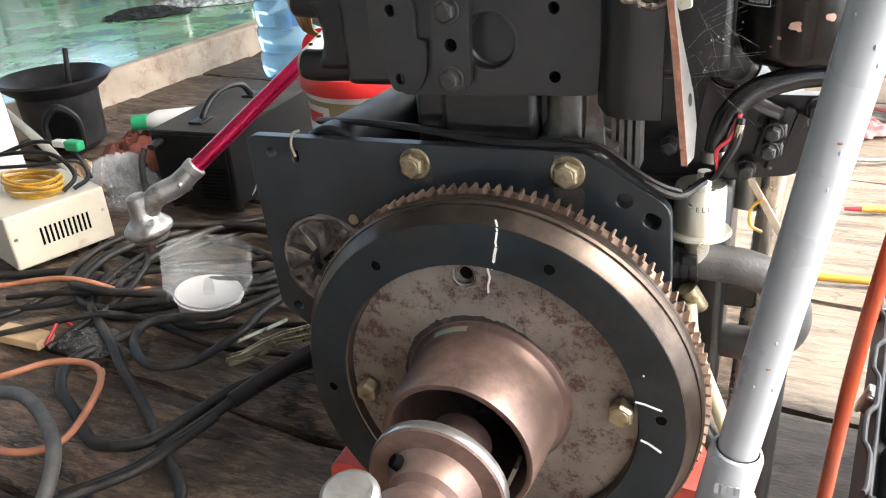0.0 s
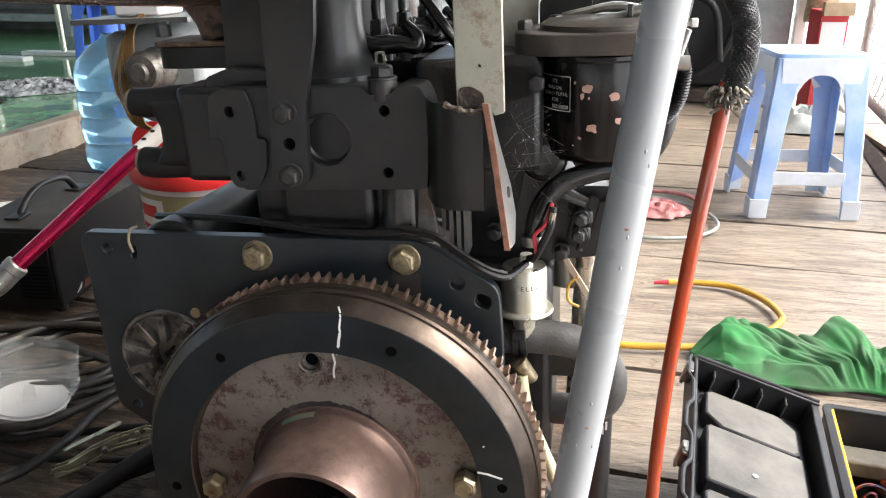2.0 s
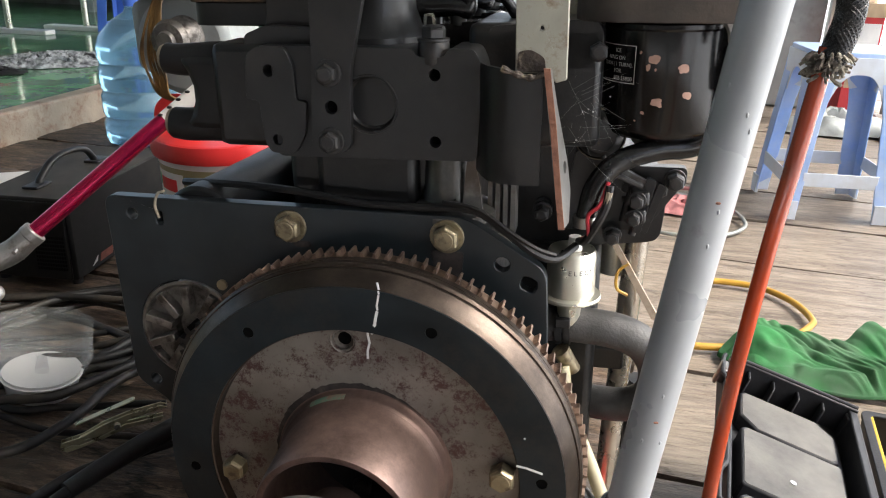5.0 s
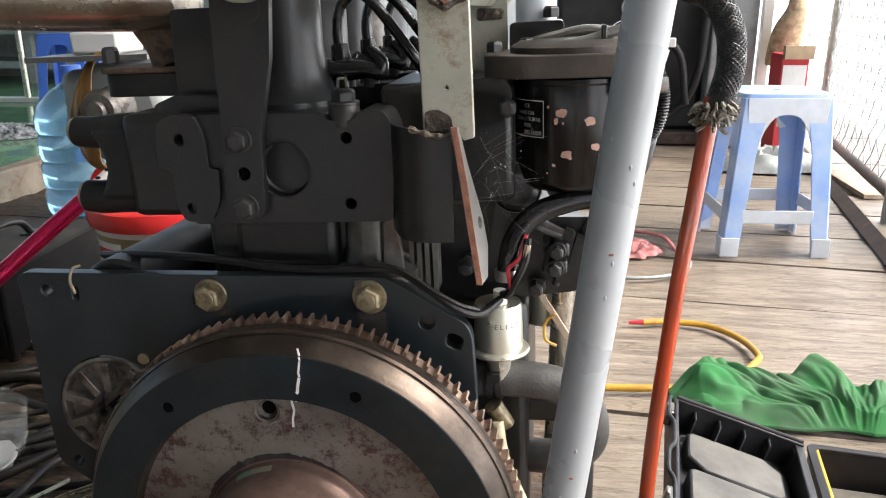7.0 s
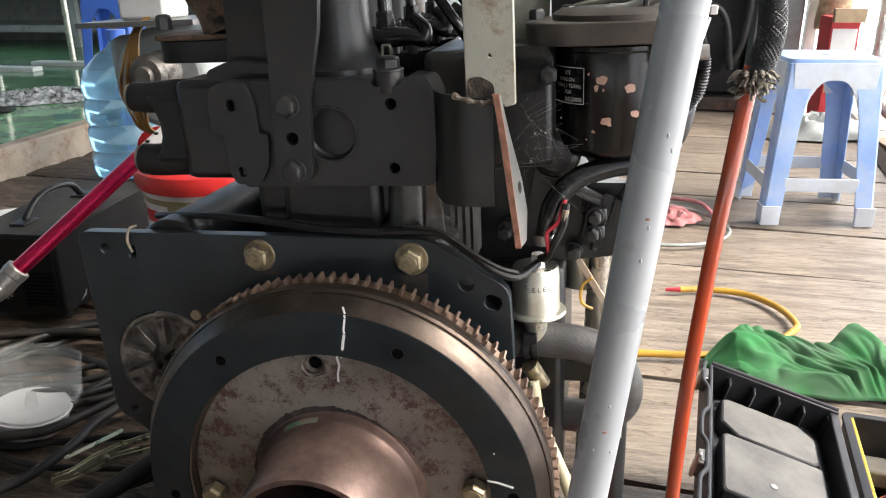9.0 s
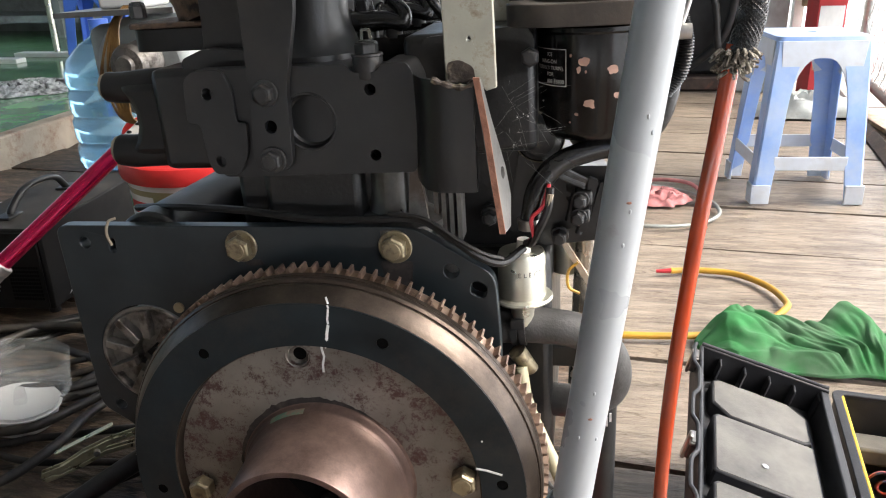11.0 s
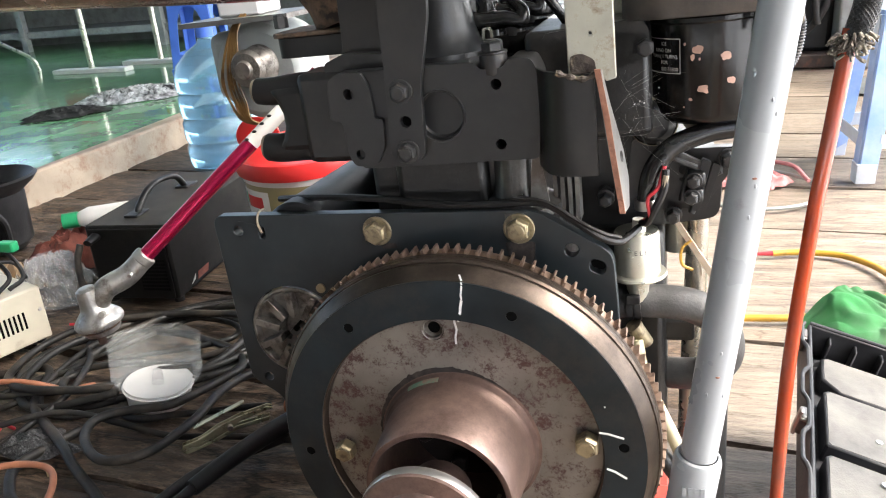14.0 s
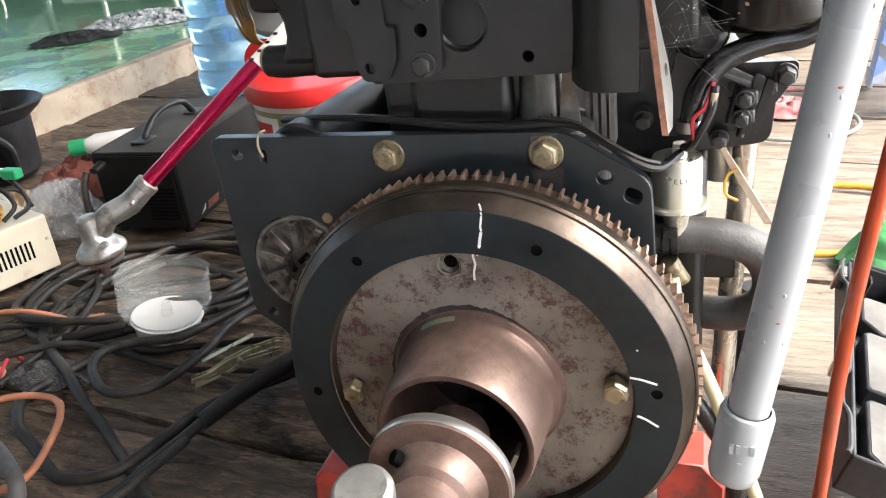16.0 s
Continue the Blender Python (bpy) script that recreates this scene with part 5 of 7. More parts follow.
for k in range(170):
    a, b = random.uniform(0, 2 * math.pi), random.uniform(-0.7, 1.1)
    c = Vector((0.3222, -0.105, 0.6575 + random.uniform(-0.004, 0.004)))
    d = Vector((math.cos(a), math.sin(a), 0.35 * b - 0.2)).normalized()
    p = c + d * 0.005
    q = c + d * random.uniform(0.008, 0.0135)
    mid = (p + q) / 2 + Vector((0, 0, random.uniform(-0.002, 0.004)))
    tube([p, mid, q], random.uniform(0.0005, 0.0011), 4, 2, bm)
part("frayed_end", bm, FRAY, rod, "frayed fibre end of the hose")

# zinc cap in front of the coupling
cap = thing("threaded_plug", "zinc-plated round plug standing on a rod before the coupling", "plug")
part("plug_head", lathe([(0.0, 0.004), (0.0135, 0.004), (0.0160, 0.002), (0.0168, -0.001), (0.0162, -0.007), (0.0, -0.007)], pose(0.060, -0.272, 0.420, 14, 0, 0), 48), ALU, cap, "dull zinc-plated round head")
part("plug_stem", frustum((0.060, -0.272, 0.0), (0.060, -0.272, 0.414), 0.008, 0.008, 20), HUB, cap)

# ---- left of the engine ----
trim = thing("trimmer_shaft", "magenta anodised tube with cast aluminium gear head, leaning on the engine", "tool")
lo, hi = Vector((-0.520, 0.289, 0.325)), Vector((-0.330, 0.445, 0.513))
ax = (hi - lo).normalized()
part("shaft_tube", frustum(lo, hi + ax * 0.085, 0.0113, 0.0113, 32), MAGENTA, trim, "magenta anodised tube")
st = part("sticker", frustum(hi - ax * 0.060, hi + ax * 0.080, 0.01142, 0.01142, 32), WHITEPLASTIC, trim, "white sticker with dark blobs")
for k in range(4):
    c = hi + ax * (-0.060 + 0.016 * k) + Vector((-0.0015, -0.0076, 0.0076))
    bm = bmesh.new()
    bmesh.ops.create_icosphere(bm, subdivisions=2, radius=1, matrix=Matrix.Translation(c) @ Matrix.Diagonal((0.0042, 0.0026, 0.0026, 1)))
    part("dark_blob", bm, RUBBER, st)
GC = Vector((-0.572, 0.250, 0.262))
part("neck", tube([lo + ax * 0.020, lo - ax * 0.015, GC + Vector((0.016, 0.012, 0.040)), GC + Vector((0.004, 0.002, 0.018))], lambda s: 0.0150 + 0.0015 * math.sin(3.1 * s), 28, 6), ALU, trim, "cast aluminium neck")
part("neck_collar", frustum(lo + ax * 0.012, lo + ax * 0.026, 0.0162, 0.0162, 28), ALU, trim, bevel=0.002)
gear = part("gear_case", lathe([(0.0, 0.048), (0.011, 0.048), (0.015, 0.045), (0.0165, 0.036), (0.0170, 0.026), (0.0195, 0.014), (0.0275, 0.006), (0.0345, -0.002), (0.0355, -0.006), (0.0345, -0.010), (0.0275, -0.013), (0.0265, -0.016), (0.0265, -0.021), (0.0245, -0.024), (0.0, -0.0245)], Matrix.Translation(GC) @ pose(0, 0, 0, 4, -6, 0), 44), ALU, trim, "cast aluminium gear case")
part("case_band", lathe([(0.0270, -0.0135), (0.0282, -0.0142), (0.0282, -0.0158), (0.0270, -0.0165)], Matrix.Translation(GC) @ pose(0, 0, 0, 4, -6, 0), 44), GASKET, gear, "rusty seam")
part("grease_plug", frustum(GC + Vector((0.022, -0.012, 0.012)), GC + Vector((0.026, -0.020, 0.014)), 0.005, 0.0045, 6), STEEL, gear)
for s_ in (-1, 1):
    part("clamp_screw", frustum(lo - ax * 0.008 + Vector((0.010 * s_, -0.012, 0.002)), lo - ax * 0.008 + Vector((0.011 * s_, -0.018, 0.001)), 0.0034, 0.0030, 10), STEEL, gear)
part("output_shaft", frustum(GC + Vector((-0.003, 0, -0.044)), GC + Vector((-0.002, 0, -0.022)), 0.006, 0.007, 16), HUB, gear, "coppery output shaft")

pail = thing("oil_pail", "olive oil pail with a red lid and white label band", "bucket", pose(-0.535, 0.905, 0) @ Matrix.Diagonal((1, 1, 1.17, 1)))
part("pail_body", lathe([(0.0, 0.002), (0.118, 0.002), (0.120, 0.006), (0.1320, 0.272), (0.0, 0.272)], None, 56), BUCKET, pail)
part("white_band", lathe([(0.1325, 0.250), (0.1332, 0.264), (0.1338, 0.285)], None, 56), WHITEPLASTIC, pail, "white upper band")
bm = lathe([(0.137, 0.262), (0.1435, 0.262), (0.1455, 0.268), (0.1455, 0.283), (0.1425, 0.291), (0.136, 0.292), (0.133, 0.287), (0.0, 0.287)], None, 64)
bm.transform(Matrix.Translation((0, -0.14, 0.262)) @ Matrix.Rotation(radians(3), 4, "X") @ Matrix.Translation((0, 0.14, -0.262)))
part("lid", bm, REDPLASTIC, pail, "red plastic lid sitting ajar")
tongue = [(-0.103 + 0.054 * math.cos(a), 0.316 + 0.036 * math.sin(a)) for a in [2 * math.pi * k / 28 for k in range(28)]]
bm = slab(tongue, -0.002, 0.002)
bm.transform(Matrix.Translation((0, 0, 0.29)) @ Matrix.Rotation(radians(-12), 4, "X") @ Matrix.Translation((0, 0, -0.29)))
part("pull_flap", bm, REDPLASTIC, pail, "raised red pouring flap of the lid", bevel=0.0015)
bm = bmesh.new()
for k in range(11):
    a = radians(214 + 4.4 * k)
    for z in (0.172, 0.240):
        bm.verts.new((0.1318 * math.cos(a) * (0.92 if z < 0.2 else 0.985), 0.1318 * math.sin(a) * (0.92 if z < 0.2 else 0.985), z))
bm.verts.ensure_lookup_table()
for v in bm.verts:
    r = (0.1200 + 0.0125 * v.co.z / 0.285 + 0.0009) / math.hypot(v.co.x, v.co.y)
    v.co.x, v.co.y = v.co.x * r, v.co.y * r
for k in range(10):
    bm.faces.new((bm.verts[2 * k], bm.verts[2 * k + 2], bm.verts[2 * k + 3], bm.verts[2 * k + 1]))
lab = part("label", bm, WHITEPLASTIC, pail, "white maker's label with red and green bars")
for a0, a1, z0, z1, mm in ((218, 223, 0.211, 0.233, GREENPLASTIC), (224, 250, 0.207, 0.229, REDPLASTIC), (220, 252, 0.182, 0.192, REDPLASTIC)):
    bm = bmesh.new()
    cols = []
    for k in range(7):
        a = radians(a0 + (a1 - a0) * k / 6)
        cols.append([bm.verts.new(((0.1200 + 0.0125 * z / 0.285 + 0.0014) * math.cos(a), (0.1200 + 0.0125 * z / 0.285 + 0.0014) * math.sin(a), z)) for z in (z0, z1)])
    for p, q in zip(cols, cols[1:]):
        bm.faces.new((p[0], q[0], q[1], p[1]))
    part("label_bar", bm, mm, lab)

bottle = thing("water_bottle", "clear blue twenty-litre water bottle, half full", "bottle", pose(-1.43, 2.03, 0) @ Matrix.Scale(1.06, 4))
part("bottle_shell", lathe([(0.0, 0.004), (0.10, 0.0), (0.128, 0.008), (0.135, 0.03), (0.135, 0.075), (0.129, 0.085), (0.129, 0.10), (0.135, 0.11), (0.135, 0.165), (0.129, 0.175), (0.129, 0.19), (0.135, 0.20), (0.135, 0.255), (0.129, 0.265),
                            (0.129, 0.28), (0.135, 0.29), (0.134, 0.325), (0.12, 0.365), (0.075, 0.41), (0.035, 0.435), (0.028, 0.45), (0.028, 0.48), (0.0, 0.485)], None, 64), BLUEWATER, bottle)
part("bottle_cap", lathe([(0.030, 0.455), (0.031, 0.49), (0.0, 0.492)], None, 32), BLUEPLASTIC, bottle)

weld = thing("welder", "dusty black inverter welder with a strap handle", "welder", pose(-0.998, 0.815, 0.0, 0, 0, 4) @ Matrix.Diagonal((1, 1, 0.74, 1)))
part("case", box((-0.06, -0.02, 0.015), (0.145, 0.42, 0.262)), WELDERBLACK, weld, bevel=0.006)
part("front_panel", box((-0.052, -0.026, 0.022), (0.137, -0.0205, 0.255)), WELDERBLACK, weld, bevel=0.003)
# black bars on the panel stand for the shade in open vents
for i in range(12):
    for j in range(9):
        part("vent_slot", box((0.062 + 0.0058 * i, -0.0272, 0.050 + 0.012 * j), (0.0655 + 0.0058 * i, -0.0262, 0.0575 + 0.012 * j)), HOLESHADE, weld)
for k in range(10):
    a = 2 * math.pi * k / 10
    part("fan_slot", frustum((0.012 + 0.02 * math.cos(a), -0.0275, 0.09 + 0.02 * math.sin(a)), (0.012 + 0.02 * math.cos(a), -0.0262, 0.09 + 0.02 * math.sin(a)), 0.0045, 0.0045, 8), ALU, weld)
part("emblem", slab([(0.069, 0.031), (0.077, 0.055), (0.129, 0.057), (0.121, 0.033)], 0.1452, 0.1462, plane="yz"), BROWNCLOTH, weld, "dull red slanted emblem shape")
part("emblem_flash", slab([(0.039, 0.031), (0.064, 0.055), (0.059, 0.039)], 0.1452, 0.1462, plane="yz"), LABELW, weld, "thin white flash")
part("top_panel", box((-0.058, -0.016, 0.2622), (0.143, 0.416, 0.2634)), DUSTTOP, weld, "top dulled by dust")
part("handle", tube([(0.03, 0.065, 0.266), (0.03, 0.075, 0.285), (0.032, 0.12, 0.322), (0.034, 0.18, 0.330), (0.036, 0.24, 0.315), (0.038, 0.275, 0.268)], 0.0088, 10, 8), RUBBER, weld, "black strap handle")
part("handle_foot", box((0.012, 0.030, 0.2635), (0.048, 0.085, 0.272)), RUBBER, weld, bevel=0.003)
part("handle_foot", box((0.018, 0.255, 0.2635), (0.056, 0.310, 0.272)), RUBBER, weld, bevel=0.003)
part("cable_gland", frustum((-0.03, -0.026, 0.232), (-0.03, -0.06, 0.226), 0.013, 0.010, 16), RUBBER, weld)
for p in ((-0.04, 0.0), (0.13, 0.0), (-0.04, 0.38), (0.13, 0.38)):
    part("foot", frustum((p[0], p[1], 0.0), (p[0], p[1], 0.016), 0.012, 0.012, 12), RUBBER, weld)

spray = thing("white_bottle", "white plastic bottle with a green cap lying on the brown cloth", "bottle", Matrix.Translation((-0.036, -0.010, 0)))
part("bottle_body", lathe([(0.0, 0.0), (0.026, 0.001), (0.029, 0.006), (0.029, 0.12), (0.020, 0.145), (0.0145, 0.152), (0.0145, 0.16)], Matrix.Translation((-1.135, 1.13, 0.118)) @ Matrix.Rotation(radians(31), 4, "Z") @ Matrix.Rotation(radians(-90), 4, "Y"), 32), WHITEPLASTIC, spray)
part("cap", frustum((-1.263, 1.053, 0.118), (-1.297, 1.033, 0.118), 0.0215, 0.0205, 24), GREENPLASTIC, spray, "green screw cap")

psu = thing("battery_charger", "beige steel charger box with a slotted side", "charger", pose(-1.114, 0.415, 0, 0, 0, 70.3))
part("case", box((0.0, 0.0, 0.010), (0.208, 0.20, 0.128)), BEIGE, psu, "beige enamelled case", bevel=0.004)
# slots are black bars too; their inner shade is colour, the case is solid
for k in range(11):
    part("vent_slot", box((0.060 + 0.0098 * k, -0.0012, 0.048), (0.0645 + 0.0098 * k, -0.0002, 0.086)), HOLESHADE, psu)
part("screw", frustum((0.196, -0.0005, 0.078), (0.196, -0.003, 0.078), 0.004, 0.0032, 12), STEEL, psu)
part("screw", frustum((0.012, -0.0005, 0.078), (0.012, -0.003, 0.078), 0.004, 0.0032, 12), STEEL, psu)
for p in ((0.02, 0.02), (0.19, 0.02), (0.02, 0.18), (0.19, 0.18)):
    part("foot", frustum((p[0], p[1], 0.0), (p[0], p[1], 0.012), 0.01, 0.01, 12), RUBBER, psu)
coil = thing("yellow_cable_coil", "coiled yellow cable lying on the beige box", "cable", Matrix.Translation((0.038, 0.012, 0)))
for k in range(8):
    r = 0.050 + 0.0035 * (k % 3)
    pts = [(-1.205 + r * 1.25 * math.cos(a) + 0.004 * math.sin(3 * a + k), 0.535 + 0.75 * r * math.sin(a), 0.1325 + 0.0045 * k + 0.003 * math.sin(2 * a + k)) for a in [2 * math.pi * i / 12 for i in range(13)]]
    part("loop", tube(pts, 0.0032, 8, 5), YELLOW, coil)
clips = thing("jump_clips", "tangle of black leads and green clips on the charger", "cable", Matrix.Translation((0.038, 0.012, 0)))
part("lead", tube([(-1.34, 0.50, 0.20), (-1.24, 0.56, 0.205), (-1.17, 0.58, 0.195), (-1.12, 0.57, 0.16), (-1.13, 0.54, 0.135)], 0.0048, 8, 6), RUBBER, clips)
part("lead", tube([(-1.32, 0.55, 0.19), (-1.24, 0.60, 0.215), (-1.16, 0.61, 0.20), (-1.115, 0.60, 0.15), (-1.12, 0.56, 0.135)], 0.0048, 8, 6), RUBBER, clips)
part("lead", tube([(-1.30, 0.53, 0.175), (-1.20, 0.545, 0.185), (-1.14, 0.60, 0.18), (-1.13, 0.62, 0.135)], 0.004, 8, 6), RUBBER, clips)
part("clip_grip", box((-1.165, 0.600, 0.200), (-1.125, 0.622, 0.222)), GREENPLASTIC, clips, bevel=0.004)
part("clip_jaw", box((-1.20, 0.602, 0.205), (-1.166, 0.620, 0.220)), WHITEPLASTIC, clips, bevel=0.003)

cup = thing("cut_bottle_cup", "upturned cut bottle top of clear plastic with a white base", "cup", pose(-0.645, 0.418, 0.006) @ Matrix.Rotation(radians(7), 4, Vector((-0.66, 0.75, 0))) @ Matrix.Rotation(radians(3), 4, Vector((0.75, 0.66, 0))))
part("white_base", lathe([(0.0, 0.0), (0.051, 0.0), (0.0535, 0.003), (0.0545, 0.012), (0.0575, 0.026), (0.0620, 0.033), (0.0600, 0.034), (0.0, 0.030)], None, 48), WHITEPLASTIC, cup, "white plastic base")
part("milky_dregs", lathe([(0.0, 0.0350), (0.040, 0.0352), (0.0585, 0.0385), (0.0585, 0.0335), (0.0, 0.0335)], None, 48), WHITEPLASTIC, cup, "milky residue in the bottom")
bm = bmesh.new()
N = 64
rows_ = []
for r, z, sq in ((0.0610, 0.033, 0.0), (0.0720, 0.046, 0.2), (0.0775, 0.058, 0.4), (0.0770, 0.064, 0.6), (0.0745, 0.068, 0.8), (0.0750, 0.090, 1.0), (0.0755, 0.118, 1.0), (0.0747, 0.118, 1.0), (0.0742, 0.069, 0.8), (0.0765, 0.060, 0.4), (0.0600, 0.034, 0)):
    rows_.append([bm.verts.new(((r * (1 + 0.04 * sq * math.cos(8 * a))) * math.cos(a), (r * (1 + 0.04 * sq * math.cos(8 * a))) * math.sin(a), z + (0.003 * math.sin(2 * a + 0.6) if z > 0.1 else 0))) for a in [2 * math.pi * k / N for k in range(N)]])
for a, b in zip(rows_, rows_[1:]):
    for k in range(N):
        bm.faces.new((a[k], a[(k + 1) % N], b[(k + 1) % N], b[k]))
c1 = part("clear_wall", bm, CLEAR, cup, "clear plastic wall", sharp=14)
c1.visible_shadow = False
part("inner_knob", lathe([(0.0, 0.062), (0.007, 0.061), (0.009, 0.054), (0.011, 0.034)], None, 20), CLEAR, cup)

# welding leads and cables over the floor
WC, PC = "thick black welding cable lying in loops", "dusty black power cable on the floor"
cables = [
    ("welding_cable", WC, CABLE, 0.0078, [(-1.045, 0.755, 0.165), (-1.05, 0.735, 0.12), (-1.03, 0.72, 0.04), (-0.96, 0.70, 0.012), (-0.86, 0.66, 0.012), (-0.72, 0.64, 0.012), (-0.60, 0.59, 0.02), (-0.530, 0.52, 0.03), (-0.545, 0.45, 0.03), (-0.580, 0.370, 0.034), (-0.645, 0.340, 0.034), (-0.685, 0.305, 0.034), (-0.665, 0.253, 0.034), (-0.593, 0.208, 0.034), (-0.533, 0.243, 0.034), (-0.511, 0.334, 0.034), (-0.520, 0.42, 0.030), (-0.50, 0.50, 0.024), (-0.40, 0.58, 0.012)]),
    ("welding_cable", WC, CABLE, 0.0082, [(-1.25, 0.34, 0.012), (-1.05, 0.43, 0.012), (-0.938, 0.473, 0.014), (-0.859, 0.359, 0.022), (-0.79, 0.30, 0.026), (-0.716, 0.250, 0.026), (-0.62, 0.185, 0.016), (-0.536, 0.125, 0.012), (-0.425, 0.052, 0.012), (-0.382, 0.01, 0.012), (-0.36, -0.08, 0.012)]),
    ("welding_cable", WC, CABLE, 0.0085, [(-0.72, 0.30, 0.012), (-0.757, 0.203, 0.012), (-0.715, 0.14, 0.012), (-0.668, 0.109, 0.012), (-0.60, 0.07, 0.012), (-0.555, 0.055, 0.012), (-0.489, 0.071, 0.020), (-0.463, 0.149, 0.020), (-0.44, 0.22, 0.02), (-0.391, 0.296, 0.014), (-0.33, 0.36, 0.012)]),
    ("power_cable", PC, CABLE, 0.006, [(-1.15, 0.20, 0.01), (-1.005, 0.273, 0.01), (-0.968, 0.37, 0.012), (-0.887, 0.513, 0.012), (-0.796, 0.674, 0.012), (-0.727, 0.723, 0.012), (-0.60, 0.70, 0.012), (-0.45, 0.62, 0.01)]),
    ("power_cable", PC, CABLE, 0.006, [(-1.1, 0.26, 0.01), (-0.93, 0.33, 0.014), (-0.87, 0.42, 0.02), (-0.82, 0.52, 0.014), (-0.70, 0.58, 0.014), (-0.62, 0.64, 0.014), (-0.66, 0.70, 0.012), (-0.80, 0.70, 0.02), (-0.88, 0.62, 0.02), (-0.90, 0.53, 0.02), (-0.88, 0.40, 0.02), (-0.80, 0.33, 0.014), (-0.70, 0.36, 0.012), (-0.58, 0.37, 0.012), (-0.42, 0.42, 0.012)]),
    ("power_cable", PC, CABLE, 0.0065, [(-0.95, 0.42, 0.012), (-0.86, 0.47, 0.02), (-0.76, 0.50, 0.024), (-0.66, 0.53, 0.02), (-0.56, 0.60, 0.024), (-0.48, 0.66, 0.012)]),
    ("power_cable", PC, CABLE, 0.006, [(-1.05, 0.33, 0.012), (-0.90, 0.36, 0.03), (-0.77, 0.40, 0.03), (-0.70, 0.50, 0.012), (-0.62, 0.53, 0.012), (-0.47, 0.55, 0.012)]),
    ("power_cable", PC, CABLE, 0.0055, [(-0.98, 0.20, 0.01), (-0.88, 0.24, 0.03), (-0.78, 0.31, 0.035), (-0.66, 0.33, 0.012), (-0.54, 0.31, 0.012), (-0.40, 0.33, 0.012), (-0.28, 0.33, 0.01)]),
    ("power_cable", PC, CABLE, 0.006, [(-0.83, 0.22, 0.012), (-0.80, 0.36, 0.03), (-0.84, 0.48, 0.03), (-0.92, 0.58, 0.014), (-0.90, 0.66, 0.012), (-0.74, 0.72, 0.012), (-0.55, 0.76, 0.012)]),
    ("power_cable", PC, CABLE, 0.0075, [(-0.62, -0.12, 0.012), (-0.523, -0.038, 0.012), (-0.461, 0.028, 0.020), (-0.44, 0.09, 0.022), (-0.43, 0.15, 0.02)]),
    ("orange_cable", "thin orange-brown cable on the floor", TERRA, 0.005, [(-1.20, 0.27, 0.03), (-1.06, 0.32, 0.04), (-0.938, 0.365, 0.05), (-0.877, 0.381, 0.045), (-0.83, 0.405, 0.02), (-0.80, 0.44, 0.01)]),
    ("orange_cable", "thin orange-brown cable in a loop", TERRA, 0.0052, [(-0.90, 0.05, 0.02), (-0.798, 0.106, 0.04), (-0.742, 0.160, 0.042), (-0.668, 0.171, 0.042), (-0.622, 0.127, 0.042), (-0.588, 0.030, 0.036), (-0.64, -0.010, 0.03), (-0.72, 0.0, 0.02), (-0.82, 0.03, 0.012)]),
    ("grey_cable", "dusty grey rubber cable end", GREYRUB, 0.0098, [(-0.85, 0.05, 0.02), (-0.737, 0.061, 0.055), (-0.655, 0.047, 0.066), (-0.561, -0.007, 0.062), (-0.518, -0.065, 0.045), (-0.50, -0.14, 0.013)]),
    ("striped_wire", "thin red and white twisted wire", WIRERED, 0.0030, [(-0.98, 0.60, 0.045), (-0.93, 0.62, 0.040), (-0.88, 0.66, 0.030), (-0.84, 0.70, 0.012)]),
]
for k, (cx, cy, ra, rb, tw, z) in enumerate(((-0.74, 0.56, 0.26, 0.17, 0.7, 0.018), (-0.72, 0.58, 0.28, 0.16, 0.9, 0.030), (-0.77, 0.53, 0.23, 0.15, 0.5, 0.040), (-0.70, 0.60, 0.24, 0.13, 1.0, 0.026))):
    pts = []
    for i in range(19):
        a = 0.4 * k + 2 * math.pi * 1.15 * i / 18
        e, g = ra * math.cos(a) * (1 + 0.015 * i / 18), rb * math.sin(a)
        pts.append((cx + e * math.cos(tw) - g * math.sin(tw), cy + e * math.sin(tw) + g * math.cos(tw), z + 0.008 * math.sin(3 * a + k)))
    cables.append(("welding_cable", WC, CABLE, 0.0075, pts))
CUPC = Vector((-0.645, 0.418, 0))
for nm, lab_, mm, r, pts in cables:
    dense = []
    for q in spline(pts, 6):
        away = Vector((q.x, q.y, 0)) - CUPC
        if away.length < 0.066 + r:
            q = CUPC + away.normalized() * (0.066 + r) + Vector((0, 0, q.z))
        dense.append(q)
    pts = dense
    tagged(part(nm, tube(pts, r, 12, 2, wob=0.006), mm), lab_, "cable", "cables on the floor")

# earth clamp with its lead
clamp = thing("earth_clamp", "brass-plated welding earth clamp with black grip", "clamp")
CM = Matrix.Translation((-0.4940, 0.2640, 0.022)) @ Matrix.Rotation(0.570, 4, "Z") @ Matrix.Rotation(radians(-6), 4, "Y") @ Matrix.Scale(0.82, 4)
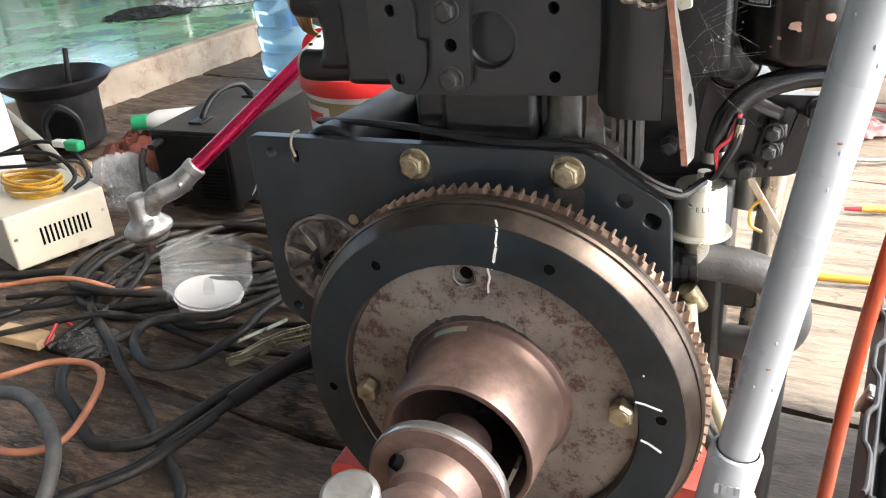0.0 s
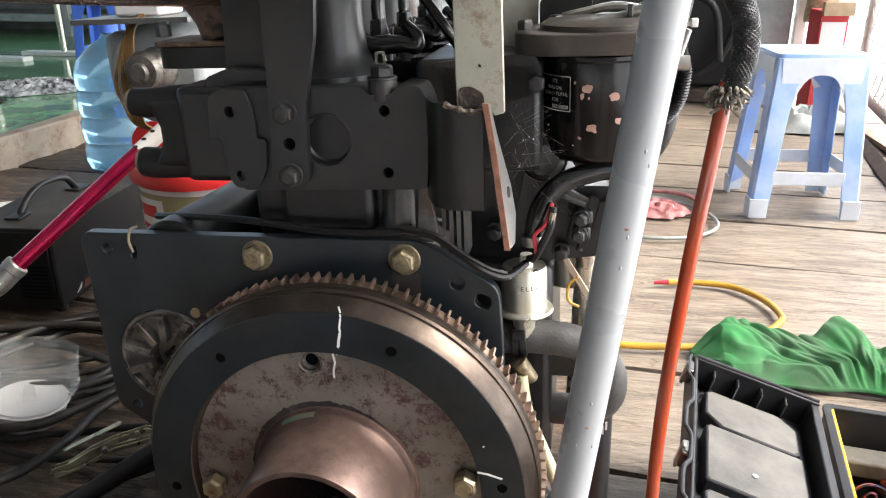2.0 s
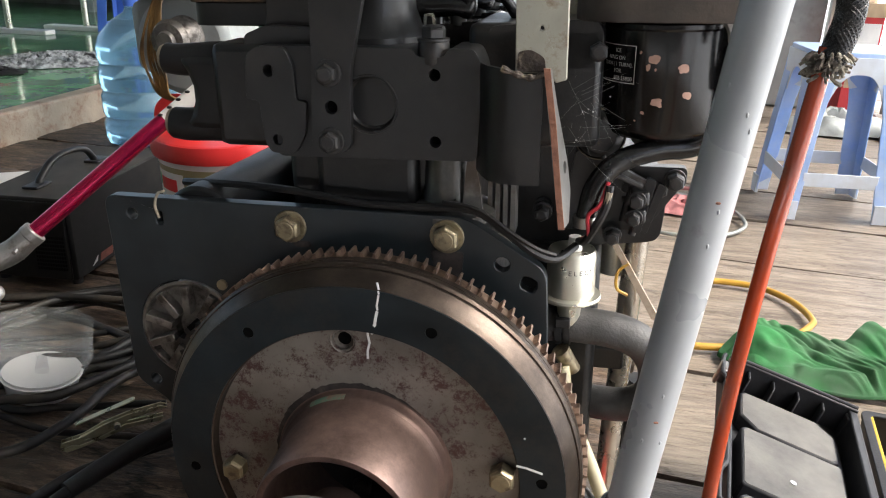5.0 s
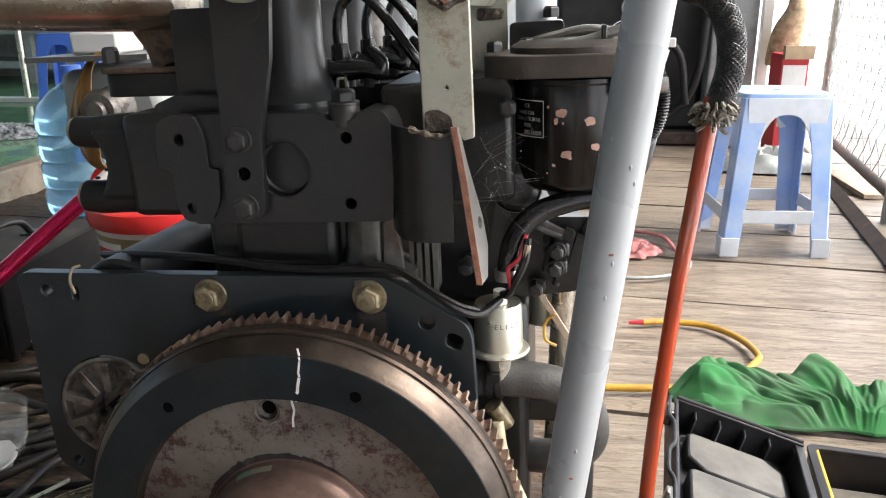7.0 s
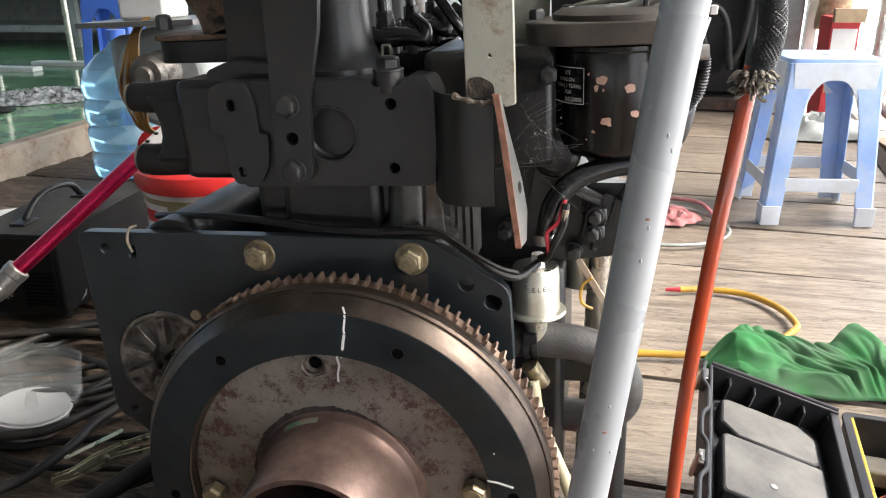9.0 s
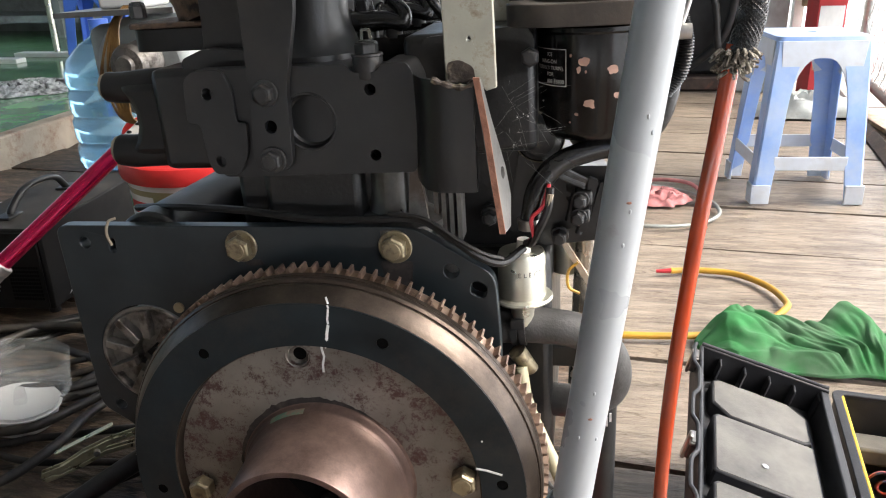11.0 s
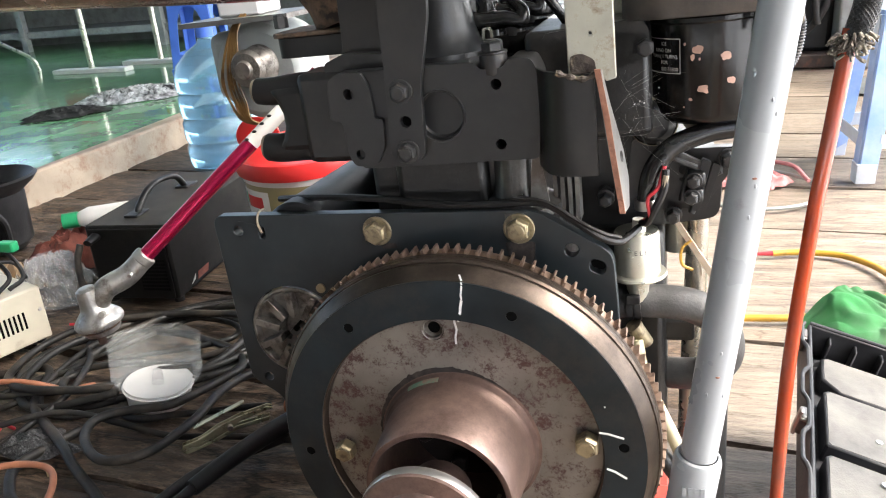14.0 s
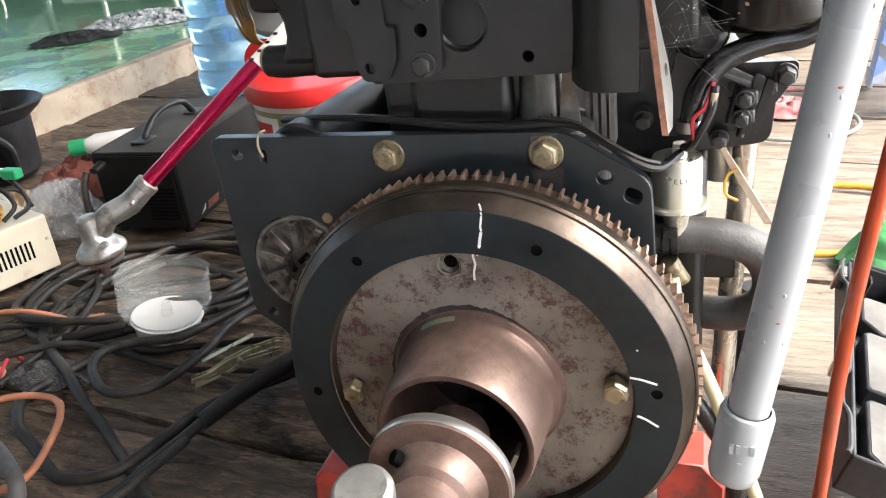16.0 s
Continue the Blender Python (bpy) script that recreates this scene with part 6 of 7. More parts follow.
for name_, outline in (("upper_jaw", [(0.0, 0.006), (0.004, 0.014), (0.040, 0.017), (0.075, 0.030), (0.115, 0.038), (0.175, 0.040), (0.185, 0.034), (0.120, 0.028), (0.085, 0.018), (0.060, 0.009), (0.045, 0.012), (0.030, 0.004), (0.018, 0.009), (0.010, 0.003)]),
                       ("lower_jaw", [(0.0, 0.001), (0.008, -0.006), (0.030, -0.004), (0.070, 0.002), (0.110, 0.012), (0.170, 0.010), (0.175, 0.018), (0.110, 0.020), (0.075, 0.010), (0.050, 0.004), (0.030, 0.001), (0.018, 0.005)])):
    for y0 in (-0.007, 0.004):
        bm = slab(outline, y0, y0 + 0.003)
        bm.transform(CM)
        part(name_, bm, BRASSY, clamp, "yellowish zinc-plated jaw", bevel=0.0006)
    bm = slab(rounded([(outline[3][0] - 0.035, -0.006), (outline[3][0] + 0.070, -0.006), (outline[3][0] + 0.070, 0.006), (outline[3][0] - 0.035, 0.006)], 0.003), outline[3][1] - 0.001, outline[3][1] + 0.001, plane="xy")
    bm.transform(CM @ Matrix.Translation((0.0, 0, 0.004)) @ Matrix.Rotation(radians(-12), 4, "Y"))
    part("jaw_web", bm, BRASSY, clamp)
bm = frustum((0.098, -0.016, 0.024), (0.098, 0.014, 0.024), 0.0055, 0.0055, 14)
bm.transform(CM)
part("rivet", bm, STEEL, clamp)
part("grip", tube([(-0.345, 0.365, 0.030), (-0.372, 0.315, 0.030), (-0.405, 0.245, 0.026), (-0.428, 0.185, 0.022)], lambda s: 0.0165 - 0.004 * s, 14, 6), RUBBER, clamp, "black rubber grip")
part("lead", tube([(-0.426, 0.19, 0.022), (-0.445, 0.12, 0.018), (-0.475, 0.03, 0.014), (-0.535, -0.04, 0.012)], 0.0082, 12, 6), RUBBER, clamp)
part("copper_strands", tube([(-0.375, 0.39, 0.034), (-0.345, 0.395, 0.036), (-0.31, 0.40, 0.034)], 0.010, 10, 5), TERRA, clamp)

glove = tagged(part("work_glove", heap(-0.775, 0.258, 0.072, 0.040, 0.036, 2.0, 60, 40, -0.1, folds=4, rough=0.6), GLOVE), "crumpled grey knitted work glove with red cuff", "glove")
part("cuff", tube([(-0.850, 0.290, 0.010), (-0.846, 0.266, 0.032), (-0.842, 0.226, 0.010)], 0.0032, 8, 5), WIRERED, glove, "red knitted cuff")
chip = tagged(part("wood_offcut", box((-0.96, 0.215, 0.002), (-0.85, 0.255, 0.018)), KNIFE, None, bevel=0.002), "pale cut piece of wood on the floor", "wood")
chip2 = tagged(part("wood_chip", box((-0.700, 0.195, 0.0), (-0.690, 0.203, 0.012)), KNIFE, None), "tiny pale wood chip", "wood")
cloth = tagged(part("brown_cloth", heap(-1.30, 1.04, 0.17, 0.12, 0.105, 4.0, 44, 30, 0.4), BROWNCLOTH), "crumpled rust-brown cloth on the deck", "cloth")
bag = tagged(part("plastic_bag", heap(-1.200, 0.815, 0.115, 0.085, 0.110, 6.0, 90, 70, 0.2, folds=13, rough=1.2), BAGFILM), "crumpled clear plastic bag", "bag")
bag.visible_shadow = False
tray = thing("black_basin", "black plastic basin with a cut side opening", "basin", pose(-1.67, 1.10, 0) @ Matrix.Diagonal((0.84, 0.84, 1.05, 1)))
part("basin_wall", lathe([(0.10, 0.0), (0.125, 0.02), (0.135, 0.16), (0.175, 0.185), (0.19, 0.20), (0.18, 0.205), (0.16, 0.19), (0.125, 0.165), (0.115, 0.03), (0.0, 0.025)], None, 48), BASINBLACK, tray)
part("cut_opening", tube([(0.06, -0.128, 0.02), (0.055, -0.130, 0.10), (0.095, -0.105, 0.14), (0.125, -0.06, 0.10), (0.122, -0.055, 0.02)], 0.012, 8, 6), RUBBER, tray)
# the wall is uncut here: a black patch supplies the opening's shade
bm = bmesh.new()
bm.faces.new([bm.verts.new((1.03 * x, 1.03 * y, z)) for x, y, z in ((0.062, -0.127, 0.02), (0.062, -0.127, 0.105), (0.080, -0.116, 0.132), (0.104, -0.094, 0.132), (0.124, -0.064, 0.105), (0.124, -0.064, 0.02))])
part("cut_hole", bm, HOLESHADE, tray, "black arch patch for the shade inside an opening", smooth=False)
part("stick", frustum((-0.03, 0.05, 0.03), (-0.02, 0.10, 0.26), 0.012, 0.009, 10), BASINBLACK, tray)
scraps = tagged(part("black_scraps", heap(-1.30, 1.03, 0.16, 0.09, 0.05, 8.0, 40, 24, 0.2), RAGBLACK), "black plastic scraps on the deck", "scraps")
hose1 = tagged(part("pale_hose", tube([(-1.65, 0.86, 0.22), (-1.50, 0.80, 0.19), (-1.36, 0.77, 0.12), (-1.28, 0.76, 0.03), (-1.25, 0.76, 0.011)], 0.011, 12, 8), CREAM), "pale yellowed plastic hose", "hose")
post = thing("white_pipe_post", "white PVC post beside the tiled floor", "post")
part("post_shaft", frustum((-1.44, 0.70, 0.0), (-1.53, 0.72, 1.2), 0.045, 0.045, 28), WHITEPLASTIC, post)
pap = tagged(part("paper_box", box((-0.62, -0.20, 0.0), (-0.53, -0.10, 0.05)), WHITEPLASTIC, None, bevel=0.003), "small white and red carton", "box")
part("red_band", box((-0.622, -0.202, 0.030), (-0.528, -0.098, 0.0515)), REDPLASTIC, pap, "red printed band")
ball = tagged(part("tan_rag_ball", heap(-1.36, 0.83, 0.07, 0.06, 0.09, 9.0, 30, 24), CARDBOARD), "dusty tan balled rag on the deck", "cloth")

# ---- on the tiled floor ----
rag = tagged(part("cut_rag", heap(-2.50, 2.95, 0.34, 0.16, 0.07, 3.0, 70, 36, 0.75, lift=0.104, folds=16), RAGGREY), "pile of grey and black cut rags", "rags")
part("black_rag", heap(-2.62, 2.55, 0.22, 0.13, 0.04, 5.0, 50, 30, 0.75, lift=0.104, folds=14), RAGBLACK, rag, "black rags")
part("black_rag", heap(-2.32, 3.22, 0.20, 0.10, 0.05, 7.0, 50, 30, 0.75, lift=0.104, folds=14), RAGBLACK, rag, "black rags")
table = thing("steel_table", "steel table with twin tubular posts on flat feet", "table")
for x, y in ((-3.62, 4.02), (-3.28, 4.34)):
    part("post", frustum((x, y, 0.12), (x, y, 0.80), 0.020, 0.020, 20), SILVER, table, "shiny steel tube")
    part("foot", box((x - 0.30, y - 0.05, 0.10), (x + 0.30, y + 0.05, 0.130)), WHITEPLASTIC, table, bevel=0.006)
part("tabletop", box((-4.3, 3.6, 0.80), (-2.8, 4.8, 0.83)), GREYSTEEL, table, bevel=0.005)
chair = thing("chrome_chair", "folding chair with bent chrome tube legs", "chair")
for s in (0.0, 0.42):
    part("leg", tube([(-4.75, 3.62 + s, 0.102), (-4.70, 3.64 + s, 0.22), (-4.50, 3.70 + s, 0.42), (-4.42, 3.72 + s, 0.56)], 0.013, 10, 6), SILVER, chair)
    part("leg", tube([(-4.25, 3.80 + s, 0.102), (-4.28, 3.78 + s, 0.20), (-4.50, 3.70 + s, 0.36), (-4.62, 3.66 + s, 0.56)], 0.013, 10, 6), SILVER, chair)
part("seat", box((-4.80, 3.55, 0.55), (-4.30, 4.2, 0.58)), BLUEPLASTIC, chair, bevel=0.01)
shelf = thing("shop_shelf", "long grey steel counter shelf with goods", "shelf")
part("board", box((-7.5, 5.55, 0.50), (-2.4, 6.2, 0.56)), GREYPANEL, shelf)
part("lower_board", box((-7.5, 5.6, 0.22), (-2.4, 6.2, 0.28)), GREYPANEL, shelf)
part("back_board", box((-7.5, 6.2, 0.1), (-2.4, 6.25, 0.5)), GREYPANEL, shelf)
for x in (-7.4, -5.6, -4.1, -2.5):
    part("upright", box((x - 0.03, 5.57, 0.1), (x + 0.03, 5.63, 1.4)), GREYPANEL, shelf)
random.seed(21)
goods = [REDPLASTIC, YELLOWTRIM, GREENPLASTIC, BLUEPLASTIC, STEEL, CARTON, WHITEPLASTIC, KERB]
x = -7.3
while x < -2.5:
    r, h = random.uniform(0.06, 0.14), random.uniform(0.12, 0.26)
    mm = random.choice(goods)
    g = tagged(part("shop_tin", lathe([(0.0, 0.0), (r, 0.0), (r * 1.03, 0.01), (r * 1.0, h * 0.92), (r * 1.06, h), (0.0, h)], Matrix.Translation((x + r, 5.85, 0.56)), 24), mm), "coloured tub standing on the shelf", "tub", "goods on the shelf")
    x += 2 * r + random.uniform(0.02, 0.18)


def stool(name, label, m, body, feet, H=0.47, half=0.125, splay=0.155):
    """Moulded stool: angle legs that flare down, arched aprons, low stretchers."""
    s = thing(name, label, "stool", m, "plastic stools")
    part("seat", slab(rounded([(-half, -half), (half, -half), (half, half), (-half, half)], 0.03, 5), H - 0.018, H, [ring2(0, 0, 0.016, 16)], plane="xy"), body, s, bevel=0.006)
    for sx, sy in ((-1, -1), (1, -1), (-1, 1), (1, 1)):
        bm = bmesh.new()
        rings = []
        for f in (0.0, 0.10, 0.35, 0.65, 0.82, 0.92, 1.0):
            w = 0.050 + 0.012 * f + (0.030 * ((f - 0.65) / 0.35) ** 2 if f > 0.65 else 0.0)
            c = splay + (half - splay) * f
            rings.append([bm.verts.new((sx * (c + u), sy * (c + v), (H - 0.012) * f)) for u, v in ((-0.006, 0), (-w, 0), (-w, -0.005), (-0.009, -0.009), (-0.005, -w), (0, -w), (0, -0.006))])
        for a, b in zip(rings, rings[1:]):
            for i in range(7):
                bm.faces.new((a[i], a[(i + 1) % 7], b[(i + 1) % 7], b[i]))
        bm.faces.new(rings[0])
        bm.faces.new(rings[-1][::-1])
        leg = part("leg", bm, body, s, bevel=0.0015)
        part("foot_tip", slab(rounded([(sx * (splay + 0.0015), sy * (splay + 0.0015)), (sx * (splay - 0.051), sy * (splay + 0.0015)), (sx * (splay - 0.051), sy * (splay - 0.008)), (sx * (splay - 0.010), sy * (splay - 0.010)), (sx * (splay - 0.008), sy * (splay - 0.051)), (sx * (splay + 0.0015), sy * (splay - 0.051))], 0.002), 0.0, 0.055, plane="xy"), feet, leg, "milky worn foot")
    for a in range(4):
        rot = Matrix.Rotation(a * math.pi / 2, 4, "Z")
        arch = [(-half + 0.055 + (2 * half - 0.11) * k / 12, H - 0.058 - 0.075 * abs(2 * k / 12 - 1) ** 3) for k in range(13)]
        bm = slab([(-half + 0.02, H - 0.125)] + arch + [(half - 0.02, H - 0.125), (half - 0.012, H - 0.012), (-half + 0.012, H - 0.012)], -half - 0.0045, -half - 0.0010)
        bm.transform(rot)
        part("apron", bm, feet, s, bevel=0.001)
        w = half + (splay - half) * 0.72
        bm = box((-w + 0.045, -w - 0.001, 0.098), (w - 0.045, -w + 0.004, 0.138))
        bm.transform(rot)
        part("stretcher", bm, feet, s, bevel=0.002)
    return s


stool("plastic_stool", "blue plastic stool with milky aprons on the deck, glare whitened into its colour", pose(0.892, 1.900, 0.0, 0, 0, 4), PALEBLUE, PALEGREY)
stool("plastic_stool", "bright blue plastic stool on the tiled floor", pose(-2.55, 3.75, 0.10, 0, 0, 12), BLUEPLASTIC, BLUEPLASTIC)

# ---- right of the engine ----
TBM = Matrix.Translation((0.607, 0.466, 0)) @ Matrix.Rotation(radians(-8), 4, "Z") @ Matrix.Translation((-0.607, -0.466, 0))
tb = thing("toolbox", "open dusty black plastic toolbox with yellow trim", "toolbox", TBM)
X0, X1, Y0, Y1, ZR = 0.607, 0.772, 0.06, 0.466, 0.128
part("tub", slab(rounded([(X0, Y0), (X1, Y0), (X1, Y1), (X0, Y1)], 0.012), 0.004, 0.012, plane="xy"), TOOLBLACK, tb)
for a, b in (((X0, Y0, 0.004), (X0 + 0.006, Y1, ZR)), ((X1 - 0.006, Y0, 0.004), (X1, Y1, ZR)), ((X0, Y1 - 0.006, 0.004), (X1, Y1, ZR)), ((X0, Y0, 0.004), (X1, Y0 + 0.006, ZR))):
    part("side_wall", box(a, b), TOOLBLACK, tb, bevel=0.002)
part("rim", slab(rounded([(X0 - 0.004, Y0 - 0.004), (X1 + 0.004, Y0 - 0.004), (X1 + 0.004, Y1 + 0.004), (X0 - 0.004, Y1 + 0.004)], 0.014), ZR, ZR + 0.005, [rounded([(X0 + 0.007, Y0 + 0.007), (X1 - 0.007, Y0 + 0.007), (X1 - 0.007, Y1 - 0.007), (X0 + 0.007, Y1 - 0.007)], 0.008)], plane="xy"), TOOLBLACK, tb, bevel=0.001)
part("yellow_edge", box((X0 + 0.007, Y0 + 0.01, 0.06), (X0 + 0.011, Y1 - 0.008, ZR + 0.004)), YELLOWTRIM, tb, "scuffed yellow hinge strip", bevel=0.001)
part("yellow_edge", box((X1 - 0.012, Y0 + 0.01, 0.03), (X1 - 0.007, Y1 - 0.05, ZR + 0.004)), YELLOWTRIM, tb, "scuffed yellow side panel", bevel=0.001)
part("inner_tray", box((X0 + 0.02, Y1 - 0.06, 0.06), (X1 - 0.02, Y1 - 0.02, 0.085)), TOOLGREY, tb, bevel=0.004)



def roll(x, y, z, r, length, turn, tilt, material, label):
    """A rolled-up towel: a spiral of thick cloth with an uneven edge."""
    bm = bmesh.new()
    m = Matrix.Translation((x, y, z)) @ Matrix.Rotation(turn, 4, "Z") @ Matrix.Rotation(tilt, 4, "X")
    rows = []
    for k in range(64):
        a = 0.22 * k
        rr = r * (0.16 + 0.84 * k / 63)
        ring = []
        for w in (-1, 0, 1):
            q = Vector((rr * math.cos(a), w * length / 2 + 0.004 * math.sin(2.1 * a), rr * math.sin(a) * 0.9))
            q += 0.004 * noise.noise_vector(q * 40 + Vector((x * 50, 0, 0)))
            ring.append((bm.verts.new(m @ q), bm.verts.new(m @ (q - 0.075 * r * Vector((math.cos(a), 0, math.sin(a)))))))
        rows.append(ring)
    for a, b in zip(rows, rows[1:]):
        for i in (0, 1):
            bm.faces.new((a[i][0], b[i][0], b[i + 1][0], a[i + 1][0]))
            bm.faces.new((a[i][1], a[i + 1][1], b[i + 1][1], b[i][1]))
        for i in (0, 2):
            bm.faces.new((a[i][0], a[i][1], b[i][1], b[i][0]))
    return tagged(part("rolled_rag", bm, material), label, "rag", "rags in the toolbox")


roll(0.645, 0.350, 0.066, 0.030, 0.06, -0.35, -0.65, WOVEN, "rolled red and blue checked towel in the toolbox")
roll(0.724, 0.345, 0.078, 0.040, 0.07, -0.45, -0.65, WOVEN, "thick roll of red and blue checked towel in the toolbox")
roll(0.672, 0.285, 0.066, 0.036, 0.06, -0.30, -0.80, TAN, "rolled dirty tan towel in the toolbox")
tagged(part("rag_bed", heap(0.70, 0.26, 0.078, 0.16, 0.05, 12.0, 30, 40, lift=0.013), WOVEN), "crumpled rags filling the toolbox", "rag")
LM = Matrix.Translation((X0 - 0.004, 0, ZR + 0.003)) @ Matrix.Rotation(radians(15), 4, "Y")     # the lid swings out to -x and up
lid = part("lid", bmesh.new(), TOOLBLACK, tb, "open black lid with moulded pockets")
LW = 0.184


def lidbox(a, b, name, mm, label="", bevel=0.002):
    bm = box(a, b)
    bm.transform(LM)
    return part(name, bm, mm, lid, label, bevel=bevel)


lidbox((-LW, Y0, -0.042), (-0.004, Y1 - 0.004, -0.038), "lid_panel", TOOLBLACK)
lidbox((-LW, Y0, -0.042), (-LW + 0.005, Y1 - 0.004, 0.004), "lid_wall", TOOLBLACK)
lidbox((-LW, Y1 - 0.009, -0.042), (-0.004, Y1 - 0.004, 0.004), "lid_wall", TOOLBLACK)
lidbox((-LW, Y0, -0.042), (-0.004, Y0 + 0.005, 0.004), "lid_wall", TOOLBLACK)
lidbox((-0.016, Y0, -0.042), (-0.004, Y1 - 0.004, 0.0), "lid_wall", TOOLBLACK)
for k in range(5):
    lidbox((-LW + 0.03 + 0.034 * k, Y1 - 0.03, -0.038), (-LW + 0.034 + 0.034 * k, Y1 - 0.009, -0.004), "rib", TOOLBLACK)
for y0, y1, h, cut in ((Y1 - 0.130, Y1 - 0.048, 0.020, 0.022), (Y1 - 0.262, Y1 - 0.140, 0.024, 0.003), (Y1 - 0.385, Y1 - 0.275, 0.022, 0.018)):
    outline = [(-0.160 + cut, y0), (-0.040, y0), (-0.034, y0 + 0.006), (-0.034, y1 - cut), (-0.034 - cut, y1), (-0.154, y1), (-0.160, y1 - 0.006), (-0.160, y0 + cut)]
    bm = slab(outline, -0.038, -0.038 + h, plane="xy")
    bm.transform(LM)
    cover = part("pocket_cover", bm, TOOLBLACK, lid, "moulded pocket cover", bevel=0.002)
    bm = slab([(-0.097 + (x + 0.097) * 0.95, (y0 + y1) / 2 + (y - (y0 + y1) / 2) * 0.95) for x, y in outline], -0.0378 + h, -0.0372 + h, plane="xy")
    bm.transform(LM)
    part("dust_film", bm, TOOLGREY, cover, "grey dust settled on top")
for y in (Y1 - 0.22, Y1 - 0.30):
    bm = frustum((-0.10, y, -0.0135), (-0.10, y, -0.0120), 0.004, 0.004, 14)
    bm.transform(LM)
    part("rivet", bm, STEEL, lid)
for y in (Y1 - 0.030, Y1 - 0.235):
    lidbox((-LW - 0.008, y - 0.012, -0.024), (-LW, y + 0.012, 0.002), "latch", GREYSTEEL, "worn plated latch", 0.002)
    lidbox((-LW - 0.011, y - 0.006, -0.030), (-LW - 0.006, y + 0.006, 0.004), "latch_tongue", STEEL, "bright worn tongue", 0.0015)
    lidbox((-LW - 0.009, y - 0.014, -0.004), (-LW + 0.003, y + 0.014, 0.000), "latch_pin", STEEL, "", 0.0015)
rimtop = []
for k in range(60):
    y = Y0 + (Y1 - 0.004 - Y0) * k / 59
    wave = 0.004 * math.tanh(3 * math.sin(2 * math.pi * (y - Y0) / 0.135))
    rimtop.append(LM @ Vector((-LW - 0.004 + wave, y, 0.004 - abs(wave) * 0.6)))
part("lid_lip", tube(rimtop, 0.0030, 8, 1), TOOLBLACK, lid, "wavy moulded lip")
part("lid_lip", tube([LM @ Vector((-LW + 0.002 + (LW - 0.008) * k / 8, Y1 - 0.004, 0.005)) for k in range(9)], 0.0028, 8, 1), TOOLBLACK, lid)
bm = slab(rounded([(-LW + 0.014, Y0 + 0.02), (-0.024, Y0 + 0.02), (-0.024, Y1 - 0.036), (-LW + 0.014, Y1 - 0.036)], 0.02), -0.0375, -0.030, [rounded([(-LW + 0.018, Y0 + 0.024), (-0.028, Y0 + 0.024), (-0.028, Y1 - 0.040), (-LW + 0.018, Y1 - 0.040)], 0.018)], plane="xy")
bm.transform(LM)
part("raised_bead", bm, TOOLBLACK, lid)



def draped_cloth():
    """A thrown work shirt: two humps with a dip between, folds that fan out from the gathered front."""
    bm = bmesh.new()
    nx, ny = 210, 130
    top, low = {}, {}
    for i in range(nx + 1):
        u = i / nx
        for j in range(ny + 1):
            v = j / ny
            hump = math.exp(-((u - 0.27) / 0.17) ** 2) + 1.05 * math.exp(-((u - 0.64) / 0.10) ** 2)
            edge = 0.025 * noise.noise(Vector((u * 5, 3.3, 0))) + 0.010 * noise.noise(Vector((u * 17, 7.3, 0)))
            yb = 0.880 + 0.062 * hump + edge - 0.10 * max(0, u - 0.86) / 0.14 - 0.05 * max(0, 0.10 - u) / 0.10
            yf = 0.735 + 0.03 * noise.noise(Vector((u * 4, 9.1, 0))) + 0.07 * max(0, 0.14 - u) / 0.14 + 0.045 * max(0, u - 0.75) / 0.25
            x = 0.480 + 0.452 * u + 0.014 * noise.noise(Vector((v * 4, 5.7, u * 2)))
            y = yf + (yb - yf) * v
            dx, dy = x - 0.790, y - 0.700
            rad, th = math.hypot(dx, dy), math.atan2(dy, dx)
            p = Vector((x * 8, y * 8, 0))
            warp = 0.60 * noise.noise(p) + 0.22 * noise.noise(p * 2.3 + Vector((4, 1, 0)))
            a = abs(noise.noise(Vector((2.0 * th + 0.9 * warp, 3.0 * rad, 1.1)))) ** 0.85
            b = abs(noise.noise(Vector((4.6 * th + 1.6 * warp, 5.0 * rad + warp, 4.7))))
            c = abs(noise.noise(Vector((10.0 * th + 2.6 * warp, 12.0 * rad, 8.3))))
            e = noise.noise(p * 2.6 + Vector((warp, 2 * warp, 0)))
            fold = 0.90 * a + 0.66 * b + 0.40 * c + 0.10 * e
            env = min(1.0, 6.5 * v, 5.0 * (1 - v) + 0.30, 8 * u + 0.1, 7 * (1 - u) + 0.1)
            z = 0.005 + env * (0.008 + 0.024 * hump * min(1, 1.5 * v) + 0.040 * fold)
            top[i, j] = bm.verts.new((x, y, z))
    for i in range(nx):
        for j in range(ny):
            bm.faces.new((top[i, j], top[i + 1, j], top[i + 1, j + 1], top[i, j + 1]))
    for _ in range(2):
        bmesh.ops.smooth_vert(bm, verts=bm.verts, factor=0.5, use_axis_z=True)
    rim = [top[i, 0] for i in range(nx + 1)] + [top[nx, j] for j in range(1, ny + 1)] + [top[i, ny] for i in range(nx - 1, -1, -1)] + [top[0, j] for j in range(ny - 1, 0, -1)]
    base = [bm.verts.new((v.co.x, v.co.y, 0.0)) for v in rim]
    for k in range(len(rim)):
        n = (k + 1) % len(rim)
        bm.faces.new((rim[k], base[k], base[n], rim[n]))
    return bm


gc = tagged(part("green_cloth", draped_cloth(), GREENCLOTH, sharp=180), "crumpled green work cloth on the deck", "cloth")
pc = tagged(part("pink_cloth", heap(0.475, 1.74, 0.11, 0.07, 0.045, 14.0, 40, 30, 0.1), PINKCLOTH), "crumpled pink cloth on the deck", "cloth")
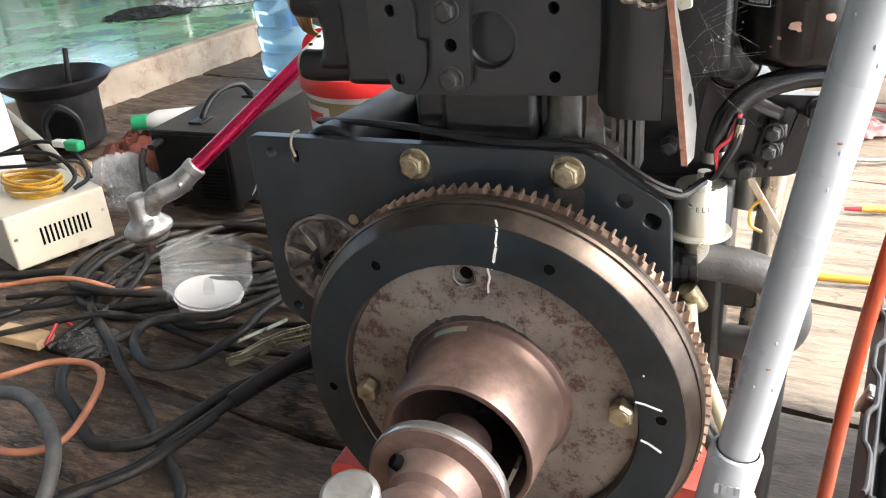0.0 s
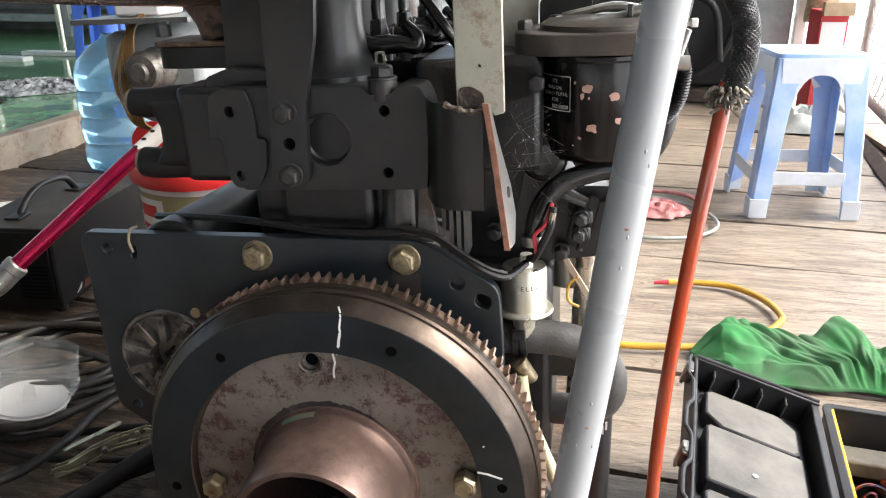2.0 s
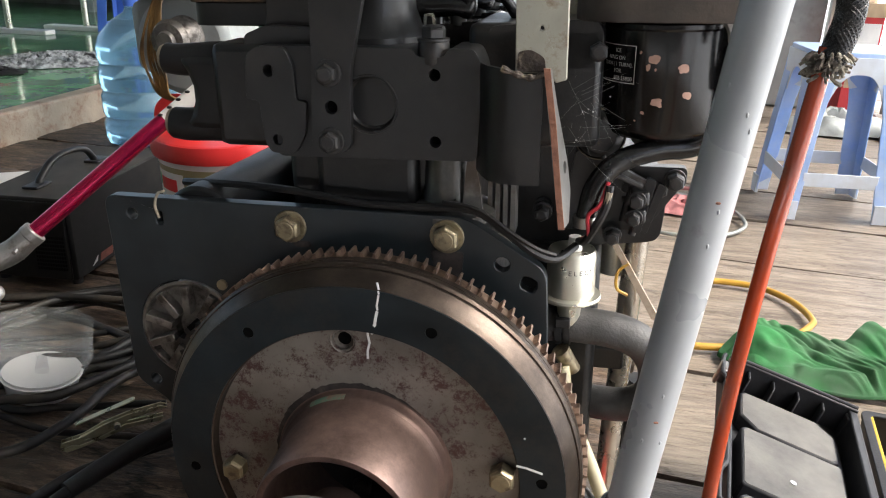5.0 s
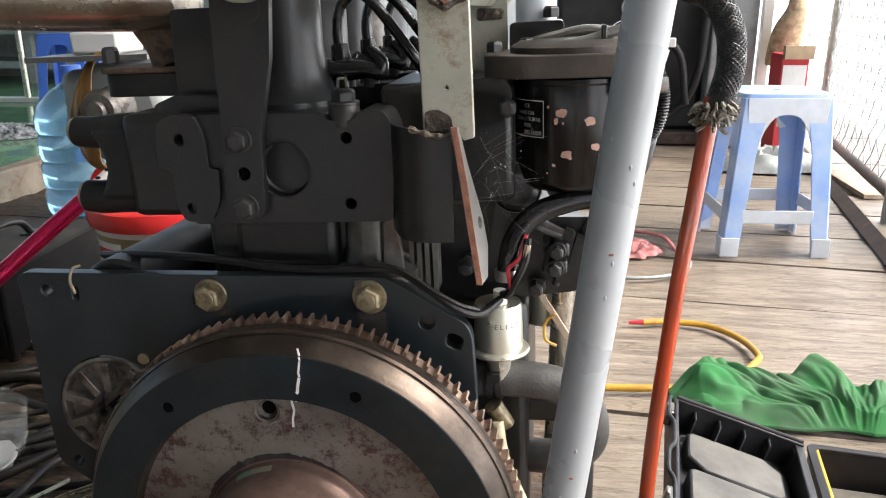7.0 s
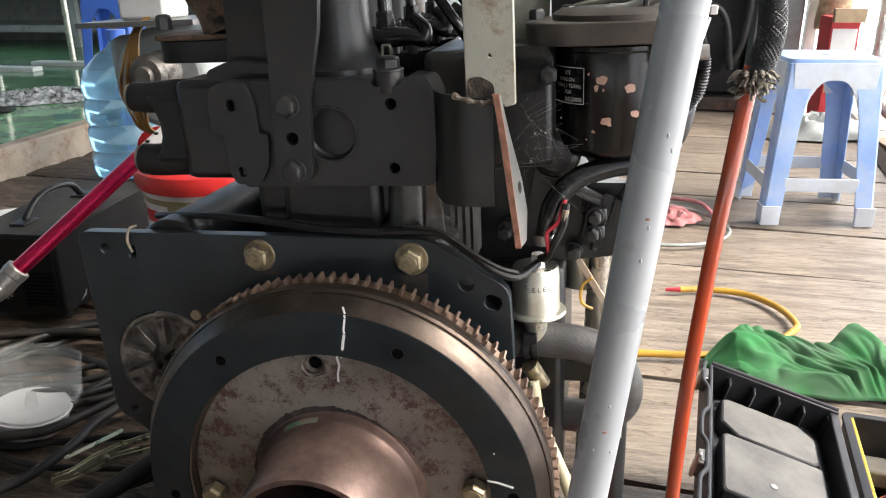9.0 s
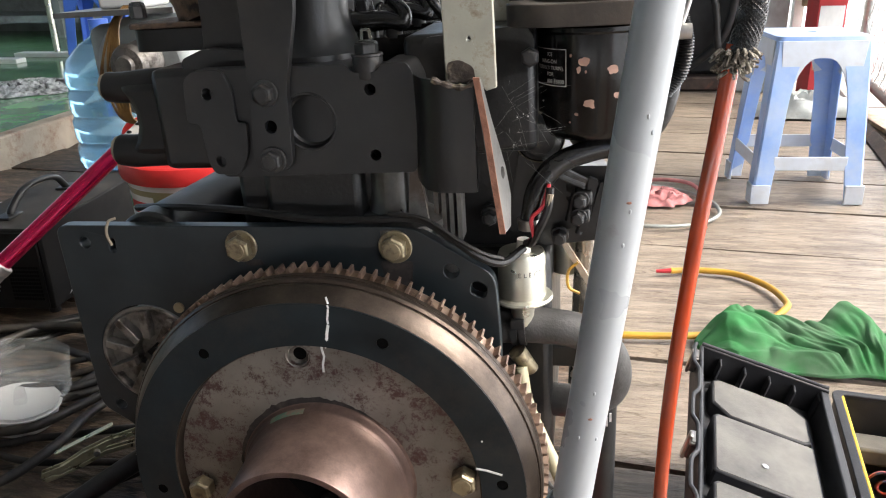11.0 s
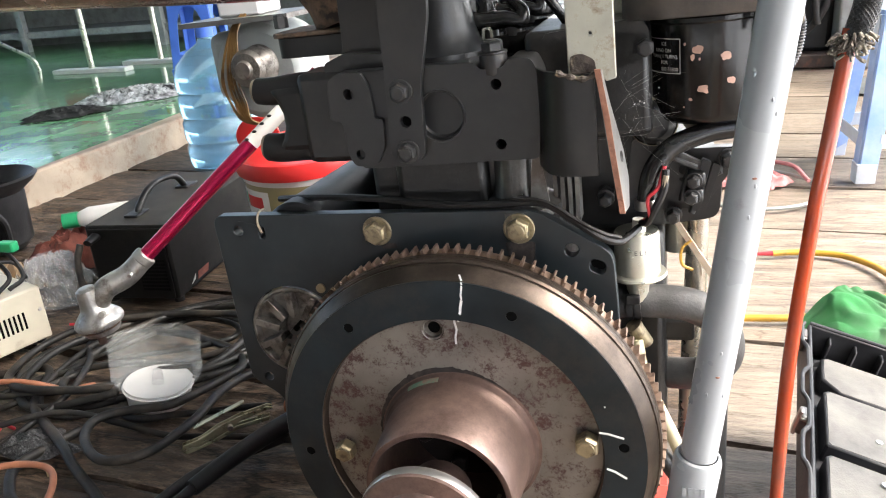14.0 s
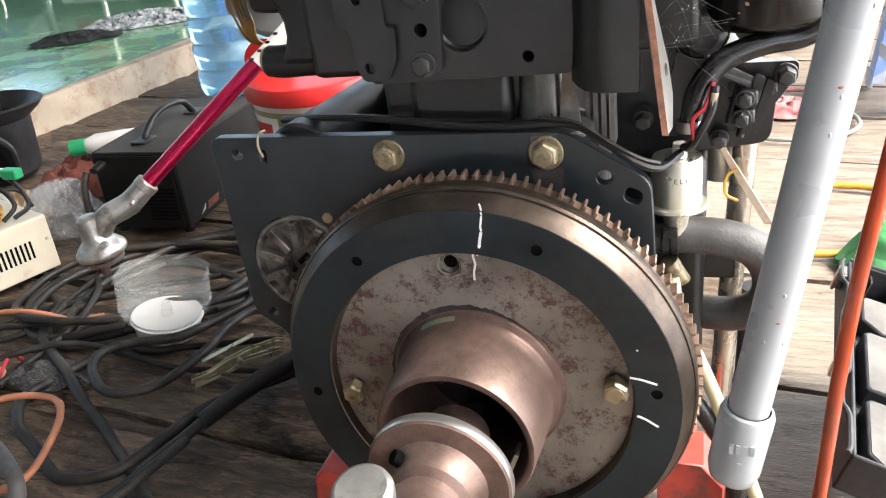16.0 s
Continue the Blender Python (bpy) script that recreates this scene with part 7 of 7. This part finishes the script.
tagged(part("thin_hose", tube([(0.30, 1.58, 0.008), (0.42, 1.49, 0.008), (0.56, 1.51, 0.008), (0.64, 1.60, 0.010), (0.63, 1.72, 0.012), (0.55, 1.79, 0.02), (0.45, 1.80, 0.03), (0.35, 1.79, 0.01)], 0.0055, 10, 8), FENCE), "thin pale green hose looped on the deck", "hose")
tagged(part("red_hose", tube([(0.36, 1.83, 0.008), (0.47, 1.86, 0.03), (0.58, 1.80, 0.04), (0.62, 1.70, 0.02)], 0.006, 10, 8), PINKCLOTH), "faded red hose on the deck", "hose")
yh = tagged(part("yellow_hose", tube([(0.468, 1.176, 0.009), (0.53, 1.186, 0.009), (0.61, 1.172, 0.009), (0.665, 1.11, 0.010), (0.685, 1.03, 0.012), (0.672, 0.98, 0.014), (0.60, 0.90, 0.009), (0.50, 0.858, 0.009), (0.40, 0.843, 0.009), (0.28, 0.84, 0.009), (0.2, 0.86, 0.009)], 0.0072, 12, 8), YELLOW),
            "yellow air hose running under the green cloth", "hose")
part("hose_end", frustum((0.468, 1.176, 0.009), (0.435, 1.172, 0.008), 0.006, 0.004, 10), WIRERED, yh, "bare red end")
part("hose_end", frustum((0.28, 0.84, 0.009), (0.30, 0.84, 0.009), 0.0078, 0.0078, 12), WIRERED, yh)

# fence along the open side
FD = Vector((math.sin(0.144), math.cos(0.144), 0))
FN = Vector((FD.y, -FD.x, 0))
F0 = Vector((1.174, 1.328, 0))
beam = structure(part("deck_edge_beam", tube([F0 - FD * 3.6, F0 + FD * 1.0, F0 + FD * 3.4], 0.032, 4, 2), RUSTBEAM, None, smooth=False), "rusty steel angle along the deck edge", "beam")
fence = thing("chainlink_fence", "chain-link fence on rusty pipe posts along the deck edge", "fence")
FO = F0 + FN * 0.085
part("bottom_rail", tube([FO - FD * 3.0 + Vector((0, 0, 0.10)), FO + FD * 0.5 + Vector((0, 0, 0.095)), FO + FD * 3.2 + Vector((0, 0, 0.10))], 0.021, 12, 3), RUSTBEAM, fence, "rusty bottom rail")
part("top_rail", tube([FO - FD * 3.0 + Vector((0, 0, 1.5)), FO + FD * 0.5 + Vector((0, 0, 1.5)), FO + FD * 3.2 + Vector((0, 0, 1.5))], 0.021, 12, 3), RUSTBEAM, fence)
for s in (-2.0, -0.55, 0.872, 2.30):
    q = FO + FD * s
    part("post", frustum((q.x, q.y, 0.0), (q.x + 0.01, q.y, 1.55), 0.023, 0.023, 16), FENCE, fence, "weathered pipe post")
bm = bmesh.new()
W_, step = 6.0, 0.060
zig = int(W_ / step)
for k in range(zig):
    pts = []
    for i in range(24):
        s = -2.9 + k * step + (step if (i + k) % 2 else 0.0)
        q = FO + FD * s + FN * (0.003 if i % 2 else -0.003)
        pts.append(Vector((q.x, q.y, 0.11 + i * step)))
    for a, b in zip(pts, pts[1:]):
        frustum(a, b, 0.0022, 0.0022, 4, bm, caps=False)
part("outer_post", frustum((1.44, 1.95, -0.1), (1.45, 1.93, 1.9), 0.030, 0.030, 16), GREENPOST, fence, "green-stained pole behind the mesh")
tagged(part("wire_mesh", bm, FENCE, fence, "diamond chain-link wire"), kind="stuff")
# sunlit planks at the edge: their brightness comes from a paler material
for s in (-0.9, 0.4, 1.5):
    q = F0 + FD * s + FN * 0.06
    tagged(part("offcut_board", box((q.x - 0.02, q.y - 0.28, 0.0), (q.x + 0.06, q.y + 0.28, 0.018)), KERB, None, bevel=0.002), "board lying along the deck edge, sunlight put into its pale colour", "board", "boards by the fence")

# machinery and cabinet at the far end of the deck
mach = thing("old_machine", "dark greasy machine with pipes at the far end of the deck", "machine")
part("machine_body", box((0.25, 3.75, 0.06), (1.02, 4.6, 1.0)), MACHINE, mach, bevel=0.03)
part("machine_base", box((0.20, 3.66, 0.0), (1.05, 4.6, 0.07)), RUSTBEAM, mach, bevel=0.01)
for pts, r in (([(0.55, 3.70, 0.06), (0.75, 3.66, 0.10), (0.95, 3.62, 0.30), (1.0, 3.62, 0.75)], 0.035), ([(0.5, 3.68, 0.35), (0.7, 3.62, 0.30), (0.78, 3.64, 0.7)], 0.022), ([(0.60, 3.69, 0.55), (0.85, 3.6, 0.5), (0.92, 3.6, 0.22)], 0.03)):
    part("machine_pipe", tube(pts, r * 0.62, 12, 6), MACHINE if r != 0.022 else GREYPANEL, mach)
part("valve", frustum((0.62, 3.68, 0.7), (0.62, 3.6, 0.7), 0.05, 0.05, 16), FENCE, mach)
cab = thing("grey_cabinet", "grey steel cabinet standing at the far end", "cabinet")
part("cabinet_body", box((1.02, 3.62, 0.0), (1.24, 4.2, 1.8)), GREYPANEL, cab, bevel=0.01)
part("white_strip", box((1.255, 3.60, 0.0), (1.30, 3.66, 1.8)), WHITEPLASTIC, cab)
carton = thing("red_carton", "red and white drink carton on the deck", "carton", pose(1.315, 3.30, 0.0) @ Matrix.Diagonal((0.56, 1, 0.95, 1)))
part("carton_body", box((-0.10, -0.09, 0.0), (0.11, 0.10, 0.52)), CARTON, carton, bevel=0.004)
part("white_print", box((-0.085, -0.093, 0.36), (0.095, -0.089, 0.47)), WHITEPLASTIC, carton, "white printed panel")
part("gold_print", box((-0.085, -0.093, 0.18), (0.03, -0.089, 0.31)), CARDBOARD, carton, "gold printed marks")
part("cardboard_flap", box((-0.10, -0.13, 0.50), (0.12, -0.09, 0.56)), CARDBOARD, carton, "open cardboard flap")
sheet = tagged(part("grey_sheet", heap(1.22, 3.05, 0.26, 0.10, 0.12, 17.0, 30, 20), GREYPANEL), "crumpled grey sheet on the deck", "sheet")
plush = tagged(part("hanging_brush", tube([(1.33, 3.5, 0.42), (1.35, 3.5, 0.60), (1.36, 3.5, 0.78), (1.36, 3.5, 1.0)], lambda s: 0.055 + 0.02 * math.sin(7 * s), 14, 8, wob=0.03), FURRY), "tan fuzzy roller hanging by the cabinet", "brush")

# ---- planks and tiles, piece by piece ----
random.seed(7)
SEAMS = [-2.3, -1.95, -1.62, -1.30, -1.0, -0.68, -0.36, -0.10, 0.16, 0.482, 0.815, 1.43, 1.78, 2.10, 2.42, 2.75, 3.08, 3.42, 3.8, 4.2, 4.6, 5.0]


def plank(x0, x1, y0, y1, z, rough, material, seed, fine=False):
    bm = bmesh.new()
    n = max(6, int((x1 - x0) / (0.014 if fine else 0.05)))
    w = 30 if fine else 5
    grid = []
    for i in range(n + 1):
        row = []
        for j in range(w + 1):
            x = x0 + (x1 - x0) * i / n
            e = 0.007 * noise.noise(Vector((x * 3, seed, j))) if j in (0, w) else 0
            y = y0 + (y1 - y0) * j / w + e
            drop = -0.004 if j in (0, w) else 0.0
            if fine:
                g = Vector((x * 2.2 + 0.3 * noise.noise(Vector((x * 3, y * 6, seed))), y * 26, seed))
                cleft = max(0.0, 1 - abs(noise.noise(g)) / 0.10) ** 0.7 * (0.5 + 0.5 * noise.noise(Vector((x * 4, y * 9, seed + 7))))
                drop -= 0.012 * max(0.0, cleft) + 0.004 * noise.noise(Vector((x * 5, y * 20, seed))) + 0.0025 * noise.noise(Vector((x * 24, y * 70, seed)))
            row.append(bm.verts.new((x, y, z + drop + rough * (noise.noise(Vector((x * 2.5, y * 14, seed))) + 0.6 * noise.noise(Vector((x * 9, y * 40, seed)))))))
        grid.append(row)
    for i in range(n):
        for j in range(w):
            bm.faces.new((grid[i][j], grid[i + 1][j], grid[i + 1][j + 1], grid[i][j + 1]))
    low = {}
    rim = [grid[i][0] for i in range(n + 1)] + [grid[n][j] for j in range(1, w + 1)] + [grid[i][w] for i in range(n - 1, -1, -1)] + [grid[0][j] for j in range(w - 1, 0, -1)]
    for v in rim:
        low[v] = bm.verts.new((v.co.x, v.co.y, z - 0.05))
    for a, b in zip(rim, rim[1:] + rim[:1]):
        bm.faces.new((a, low[a], low[b], b))
    bm.transform(deckm)
    return part("plank", bm, material, floor, sharp=60)


for k, (a, b) in enumerate(zip(SEAMS, SEAMS[1:])):
    g = 0.004 + 0.004 * random.random()
    plank(0.15 + 0.1 * math.sin(k * 2.3), 1.62, a + g, b - g, -0.003 + random.uniform(-0.003, 0.001), 0.0012, DECK, k * 1.7)
    plank(-2.35, 0.14 + 0.1 * math.sin(k * 2.3), a + g, b - g, -0.009 + random.uniform(-0.004, 0.001), 0.006, OILY, k * 2.9 + 50, -0.75 < a < 1.2)

TS = 0.40
tile_mesh = None
for i in range(16):
    for j in range(22):
        x, y = -1.92 - TS * (i + 1), -2.0 + TS * j
        if tile_mesh is None:
            t = part("tile", box((0.002, 0.002, 0.094), (TS - 0.002, TS - 0.002, 0.101)), TILE, tiled, smooth=False)
            tile_mesh = t.data
        else:
            t = new("tile", tile_mesh)
            t.parent = tiled
        t.location = (x, y, 0)
